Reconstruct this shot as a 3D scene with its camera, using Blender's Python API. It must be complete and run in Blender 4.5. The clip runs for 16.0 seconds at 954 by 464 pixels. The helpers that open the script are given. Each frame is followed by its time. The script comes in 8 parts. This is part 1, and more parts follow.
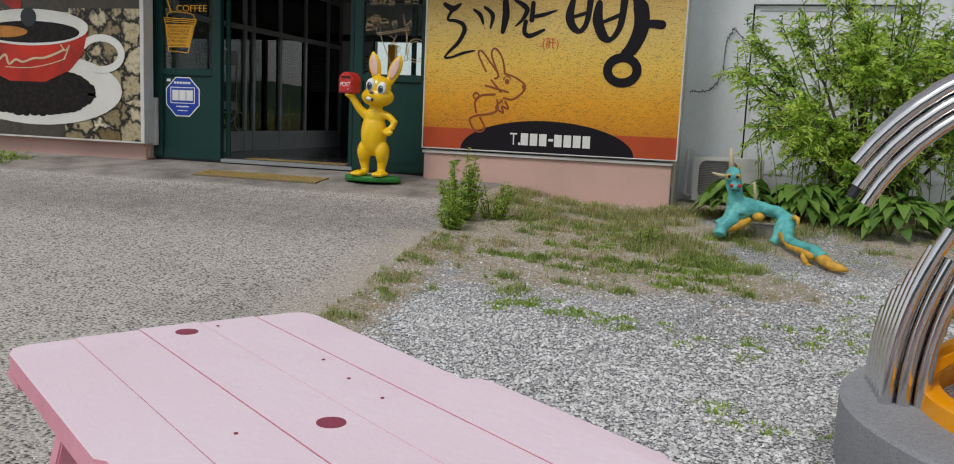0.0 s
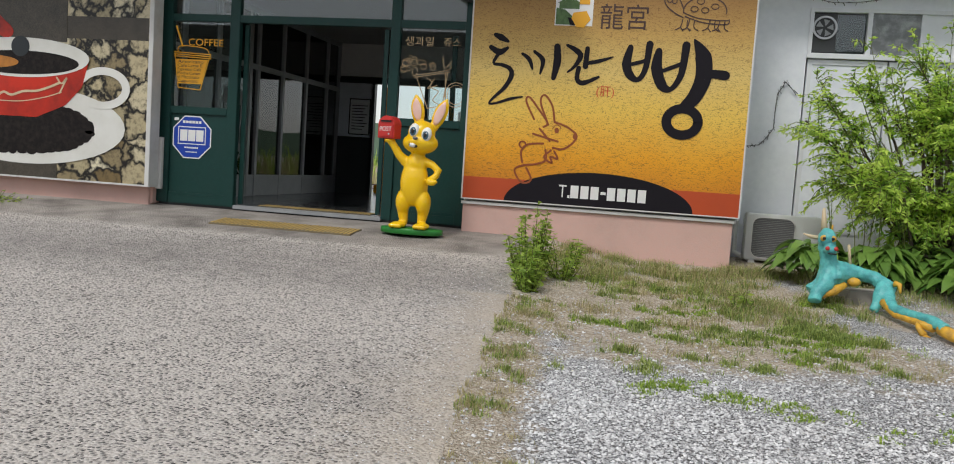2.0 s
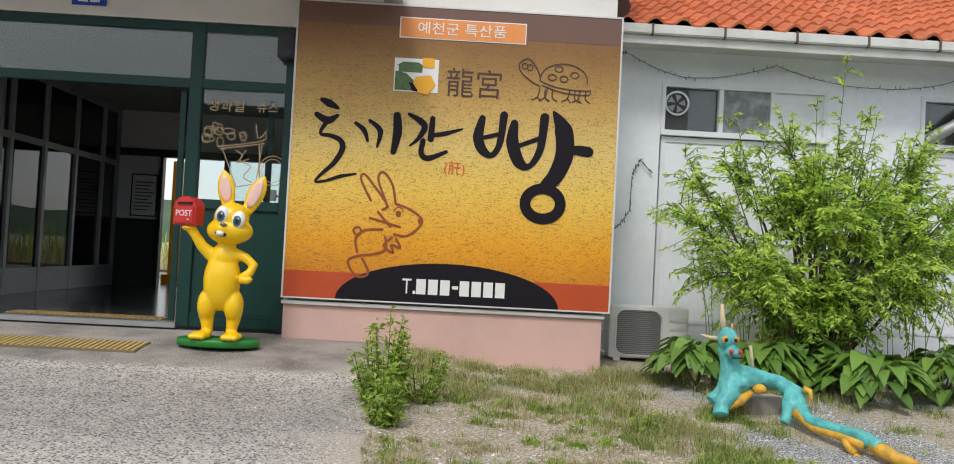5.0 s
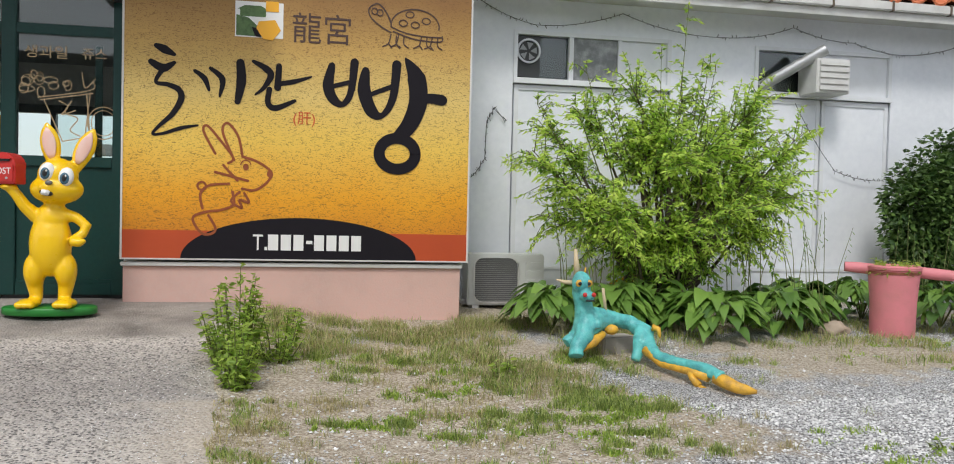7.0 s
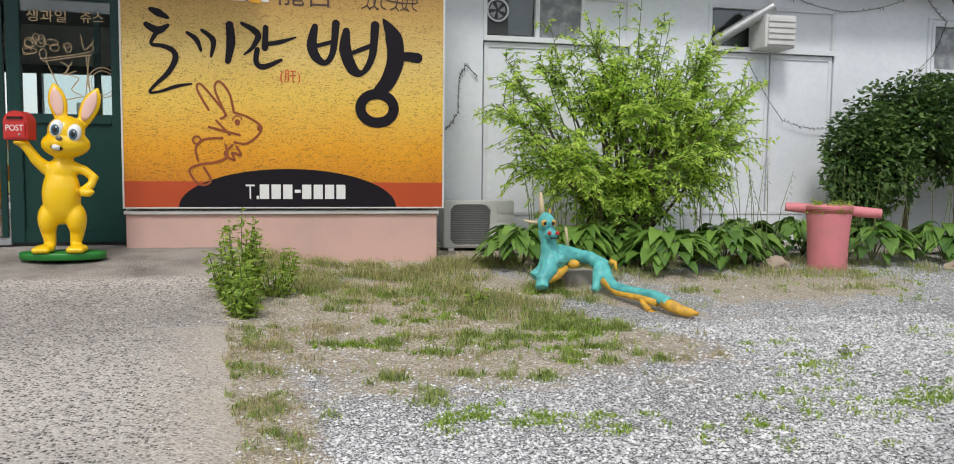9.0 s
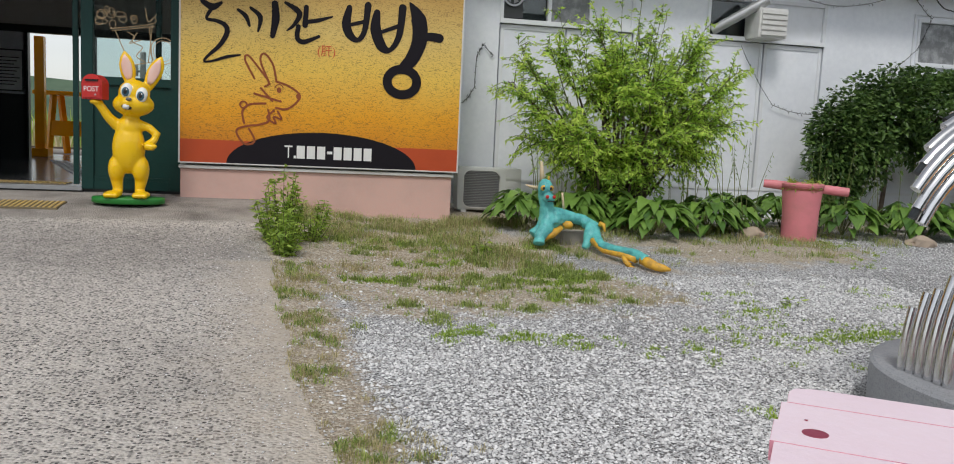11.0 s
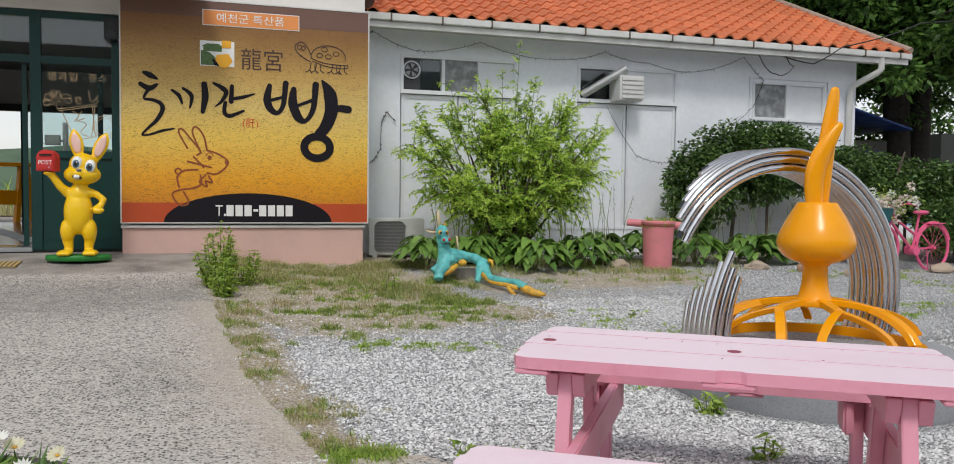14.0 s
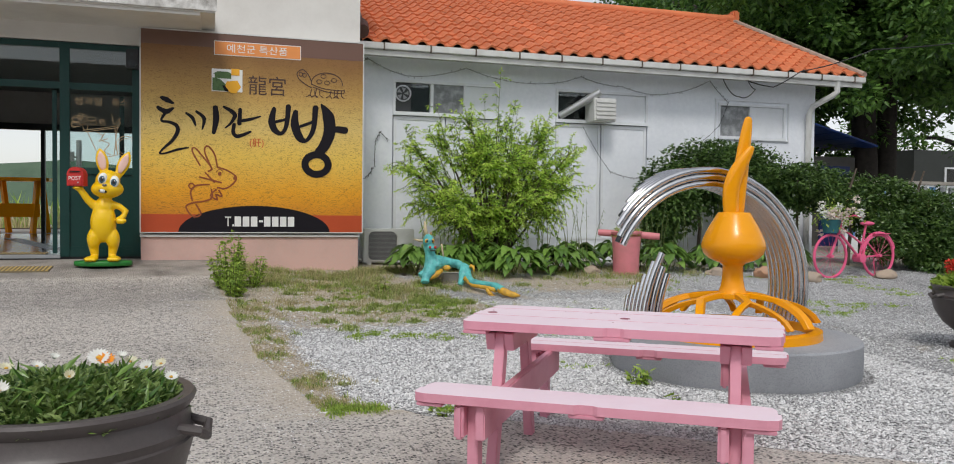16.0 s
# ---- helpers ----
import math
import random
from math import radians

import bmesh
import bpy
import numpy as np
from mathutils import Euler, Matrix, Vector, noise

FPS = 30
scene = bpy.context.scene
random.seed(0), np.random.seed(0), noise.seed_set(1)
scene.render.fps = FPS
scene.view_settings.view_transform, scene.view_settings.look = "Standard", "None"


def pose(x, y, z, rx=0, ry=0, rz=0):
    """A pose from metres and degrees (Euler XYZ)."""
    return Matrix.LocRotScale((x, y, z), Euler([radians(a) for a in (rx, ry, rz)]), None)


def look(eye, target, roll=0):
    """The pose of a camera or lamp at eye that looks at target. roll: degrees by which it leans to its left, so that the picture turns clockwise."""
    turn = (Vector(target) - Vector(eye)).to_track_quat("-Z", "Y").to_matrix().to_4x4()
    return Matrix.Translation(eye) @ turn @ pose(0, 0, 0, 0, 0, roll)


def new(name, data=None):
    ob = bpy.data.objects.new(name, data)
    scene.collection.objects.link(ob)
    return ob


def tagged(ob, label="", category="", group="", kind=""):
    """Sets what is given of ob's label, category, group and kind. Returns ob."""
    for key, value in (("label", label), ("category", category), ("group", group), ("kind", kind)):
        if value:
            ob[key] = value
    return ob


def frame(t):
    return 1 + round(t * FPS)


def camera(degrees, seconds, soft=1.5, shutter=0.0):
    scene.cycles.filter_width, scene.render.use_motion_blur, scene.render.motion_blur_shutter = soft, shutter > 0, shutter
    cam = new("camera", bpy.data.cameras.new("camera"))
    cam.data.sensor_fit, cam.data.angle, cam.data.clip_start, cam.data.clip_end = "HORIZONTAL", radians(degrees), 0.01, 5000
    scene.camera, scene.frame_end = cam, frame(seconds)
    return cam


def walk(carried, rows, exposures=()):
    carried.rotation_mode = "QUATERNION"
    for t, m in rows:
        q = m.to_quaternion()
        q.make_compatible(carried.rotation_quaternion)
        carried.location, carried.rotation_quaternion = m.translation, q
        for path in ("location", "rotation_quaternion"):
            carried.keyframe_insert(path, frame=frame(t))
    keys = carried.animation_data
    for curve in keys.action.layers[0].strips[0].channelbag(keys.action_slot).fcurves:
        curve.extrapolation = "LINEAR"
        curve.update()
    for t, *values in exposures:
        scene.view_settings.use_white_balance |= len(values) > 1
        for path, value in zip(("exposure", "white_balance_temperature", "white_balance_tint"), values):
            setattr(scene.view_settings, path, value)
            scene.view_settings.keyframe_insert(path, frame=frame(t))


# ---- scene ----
cam = camera(59.6, 16.0, soft=1.0)
PATH = [
    (0, (1.542, 0.603, 1.534), (0.991, 2.506, 1.263), 2.5),
    (0.5, (1.193, 0.569, 1.566), (0.589, 2.453, 1.278), 2.0),
    (1, (0.87, 0.68, 1.581), (0.301, 2.575, 1.286), 2.7),
    (1.5, (0.498, 0.783, 1.588), (-0.01, 2.699, 1.323), 3.2),
    (2, (0.211, 1.001, 1.525), (-0.209, 2.95, 1.367), 3.8),
    (2.5, (-0.064, 1.199, 1.527), (-0.331, 3.178, 1.407), 3.6),
    (3, (-0.328, 1.4, 1.564), (-0.519, 3.386, 1.419), 2.1),
    (3.5, (-0.486, 1.689, 1.593), (-0.616, 3.68, 1.452), 1.7),
    (4, (-0.556, 2.01, 1.616), (-0.641, 4.008, 1.587), 1.5),
    (4.5, (-0.492, 2.259, 1.66), (-0.519, 4.258, 1.709), 1.6),
    (5, (-0.424, 2.489, 1.641), (-0.37, 4.487, 1.693), 3.0),
    (5.2, (-0.391, 2.533, 1.642), (-0.258, 4.528, 1.696), 2.8),
    (7.3, (-0.393, 2.596, 1.641), (0.016, 4.553, 1.573), 1.5),
    (7.5, (-0.414, 2.562, 1.645), (0.007, 4.515, 1.571), 1.5),
    (8, (-0.513, 2.398, 1.612), (-0.066, 4.346, 1.527), 0.4),
    (8.5, (-0.555, 2.172, 1.585), (-0.094, 4.111, 1.424), 0.8),
    (8.7, (-0.536, 2.065, 1.582), (-0.077, 4.005, 1.425), 0.5),
    (10.8, (-0.683, 0.897, 1.595), (-0.279, 2.844, 1.382), 2.4),
    (11, (-0.681, 0.805, 1.569), (-0.268, 2.749, 1.342), 2.7),
    (11.5, (-0.652, 0.593, 1.58), (-0.158, 2.502, 1.241), 4.5),
    (12, (-0.749, 0.396, 1.601), (-0.175, 2.287, 1.292), 2.5),
    (12.5, (-0.811, 0.124, 1.583), (-0.23, 2.028, 1.394), 0.8),
    (13, (-0.874, -0.15, 1.586), (-0.283, 1.756, 1.456), 0.7),
    (13.5, (-0.953, -0.454, 1.582), (-0.357, 1.452, 1.469), 0.4),
    (14, (-0.926, -0.775, 1.583), (-0.319, 1.129, 1.487), 0.7),
    (14.5, (-0.994, -1.082, 1.576), (-0.382, 0.819, 1.485), 0.8),
    (15, (-1.002, -1.399, 1.561), (-0.388, 0.503, 1.485), 0.8),
    (15.5, (-1.028, -1.686, 1.565), (-0.413, 0.216, 1.501), 0.8),
    (16, (-1.092, -1.927, 1.565), (-0.479, -0.024, 1.503), 0.7),
]
walk(cam, [(t, look(eye, target, roll)) for t, eye, target, roll in PATH],
     [(0, -0.26), (1, -0.16), (2, 0.02), (3, 0.22), (4.5, 0.28), (5.2, 0.27), (7.5, 0.26), (8.7, 0.25), (11, -0.04), (11.8, -0.18), (12.5, -0.07), (13, 0.02), (14, 0.02), (16, -0.01)])

# ---------------------------------------------------------------- light
world = bpy.data.worlds.new("sky")
scene.world = world
world.use_nodes = True
wn = world.node_tree
SKY = wn.nodes.new("ShaderNodeTexSky")
SKY.sky_type = "NISHITA"
SKY.sun_disc = False
SKY.sun_elevation, SKY.sun_rotation = radians(58), radians(200)
SKY.dust_density, SKY.ozone_density, SKY.air_density = 1.0, 1.0, 1.0
BG = wn.nodes["Background"]
HSV = wn.nodes.new("ShaderNodeHueSaturation")
HSV.inputs["Saturation"].default_value = 0.25
wn.links.new(SKY.outputs[0], HSV.inputs["Color"])
wn.links.new(HSV.outputs[0], BG.inputs[0])
BG.inputs[1].default_value = 0.15
SUN = new("sun", bpy.data.lights.new("sun", "SUN"))
SUN.data.energy, SUN.data.angle, SUN.data.color = 1.5, radians(14), (1.0, 0.97, 0.92)
SUN.matrix_world = look((-6, -12, 22), (0, 4, 0))

# ---------------------------------------------------------------- materials
def material(name, base=(0.5, 0.5, 0.5), rough=0.7, metal=0.0, dark=None, scale=4.0, amount=0.5,
             bump=0.0, bump_scale=60.0, fine=None, spec=0.5, coat=0.0, per_piece=0.0):
    """A surface with large stains, fine grain and relief, in object space."""
    m = bpy.data.materials.new(name)
    m.use_nodes = True
    t = m.node_tree
    b = t.nodes["Principled BSDF"]
    b.inputs["Roughness"].default_value = rough
    b.inputs["Metallic"].default_value = metal
    b.inputs["Specular IOR Level"].default_value = spec
    b.inputs["Coat Weight"].default_value = coat
    co = t.nodes.new("ShaderNodeTexCoord").outputs["Object"]
    dark = dark or tuple(c * 0.7 for c in base)
    fine = fine or base
    def noise(scale, detail=6.0, roughness=0.6):
        n = t.nodes.new("ShaderNodeTexNoise")
        n.inputs["Scale"].default_value, n.inputs["Detail"].default_value, n.inputs["Roughness"].default_value = scale, detail, roughness
        t.links.new(co, n.inputs["Vector"])
        return n.outputs["Fac"]
    def ramp(fac, a, z):
        r = t.nodes.new("ShaderNodeMapRange")
        r.inputs["From Min"].default_value, r.inputs["From Max"].default_value = a, z
        t.links.new(fac, r.inputs["Value"])
        return r.outputs["Result"]
    def mix(fac, a, z, kind="MIX"):
        x = t.nodes.new("ShaderNodeMix")
        x.data_type, x.blend_type = "RGBA", kind
        for sock, v in ((x.inputs["Factor"], fac), (x.inputs["A"], a), (x.inputs["B"], z)):
            if isinstance(v, bpy.types.NodeSocket):
                t.links.new(v, sock)
            elif isinstance(v, tuple):
                sock.default_value = (*v, 1)
            else:
                sock.default_value = v
        return x.outputs["Result"]
    large = ramp(noise(scale), 0.42, 0.72)
    k = t.nodes.new("ShaderNodeMath")
    k.operation = "MULTIPLY"
    k.inputs[1].default_value = amount
    t.links.new(large, k.inputs[0])
    col = mix(k.outputs[0], base, dark)
    grain = ramp(noise(scale * 14, 4), 0.35, 0.7)
    col = mix(grain, col, mix(0.35, col, fine))
    if per_piece:
        info = t.nodes.new("ShaderNodeObjectInfo")
        hs = t.nodes.new("ShaderNodeHueSaturation")
        v = t.nodes.new("ShaderNodeMapRange")
        v.inputs["To Min"].default_value, v.inputs["To Max"].default_value = 1 - per_piece, 1 + per_piece
        t.links.new(info.outputs["Random"], v.inputs["Value"])
        t.links.new(v.outputs["Result"], hs.inputs["Value"])
        t.links.new(col, hs.inputs["Color"])
        col = hs.outputs["Color"]
    t.links.new(col, b.inputs["Base Color"])
    r2 = t.nodes.new("ShaderNodeMapRange")
    r2.inputs["To Min"].default_value, r2.inputs["To Max"].default_value = max(0.02, rough - 0.1), min(1, rough + 0.1)
    t.links.new(noise(scale * 3), r2.inputs["Value"])
    t.links.new(r2.outputs["Result"], b.inputs["Roughness"])
    if bump:
        bp = t.nodes.new("ShaderNodeBump")
        bp.inputs["Strength"].default_value, bp.inputs["Distance"].default_value = bump, 0.01
        t.links.new(noise(bump_scale, 5), bp.inputs["Height"])
        t.links.new(bp.outputs["Normal"], b.inputs["Normal"])
    return m


def speckled(name, cols, scale, bump, cell_gap=None, patch=None, patch_scale=0.7, patch_at=(0.5, 0.65), cell_gap_at=(0.36, 0.6)):
    """Stones set close together: each cell has a colour of its own. patch: a soil colour that shows in large patches."""
    m = bpy.data.materials.new(name)
    m.use_nodes = True
    t = m.node_tree
    b = t.nodes["Principled BSDF"]
    b.inputs["Roughness"].default_value = 0.9
    b.inputs["Specular IOR Level"].default_value = 0.25
    co = t.nodes.new("ShaderNodeTexCoord").outputs["Object"]
    def tex(kind, **kw):
        n = t.nodes.new(kind)
        for key, v in kw.items():
            n.inputs[key].default_value = v
        t.links.new(co, n.inputs["Vector"])
        return n
    vo = tex("ShaderNodeTexVoronoi", Scale=scale, Randomness=1.0)
    cr = t.nodes.new("ShaderNodeValToRGB")
    cr.color_ramp.interpolation = "LINEAR"
    els = cr.color_ramp.elements
    for i, c in enumerate(cols):
        e = els[i] if i < 2 else els.new(0.5)
        e.position, e.color = i / (len(cols) - 1), (*c, 1)
    sep = t.nodes.new("ShaderNodeSeparateColor")
    t.links.new(vo.outputs["Color"], sep.inputs[0])
    t.links.new(sep.outputs[0], cr.inputs[0])
    def mix(fac, a, z):
        x = t.nodes.new("ShaderNodeMix")
        x.data_type = "RGBA"
        t.links.new(fac, x.inputs["Factor"])
        for sock, v in ((x.inputs["A"], a), (x.inputs["B"], z)):
            if isinstance(v, tuple):
                sock.default_value = (*v, 1)
            else:
                t.links.new(v, sock)
        return x.outputs["Result"]
    def rng(fac, a, z, lo=0.0, hi=1.0):
        r = t.nodes.new("ShaderNodeMapRange")
        r.inputs["From Min"].default_value, r.inputs["From Max"].default_value = a, z
        r.inputs["To Min"].default_value, r.inputs["To Max"].default_value = lo, hi
        t.links.new(fac, r.inputs["Value"])
        return r.outputs["Result"]
    col = cr.outputs["Color"]
    if cell_gap:
        col = mix(rng(vo.outputs["Distance"], *cell_gap_at), col, cell_gap)
    if patch:
        n = tex("ShaderNodeTexNoise", Scale=patch_scale, Detail=8.0, Roughness=0.65)
        col = mix(rng(n.outputs["Fac"], *patch_at), col, patch)
    big = tex("ShaderNodeTexNoise", Scale=0.9, Detail=7.0, Roughness=0.6)
    x = t.nodes.new("ShaderNodeHueSaturation")
    t.links.new(rng(big.outputs["Fac"], 0.3, 0.7, 0.76, 1.16), x.inputs["Value"])
    t.links.new(col, x.inputs["Color"])
    t.links.new(x.outputs["Color"], b.inputs["Base Color"])
    bp = t.nodes.new("ShaderNodeBump")
    bp.inputs["Strength"].default_value, bp.inputs["Distance"].default_value = bump, 0.02
    bp.invert = True
    t.links.new(vo.outputs["Distance"], bp.inputs["Height"])
    t.links.new(bp.outputs["Normal"], b.inputs["Normal"])
    return m


def leafy(name, light, dark, rough=0.45, trans=0.25):
    """Foliage: each leaf takes its own shade between light and dark, and lets some light through."""
    m = bpy.data.materials.new(name)
    m.use_nodes = True
    t = m.node_tree
    b = t.nodes["Principled BSDF"]
    b.inputs["Roughness"].default_value = rough
    geo = t.nodes.new("ShaderNodeNewGeometry")
    x = t.nodes.new("ShaderNodeMix")
    x.data_type = "RGBA"
    x.inputs["A"].default_value, x.inputs["B"].default_value = (*light, 1), (*dark, 1)
    t.links.new(geo.outputs["Random Per Island"], x.inputs["Factor"])
    t.links.new(x.outputs["Result"], b.inputs["Base Color"])
    tr = t.nodes.new("ShaderNodeBsdfTranslucent")
    t.links.new(x.outputs["Result"], tr.inputs["Color"])
    ms = t.nodes.new("ShaderNodeMixShader")
    ms.inputs[0].default_value = trans
    t.links.new(b.outputs[0], ms.inputs[1])
    t.links.new(tr.outputs[0], ms.inputs[2])
    t.links.new(ms.outputs[0], t.nodes["Material Output"].inputs["Surface"])
    return m


def glass(name, tint=(0.9, 0.95, 0.95), rough=0.01):
    """A thin pane: partly clear, partly mirror."""
    m = bpy.data.materials.new(name)
    m.use_nodes = True
    t = m.node_tree
    tr = t.nodes.new("ShaderNodeBsdfTransparent")
    tr.inputs["Color"].default_value = (*tint, 1)
    gl = t.nodes.new("ShaderNodeBsdfGlossy")
    gl.inputs["Roughness"].default_value = rough
    fr = t.nodes.new("ShaderNodeFresnel")
    fr.inputs["IOR"].default_value = 1.55
    ms = t.nodes.new("ShaderNodeMixShader")
    mul = t.nodes.new("ShaderNodeMath")
    mul.operation = "MULTIPLY"
    mul.inputs[1].default_value = 1.15
    t.links.new(fr.outputs[0], mul.inputs[0])
    t.links.new(mul.outputs[0], ms.inputs[0])
    t.links.new(tr.outputs[0], ms.inputs[1])
    t.links.new(gl.outputs[0], ms.inputs[2])
    t.links.new(ms.outputs[0], t.nodes["Material Output"].inputs["Surface"])
    return m


M_CONCRETE = speckled("exposed_aggregate_concrete", [(0.045, 0.043, 0.042), (0.2, 0.19, 0.18), (0.46, 0.43, 0.4), (0.6, 0.56, 0.52), (0.74, 0.69, 0.64)], 58, 0.6,
                      cell_gap=(0.58, 0.535, 0.49), cell_gap_at=(0.42, 0.66), patch=(0.24, 0.225, 0.215), patch_scale=0.9, patch_at=(0.5, 1.0))
M_PAD = material("worn_smooth_concrete", (0.38, 0.35, 0.31), 0.9, dark=(0.24, 0.22, 0.2), scale=1.6, amount=0.9, bump=0.3, bump_scale=90, fine=(0.3, 0.28, 0.25))
# the dark between the stones is the shade of the gaps, put in as colour
M_GRAVEL = speckled("grey_gravel", [(0.36, 0.36, 0.37), (0.6, 0.6, 0.61), (0.78, 0.78, 0.79), (0.5, 0.5, 0.51), (0.86, 0.86, 0.865)], 84, 0.9,
                    cell_gap=(0.2, 0.195, 0.19), cell_gap_at=(0.42, 0.66))
M_WHITE = material("white_render", (0.85, 0.875, 0.92), 0.85, dark=(0.66, 0.69, 0.75), scale=0.9, amount=0.5, bump=0.12, bump_scale=140, fine=(0.68, 0.71, 0.77))
M_CREAM = material("cream_render", (0.72, 0.7, 0.66), 0.85, dark=(0.55, 0.52, 0.48), scale=1.2, amount=0.6, bump=0.12)
M_PINKWALL = material("salmon_plinth", (0.66, 0.42, 0.36), 0.85, dark=(0.52, 0.35, 0.3), scale=2.2, amount=0.7, bump=0.25, bump_scale=70, fine=(0.6, 0.45, 0.4))
M_GREEN = material("dark_green_paint", (0.006, 0.04, 0.034), 0.42, spec=0.35, dark=(0.012, 0.04, 0.036), scale=3, amount=0.5, fine=(0.01, 0.06, 0.05))
M_ALU = material("grey_aluminium", (0.55, 0.56, 0.57), 0.4, 0.7, scale=6, amount=0.3)
# darker copy of the aluminium; the dimness of the hall is in its colour
M_DIMALU = material("dimmed_aluminium", (0.36, 0.37, 0.38), 0.45, 0.3, scale=6, amount=0.4)
M_WFRAME = material("white_window_frame", (0.78, 0.8, 0.83), 0.5, dark=(0.6, 0.62, 0.63), scale=5, amount=0.4)
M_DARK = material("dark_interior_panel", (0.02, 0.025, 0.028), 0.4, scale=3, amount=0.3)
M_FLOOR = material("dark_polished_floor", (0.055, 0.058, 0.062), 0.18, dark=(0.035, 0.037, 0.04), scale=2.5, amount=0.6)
M_GLASS = glass("window_glass")
M_DIMGLASS = glass("tinted_glass", (0.45, 0.5, 0.5))
M_ROOF = material("terracotta_tile", (0.62, 0.17, 0.065), 0.6, dark=(0.45, 0.12, 0.05), scale=3.0, amount=0.6, bump=0.2, fine=(0.7, 0.24, 0.1), per_piece=0.13)
M_ROOFDARK = material("weathered_tile", (0.12, 0.045, 0.03), 0.7, dark=(0.05, 0.03, 0.03), scale=4, amount=0.8, bump=0.3)
M_GUTTER = material("white_gutter", (0.66, 0.66, 0.64), 0.6, dark=(0.4, 0.38, 0.34), scale=2.5, amount=0.6)
M_YELLOW = material("glossy_yellow_paint", (0.9, 0.56, 0.004), 0.3, dark=(0.84, 0.47, 0.003), scale=5, amount=0.4, coat=0.15, fine=(0.88, 0.58, 0.01))
M_ORANGE = material("glossy_orange_paint", (0.92, 0.37, 0.002), 0.24, dark=(0.84, 0.31, 0.002), scale=4, amount=0.5, spec=0.35, coat=0.12)
M_STEEL = material("polished_steel", (0.72, 0.72, 0.73), 0.14, 1.0, dark=(0.5, 0.49, 0.48), scale=7, amount=0.4)
M_GRANITE = speckled("grey_granite", [(0.24, 0.25, 0.27), (0.36, 0.37, 0.39), (0.45, 0.46, 0.48), (0.3, 0.31, 0.33)], 170, 0.05)
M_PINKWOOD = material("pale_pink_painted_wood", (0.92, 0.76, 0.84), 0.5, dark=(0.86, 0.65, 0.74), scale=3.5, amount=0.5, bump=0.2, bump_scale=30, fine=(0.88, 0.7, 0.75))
# deeper pink for board sides and frame, their shade put into the colour
M_PINKSIDE = material("shaded_pink_wood_sides", (0.76, 0.34, 0.43), 0.5, dark=(0.62, 0.22, 0.3), scale=5, amount=0.6, bump=0.2, bump_scale=30)
M_TEAL = material("teal_paint", (0.09, 0.5, 0.48), 0.42, dark=(0.025, 0.22, 0.26), scale=11, amount=0.9, bump=0.6, bump_scale=24, fine=(0.3, 0.66, 0.62))
M_OCHRE = material("ochre_paint", (0.75, 0.42, 0.04), 0.5, dark=(0.3, 0.16, 0.05), scale=16, amount=0.9, bump=0.7, bump_scale=30)
M_BONE = material("bone_paint", (0.62, 0.5, 0.32), 0.7, scale=9, amount=0.6)
M_RED = material("red_paint", (0.55, 0.03, 0.025), 0.4, scale=6, amount=0.4)
M_BLACK = material("black_plastic", (0.015, 0.015, 0.016), 0.5, scale=6, amount=0.3)
M_EYEWHITE = material("white_gloss", (0.82, 0.82, 0.8), 0.3, scale=6, amount=0.1)
M_EYEBLUE = material("grey_blue_gloss", (0.06, 0.14, 0.2), 0.25, scale=6, amount=0.2)
M_EARPINK = material("pale_pink_gloss", (0.8, 0.5, 0.42), 0.35, dark=(0.8, 0.62, 0.56), scale=4, amount=0.8)
M_GRASSGREEN = material("green_paint", (0.02, 0.2, 0.03), 0.4, scale=5, amount=0.4)
M_BARK = material("bark", (0.13, 0.1, 0.075), 0.95, dark=(0.06, 0.045, 0.035), scale=10, amount=0.9, bump=0.8, bump_scale=35)
M_ACBODY = material("air_conditioner_casing", (0.66, 0.67, 0.66), 0.5, dark=(0.5, 0.49, 0.46), scale=3, amount=0.5)
M_POTBROWN = material("dark_glazed_metal", (0.075, 0.062, 0.06), 0.42, dark=(0.045, 0.04, 0.04), scale=5, amount=0.6, fine=(0.1, 0.085, 0.08), bump=0.08)
M_PINKPOT = material("faded_pink_plastic", (0.68, 0.22, 0.25), 0.6, dark=(0.52, 0.2, 0.2), scale=5, amount=0.8, bump=0.2, bump_scale=12)
M_BIKE = material("hot_pink_paint", (0.8, 0.12, 0.26), 0.4, scale=6, amount=0.3)
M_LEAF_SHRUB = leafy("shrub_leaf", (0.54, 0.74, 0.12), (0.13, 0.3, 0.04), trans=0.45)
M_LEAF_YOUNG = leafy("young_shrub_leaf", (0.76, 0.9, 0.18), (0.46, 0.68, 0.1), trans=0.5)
M_LEAF_TREE = leafy("tree_leaf", (0.17, 0.32, 0.06), (0.03, 0.085, 0.02), trans=0.45)
M_LEAF_VINE = leafy("vine_leaf", (0.15, 0.25, 0.06), (0.03, 0.075, 0.02), 0.35, 0.3)
M_LEAF_HOSTA = leafy("hosta_leaf", (0.24, 0.4, 0.08), (0.05, 0.13, 0.025), 0.3)
M_GRASS = leafy("grass_blade", (0.52, 0.6, 0.18), (0.14, 0.22, 0.05), 0.6, 0.4)
M_DRYGRASS = leafy("dry_grass_blade", (0.68, 0.58, 0.34), (0.3, 0.29, 0.12), 0.7, 0.4)
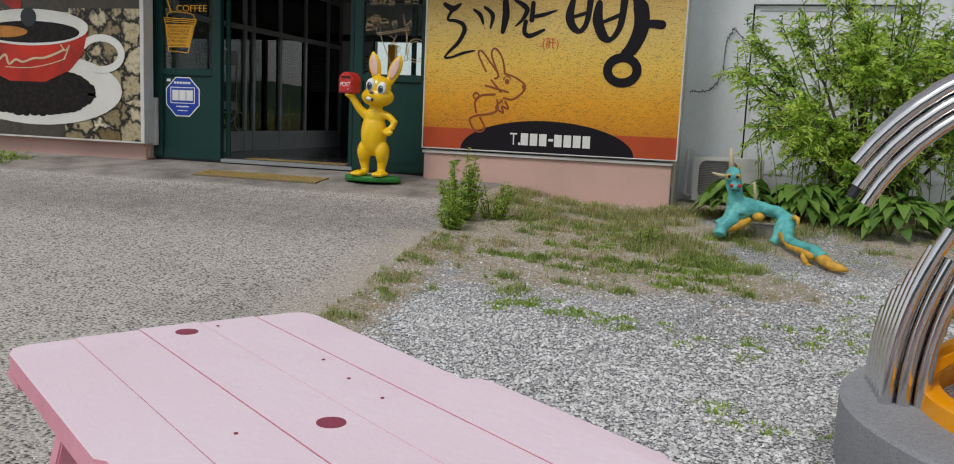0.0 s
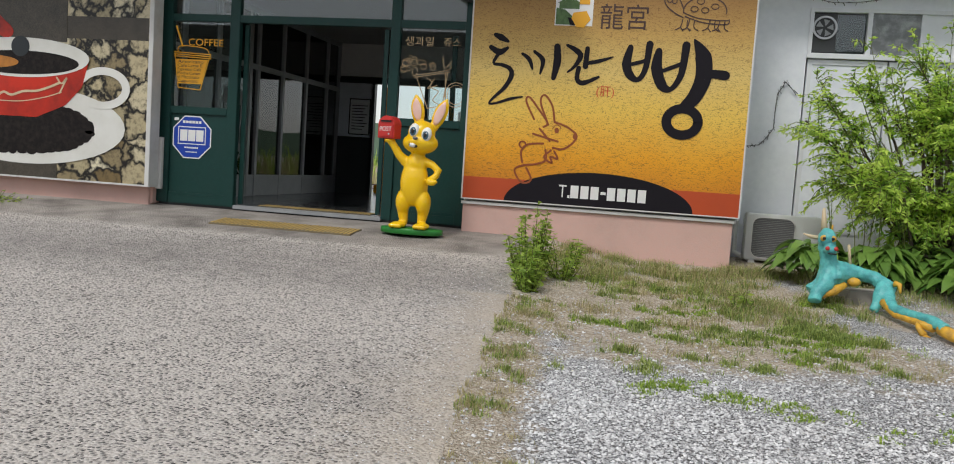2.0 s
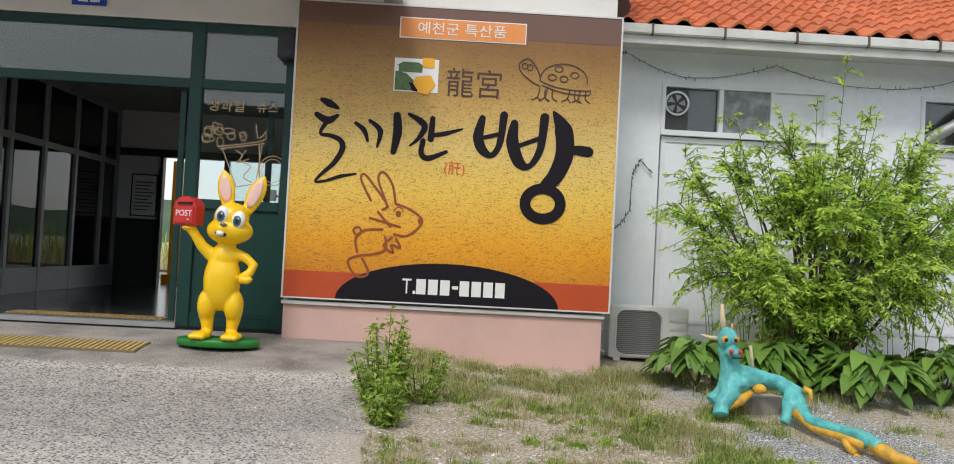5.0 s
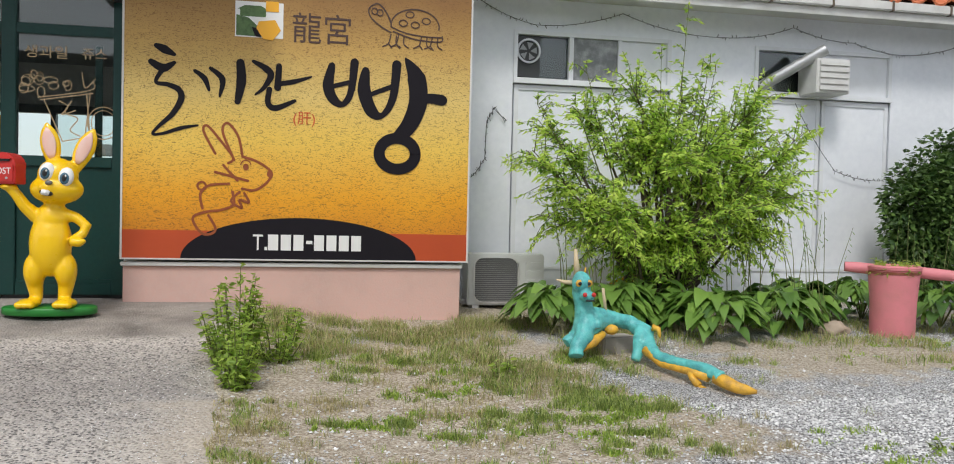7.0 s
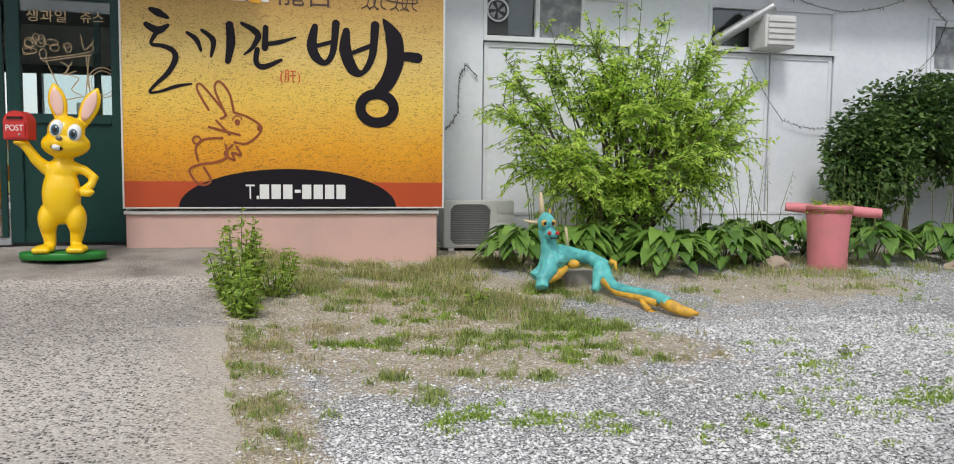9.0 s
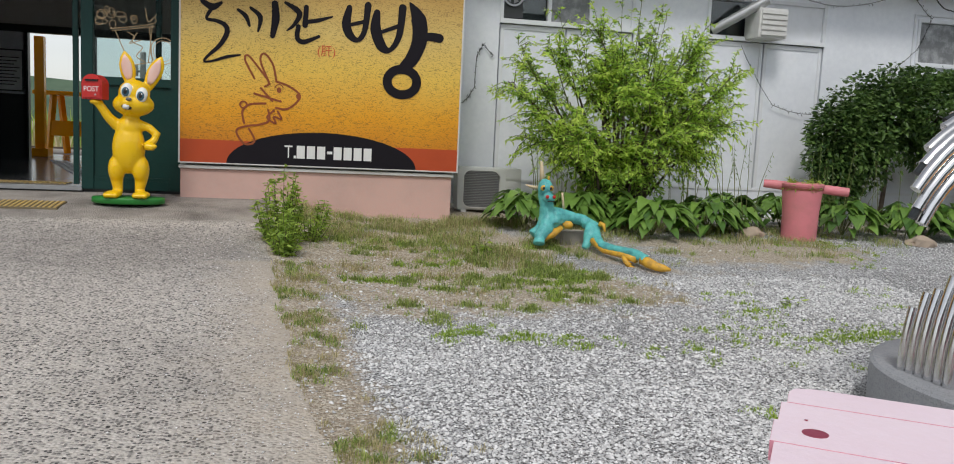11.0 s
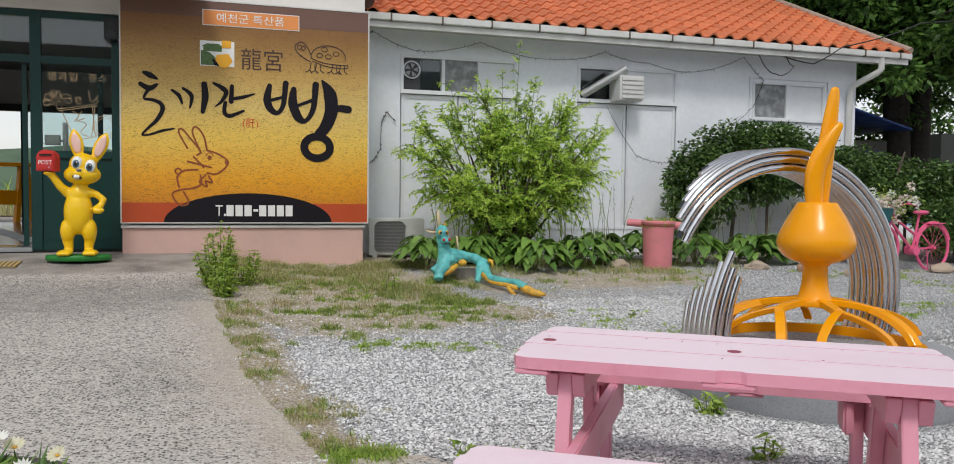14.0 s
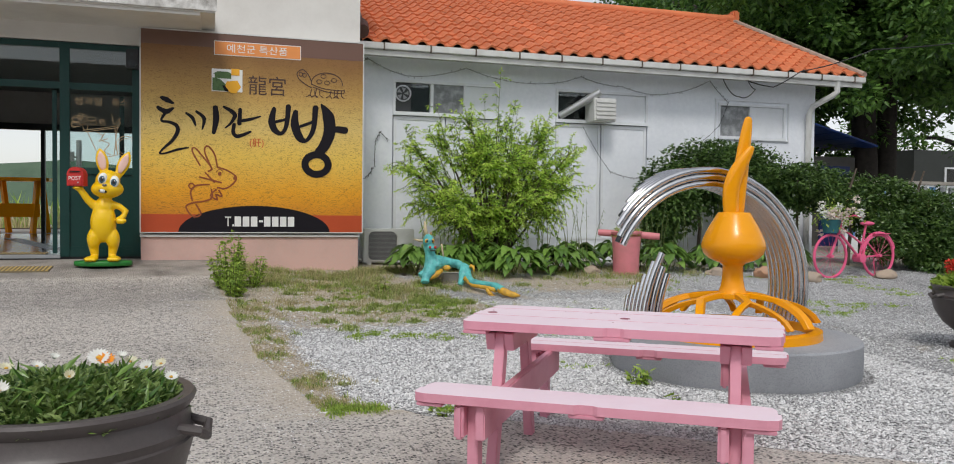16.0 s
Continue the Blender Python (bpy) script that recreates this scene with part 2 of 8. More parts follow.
M_WEED = leafy("weed_leaf", (0.52, 0.66, 0.13), (0.2, 0.34, 0.05), 0.5, 0.5)


# ---------------------------------------------------------------- mesh tools
PLACES = {}


def thing(name, at=(0, 0, 0), label="", category="", group="", kind="", turn=0.0):
    ob = new(name)
    ob.empty_display_size = 0.1
    ob.matrix_basis = pose(*at, 0, 0, turn)
    PLACES[ob.name] = ob.matrix_basis.copy()
    return tagged(ob, label, category, group, kind)


def part(name, bm, mat, parent=None, label="", smooth=False, local=False):
    """Links a bmesh, drawn in world places (or in the parent's own, if local), as one mesh object under a thing or a part."""
    me = bpy.data.meshes.new(name)
    if parent is not None and not local:
        bmesh.ops.transform(bm, matrix=PLACES[parent.name].inverted(), verts=bm.verts)
    bm.to_mesh(me)
    bm.free()
    if smooth:
        me.shade_smooth()
        me.set_sharp_from_angle(angle=radians(40))
    for x in (mat if isinstance(mat, (list, tuple)) else [mat]):
        me.materials.append(x)
    ob = new(name, me)
    if parent is not None:
        ob.parent = parent
        PLACES[ob.name] = PLACES[parent.name]
    else:
        PLACES[ob.name] = Matrix()
    if label:
        ob["label"] = label
    return ob


def solid(name, bm, mat, label, category, group="", kind="", smooth=False):
    return tagged(part(name, bm, mat, None, "", smooth), label, category, group, kind)


def box(x0, y0, z0, x1, y1, z1, bevel=0.0, bm=None, m=None):
    b = bmesh.new()
    bmesh.ops.create_cube(b, size=1)
    bmesh.ops.transform(b, matrix=Matrix.Translation(((x0 + x1) / 2, (y0 + y1) / 2, (z0 + z1) / 2)) @ Matrix.Diagonal((x1 - x0, y1 - y0, z1 - z0, 1)), verts=b.verts)
    if bevel:
        bmesh.ops.bevel(b, geom=b.edges[:], offset=bevel, segments=2, affect="EDGES")
    if m is not None:
        bmesh.ops.transform(b, matrix=m, verts=b.verts)
    return add(bm, b)


def add(bm, b):
    """Joins b into bm, if there is one."""
    if bm is None:
        return b
    me = bpy.data.meshes.new("tmp")
    b.to_mesh(me)
    b.free()
    bm.from_mesh(me)
    bpy.data.meshes.remove(me)
    return bm


def tube(points, radii, sides=10, bm=None, cap=True, squash=1.0):
    """A round bar along points; radii one or many."""
    pts = [Vector(p) for p in points]
    if not hasattr(radii, "__len__"):
        radii = [radii] * len(pts)
    b = bm or bmesh.new()
    rings = []
    up = Vector((0, 0, 1))
    d0 = (pts[1] - pts[0]).normalized()
    side = d0.cross(up) if abs(d0.dot(up)) < 0.95 else d0.cross(Vector((0, 1, 0)))
    side.normalize()
    for i, p in enumerate(pts):
        d = (pts[min(i + 1, len(pts) - 1)] - pts[max(i - 1, 0)]).normalized()
        side = (side - d * side.dot(d)).normalized()
        other = d.cross(side)
        rings.append([b.verts.new(p + (side * math.cos(a) + other * math.sin(a) * squash) * radii[i])
                      for a in (2 * math.pi * k / sides for k in range(sides))])
    for a, c in zip(rings, rings[1:]):
        for k in range(sides):
            b.faces.new((a[k], a[(k + 1) % sides], c[(k + 1) % sides], c[k]))
    if cap:
        b.faces.new(rings[0][::-1])
        b.faces.new(rings[-1])
    return b


def lathe(profile, at=(0, 0, 0), sides=32, bm=None, wob=None):
    """A turned form: profile of (radius, height), bottom first."""
    b = bm or bmesh.new()
    rings = []
    for r, z in profile:
        rings.append([b.verts.new((at[0] + max(r, 0.0005) * math.cos(a), at[1] + max(r, 0.0005) * math.sin(a), at[2] + z))
                      for a in (2 * math.pi * k / sides for k in range(sides))])
    for a, c in zip(rings, rings[1:]):
        for k in range(sides):
            b.faces.new((a[k], a[(k + 1) % sides], c[(k + 1) % sides], c[k]))
    b.faces.new(rings[0][::-1])
    b.faces.new(rings[-1])
    return b


def ball(at, r, bm=None, m=None, seg=20, rings=12):
    """An ellipsoid with three radii, turned by m about its middle."""
    b = bmesh.new()
    bmesh.ops.create_uvsphere(b, u_segments=seg, v_segments=rings, radius=1)
    r = r if hasattr(r, "__len__") else (r, r, r)
    bmesh.ops.transform(b, matrix=Matrix.Translation(at) @ (m or Matrix()) @ Matrix.Diagonal((*r, 1)), verts=b.verts)
    return add(bm, b)


def slab(outline, z0, z1, m=None, bm=None, bevel=0.0):
    """A flat piece with the given outline (x, y), from z0 to z1, laid out by m."""
    b = bmesh.new()
    vs = [b.verts.new((x, y, z0)) for x, y in outline]
    f = b.faces.new(vs)
    r = bmesh.ops.extrude_face_region(b, geom=[f])
    bmesh.ops.translate(b, verts=[v for v in r["geom"] if isinstance(v, bmesh.types.BMVert)], vec=(0, 0, z1 - z0))
    bmesh.ops.recalc_face_normals(b, faces=b.faces)
    if bevel:
        bmesh.ops.bevel(b, geom=b.edges[:], offset=bevel, segments=1, affect="EDGES")
    if m is not None:
        bmesh.ops.transform(b, matrix=m, verts=b.verts)
    return add(bm, b)


def cloud(name, verts, faces, mat, parent=None, label="", at=None):
    """Many small pieces in one mesh, from arrays."""
    me = bpy.data.meshes.new(name)
    v = np.asarray(verts, dtype=float).reshape(-1, 3)
    if parent is not None:
        v = v - np.array(PLACES[parent.name].translation)
    me.from_pydata(v.tolist(), [], np.asarray(faces).tolist())
    me.materials.append(mat)
    ob = new(name, me)
    if parent is not None:
        ob.parent = parent
    PLACES[ob.name] = PLACES[parent.name] if parent is not None else Matrix()
    if label:
        ob["label"] = label
    return ob


def leaves(points, length, width, rng, droop=0.3, up=0.2, outward=None):
    """Folded leaf blades at the points: verts and faces. Each leaf is a narrow six-point blade."""
    n = len(points)
    P = np.asarray(points, float)
    d = rng.normal(size=(n, 3))
    d[:, 2] = d[:, 2] * 0.5 - droop + up
    if outward is not None:
        d = d * 0.7 + outward
    d /= np.linalg.norm(d, axis=1, keepdims=True) + 1e-9
    s = np.cross(d, rng.normal(size=(n, 3)) * 0.5 + np.array([0, 0, 1.0]))
    s /= np.linalg.norm(s, axis=1, keepdims=True) + 1e-9
    nrm = np.cross(s, d)
    L = (length * rng.uniform(0.65, 1.25, n))[:, None]
    W = (width * rng.uniform(0.7, 1.2, n))[:, None]
    tip = np.array([0, 0, -1.0]) * L * 0.15
    v = np.stack([P, P + d * L * 0.35 + s * W * 0.5 - nrm * W * 0.12, P + d * L * 0.4 + nrm * W * 0.1 * 0,
                  P + d * L * 0.35 - s * W * 0.5 - nrm * W * 0.12, P + d * L + tip], axis=1).reshape(-1, 3)
    base = np.arange(n)[:, None] * 5
    f = np.concatenate([base + np.array([[0, 2, 1]]), base + np.array([[0, 3, 2]]), base + np.array([[1, 2, 4]]), base + np.array([[2, 3, 4]])])
    return v, f


def blades(points, height, width, rng, lean=0.5):
    """Grass blades at ground points: verts and faces."""
    n = len(points)
    P = np.asarray(points, float)
    a = rng.uniform(0, 2 * np.pi, n)
    d = np.stack([np.cos(a), np.sin(a), np.zeros(n)], 1)
    s = np.stack([-np.sin(a), np.cos(a), np.zeros(n)], 1)
    H = (height * rng.uniform(0.4, 1.3, n))[:, None]
    W = width * rng.uniform(0.6, 1.3, n)[:, None]
    ln = lean * rng.uniform(0.2, 1.2, n)[:, None]
    z = np.array([0, 0, 1.0])
    mid = P + z * H * 0.6 + d * H * ln * 0.35
    tip = P + z * H * (1 - 0.25 * ln) + d * H * ln
    v = np.stack([P - s * W / 2, P + s * W / 2, mid - s * W * 0.4, mid + s * W * 0.4, tip], 1).reshape(-1, 3)
    b = np.arange(n)[:, None] * 5
    f = np.concatenate([b + np.array([[0, 1, 3]]), b + np.array([[0, 3, 2]]), b + np.array([[2, 3, 4]])])
    return v, f


# ---------------------------------------------------------------- ground
GY = [-40, -10, 0, 3, 5, 6, 7.3, 8.5, 10.2, 12, 20, 400]
GZ = [0.1, 0.15, 0.2, 0.25, 0.28, 0.33, 0.395, 0.5, 0.615, 0.64, 0.6, 0.5]
CY = [-40, -10, 0, 3, 5, 7, 8, 9, 9.5, 10.0, 10.6]
CZ = [0.12, 0.17, 0.22, 0.27, 0.315, 0.44, 0.535, 0.655, 0.725, 0.755, 0.8]
EY = [3.25, 3.6, 4.2, 5.0, 6.2, 7.2, 8.2, 9.0, 10.3]
EX = [-0.42, -0.46, -0.57, -0.69, -0.79, -0.87, -0.98, -1.02, -0.95]


def lumps(x, y, s):
    return noise.noise((x * s, y * s, 0.3))


def ground_z(x, y):
    """The yard: a gentle rise, banked up to meet the concrete along its edge."""
    z = float(np.interp(y, GY, GZ)) + 0.02 * lumps(x, y, 0.9) + 0.008 * lumps(x, y, 4)
    if 3.2 < y < 10.4:
        far = max(0.0, x - concrete_edge(y))
        k = math.exp(-(far / 0.45) ** 1.5)
        z = z * (1 - k) + (concrete_z(x, y) - 0.007) * k
    return z


def concrete_z(x, y):
    return float(np.interp(y, CY, CZ)) + 0.006 * lumps(x, y, 0.8)


def concrete_edge(y):
    return float(np.interp(y, EY, EX)) + 0.035 * lumps(3, y, 3.5) + 0.015 * lumps(7, y, 11)


def on_concrete(x, y):
    if y > 3.25:
        return x < concrete_edge(y)
    return y < 3.2 - 0.72 * max(0, x - 0.1) + 0.05 * lumps(x, 5, 3)


def top_z(x, y):
    return max(ground_z(x, y), concrete_z(x, y)) if on_concrete(x, y) else ground_z(x, y)


def grid(xs, ys, zf):
    b = bmesh.new()
    vs = [[b.verts.new((x, y, zf(x, y))) for x in xs] for y in ys]
    for j in range(len(ys) - 1):
        for i in range(len(xs) - 1):
            b.faces.new((vs[j][i], vs[j][i + 1], vs[j + 1][i + 1], vs[j + 1][i]))
    return b


def spaced(*runs):
    out = []
    for a, z, n in runs:
        out += list(np.linspace(a, z, n, endpoint=False))
    return out + [runs[-1][1]]


def soil_here(x, y):
    """How far the gravel is worn off to sandy soil and grass, 0 to 1."""
    e = concrete_edge(min(max(y, 3.3), 10)) if y > 3.2 else 9
    patch = math.exp(-(((x - 0.6) / 2.0) ** 2 + ((y - 7.9) / 1.6) ** 2) ** 1.6)
    rim = math.exp(-((x - e - 0.05) / (0.2 + 0.07 * max(0, y - 4))) ** 2) if y > 3.3 else 0
    back = min(1, max(0, (y - 9.3) / 0.7)) * (0.8 if x < 4 else 0.4)
    beyond = 0.75 * math.exp(-(((x - 3.9) / 1.5) ** 2 + ((y - 8.75) / 0.75) ** 2) ** 1.4)
    s = min(1.0, max(patch, rim, back, beyond) + 0.25 * lumps(x, y, 1.6))
    # a ridge of fresh gravel runs past the dragon figure
    t = min(1.0, max(0.0, ((x - 1.75) * 1.5 + (y - 8.15) * -1.6) / 4.81))
    ridge = math.hypot(x - 1.75 - 1.5 * t, y - 8.15 + 1.6 * t)
    return s * min(1.0, max(0.0, (ridge - 0.12) / 0.2))


def under(x, y):
    """The sheet dips under the concrete and the floor of the building."""
    z = ground_z(x, y)
    if on_concrete(x + 0.1, y) or (y > 10.45 and -12 < x < 1.0):
        z -= 0.06
    return z


gx = spaced((-900, -60, 6), (-60, -12, 8), (-12, -2, 20), (-2, 6, 110), (6, 16, 50), (16, 80, 10), (80, 900, 6))
gy = spaced((-900, -40, 6), (-40, -4, 10), (-4, 1, 20), (1, 11, 130), (11, 20, 12), (20, 60, 6), (60, 900, 6))


def ground_material():
    """Grey gravel that thins out into sandy soil where an attribute says so."""
    m = M_GRAVEL.copy()
    m.name = "gravel_and_soil"
    t = m.node_tree
    b = t.nodes["Principled BSDF"]
    src = b.inputs["Base Color"].links[0].from_socket
    at = t.nodes.new("ShaderNodeAttribute")
    at.attribute_name = "soil"
    nz = t.nodes.new("ShaderNodeTexNoise")
    nz.inputs["Scale"].default_value, nz.inputs["Detail"].default_value = 5.0, 9.0
    co = t.nodes.new("ShaderNodeTexCoord")
    t.links.new(co.outputs["Object"], nz.inputs["Vector"])
    add_ = t.nodes.new("ShaderNodeMath")
    t.links.new(at.outputs["Fac"], add_.inputs[0])
    t.links.new(nz.outputs["Fac"], add_.inputs[1])
    r = t.nodes.new("ShaderNodeMapRange")
    r.inputs["From Min"].default_value, r.inputs["From Max"].default_value = 0.74, 1.02
    t.links.new(add_.outputs[0], r.inputs["Value"])
    v2 = t.nodes.new("ShaderNodeTexVoronoi")
    v2.inputs["Scale"].default_value = 75
    t.links.new(co.outputs["Object"], v2.inputs["Vector"])
    cr = t.nodes.new("ShaderNodeValToRGB")
    els = cr.color_ramp.elements
    els[0].color, els[1].color = (0.34, 0.275, 0.2, 1), (0.74, 0.67, 0.57, 1)
    els.new(0.6).color = (0.58, 0.5, 0.4, 1)
    sp = t.nodes.new("ShaderNodeSeparateColor")
    t.links.new(v2.outputs["Color"], sp.inputs[0])
    t.links.new(sp.outputs[0], cr.inputs[0])
    x = t.nodes.new("ShaderNodeMix")
    x.data_type = "RGBA"
    t.links.new(r.outputs[0], x.inputs["Factor"])
    t.links.new(src, x.inputs["A"])
    t.links.new(cr.outputs[0], x.inputs["B"])
    t.links.new(x.outputs["Result"], b.inputs["Base Color"])
    return m


gb = grid(gx, gy, under)
ground = solid("ground", gb, ground_material(), "pale grey gravel yard worn to sandy soil", "ground", kind="structure", smooth=True)
soil = ground.data.attributes.new("soil", "FLOAT", "POINT")
soil.data.foreach_set("value", [soil_here(v.co.x, v.co.y) for v in ground.data.vertices])


def concrete_sheet():
    """The concrete apron: a grid trimmed to its broken edge, with a skirt down into the ground."""
    b = bmesh.new()
    ys = spaced((-8, 3.2, 60), (3.2, 10.5, 110))
    rows = []
    for y in ys:
        if y > 3.25:
            e = concrete_edge(y)
        else:
            e = 0.1 + max(0.0, (3.2 - y) / 0.72) + 0.06 * lumps(2, y, 4)
            if y > 3.0:
                e = min(e, 0.2)
        e = min(e, 6.0)
        xs = list(np.linspace(-14, -3.2, 12)) + list(np.linspace(-2.9, e, 24))
        rows.append([b.verts.new((x, y, concrete_z(x, y) - (0.004 if i == 35 else 0))) for i, x in enumerate(xs)]
                    + [b.verts.new((e + 0.03, y, min(ground_z(e, y), concrete_z(e, y)) - 0.03))])
    for a, c in zip(rows, rows[1:]):
        for i in range(len(a) - 1):
            b.faces.new((a[i], a[i + 1], c[i + 1], c[i]))
    return b


def paving_material():
    """Exposed aggregate, dusty along its edge and floated smooth before the door."""
    m = M_CONCRETE.copy()
    m.name = "apron_concrete"
    t = m.node_tree
    b = t.nodes["Principled BSDF"]
    src = b.inputs["Base Color"].links[0].from_socket
    co = t.nodes.new("ShaderNodeTexCoord")
    def noisy(attr, scale, lo, hi, col, src, spread=0.5):
        at = t.nodes.new("ShaderNodeAttribute")
        at.attribute_name = attr
        nz = t.nodes.new("ShaderNodeTexNoise")
        nz.inputs["Scale"].default_value, nz.inputs["Detail"].default_value, nz.inputs["Roughness"].default_value = scale, 9.0, 0.7
        t.links.new(co.outputs["Object"], nz.inputs["Vector"])
        ad = t.nodes.new("ShaderNodeMath")
        t.links.new(at.outputs["Fac"], ad.inputs[0])
        t.links.new(nz.outputs["Fac"], ad.inputs[1])
        r = t.nodes.new("ShaderNodeMapRange")
        r.inputs["From Min"].default_value, r.inputs["From Max"].default_value = lo, hi
        t.links.new(ad.outputs[0], r.inputs["Value"])
        c2 = t.nodes.new("ShaderNodeMix")
        c2.data_type = "RGBA"
        c2.inputs["A"].default_value, c2.inputs["B"].default_value = (*col, 1), (*(c * spread for c in col), 1)
        n2 = t.nodes.new("ShaderNodeTexNoise")
        n2.inputs["Scale"].default_value, n2.inputs["Detail"].default_value = 2.2, 10.0
        t.links.new(co.outputs["Object"], n2.inputs["Vector"])
        r2 = t.nodes.new("ShaderNodeMapRange")
        r2.inputs["From Min"].default_value, r2.inputs["From Max"].default_value = 0.35, 0.75
        t.links.new(n2.outputs["Fac"], r2.inputs["Value"])
        t.links.new(r2.outputs[0], c2.inputs["Factor"])
        x = t.nodes.new("ShaderNodeMix")
        x.data_type = "RGBA"
        t.links.new(r.outputs[0], x.inputs["Factor"])
        t.links.new(src, x.inputs["A"])
        t.links.new(c2.outputs["Result"], x.inputs["B"])
        return x.outputs["Result"]
    src = noisy("stain", 7.0, 1.05, 2.0, (0.2, 0.187, 0.18), src, 0.5)
    src = noisy("pad", 9.0, 0.95, 1.5, (0.4, 0.365, 0.33), src, 0.4)
    src = noisy("dust", 4.0, 0.8, 1.75, (0.6, 0.52, 0.425), src, 0.75)
    t.links.new(src, b.inputs["Base Color"])
    return m


apron = solid("pavement", concrete_sheet(), paving_material(), "weathered exposed aggregate concrete apron before the entrance", "concrete paving", kind="structure", smooth=True)
for key, rule in (("dust", lambda x, y: (1.0 if y < 7.6 else 0.55) * math.exp(-(max(0.0, concrete_edge(y) - x) / (0.5 if y < 7.6 else 0.3)) ** 1.2) if y > 3.2 else 0.12),
                  ("pad", lambda x, y: min(1.0, max(0.0, (y - 8.75) / 0.35))), ("stain", lambda x, y: 0.95 * math.exp(-((y - 7.9) / 1.5) ** 2) if y < 8.8 else 0.5)):
    layer = apron.data.attributes.new(key, "FLOAT", "POINT")
    layer.data.foreach_set("value", [rule(v.co.x, v.co.y) for v in apron.data.vertices])

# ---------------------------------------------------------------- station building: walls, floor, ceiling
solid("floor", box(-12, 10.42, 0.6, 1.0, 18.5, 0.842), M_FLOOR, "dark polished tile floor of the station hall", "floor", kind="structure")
# ceiling colour is darkened to make the hall look dim
solid("ceiling", box(-12, 10.5, 3.66, 1.0, 16.6, 3.76), material("dim_ceiling", (0.3, 0.29, 0.27), 0.8, scale=1.5, amount=0.4), "plain ceiling of the station hall, its dimness put into the colour", "ceiling", kind="structure")
b = box(-12.0, 10.3, 1.0, -5.96, 10.5, 6.2)
b = box(-5.96, 10.36, 3.69, -1.98, 10.5, 6.2, bm=b)
b = box(-1.985, 10.36, 1.12, 1.02, 10.5, 6.2, bm=b)
b = box(0.9, 10.5, 0.5, 1.02, 11.5, 6.2, bm=b)
solid("wall_south", b, M_CREAM, "cream painted front wall of the station hall", "wall", kind="structure")
b = box(-12.0, 10.25, 0.5, -5.985, 10.5, 1.0)
solid("plinth_west", b, M_PINKWALL, "salmon pink painted plinth under the photo billboard", "plinth", kind="structure")
b = box(-1.97, 10.25, 0.4, 0.995, 10.5, 1.09, 0.006)
solid("plinth_east", b, M_PINKWALL, "salmon pink painted plinth with peeling patches", "plinth", kind="structure")
solid("plinth_cap", box(-1.985, 10.22, 1.09, 1.01, 10.4, 1.125, 0.004), M_GUTTER, "pale grey cap of the pink plinth", "trim", kind="structure")
b = box(-5.99, 10.29, 0.8, -5.955, 10.45, 3.7)
solid("trim", b, M_PINKWALL, "narrow pink strip beside the green shopfront", "trim", kind="structure")
b = box(-12.1, 10.3, 0.5, -12.0, 18.5, 6.2)
b = box(-12.0, 16.6, 0.5, -5.93, 16.7, 6.2, bm=b)
b = box(-1.0, 10.5, 0.5, -0.9, 16.7, 3.7, bm=b)
b = box(-12.0, 10.3, 6.2, 1.0, 16.7, 6.3, bm=b)
solid("wall_north", b, M_CREAM, "plain cream inner walls of the hall", "wall", kind="structure")

# canopy over the entrance
CAN = thing("canopy", (-4, 10.0, 3.95), "cream concrete entrance canopy with peeling white edge", "canopy", kind="structure")
part("slab", box(-9.0, 9.22, 3.97, -1.02, 10.36, 4.12), M_CREAM, CAN)
part("edge", box(-9.0, 9.19, 3.985, -1.0, 9.225, 4.15, 0.006), material("peeling_white_edge", (0.7, 0.69, 0.66), 0.8, dark=(0.2, 0.18, 0.16), scale=7, amount=1.0, bump=0.4), CAN, "peeling white painted edge")
part("fillet", box(-9.0, 9.25, 3.93, -1.2, 10.36, 3.972), M_CREAM, CAN)

# ---------------------------------------------------------------- green shopfront
FRONT = thing("shopfront", (-4, 10.4, 0.84), "dark green painted shopfront with glazed panels and open sliding door", "shopfront", kind="structure")
Y0, Y1 = 10.36, 10.44
posts = [(-5.955, -5.80, 0.82, 3.68), (-5.03, -4.90, 0.82, 3.68), (-2.985, -2.865, 0.82, 3.68), (-2.09, -1.985, 0.82, 3.68)]
for x0, x1, z0, z1 in posts:
    part("post", box(x0, Y0, z0, x1, Y1, z1, 0.006), M_GREEN, FRONT)
for x0, x1 in ((-5.80, -5.03), (-4.90, -2.985), (-2.865, -2.09)):
    part("rail", box(x0, Y0 + 0.003, 3.06, x1, Y1, 3.15, 0.006), M_GREEN, FRONT)
    part("rail", box(x0, Y0 + 0.003, 3.60, x1, Y1, 3.68, 0.006), M_GREEN, FRONT)
    part("transom_pane", box(x0, 10.395, 3.15, x1, 10.4, 3.6), M_GLASS, FRONT)
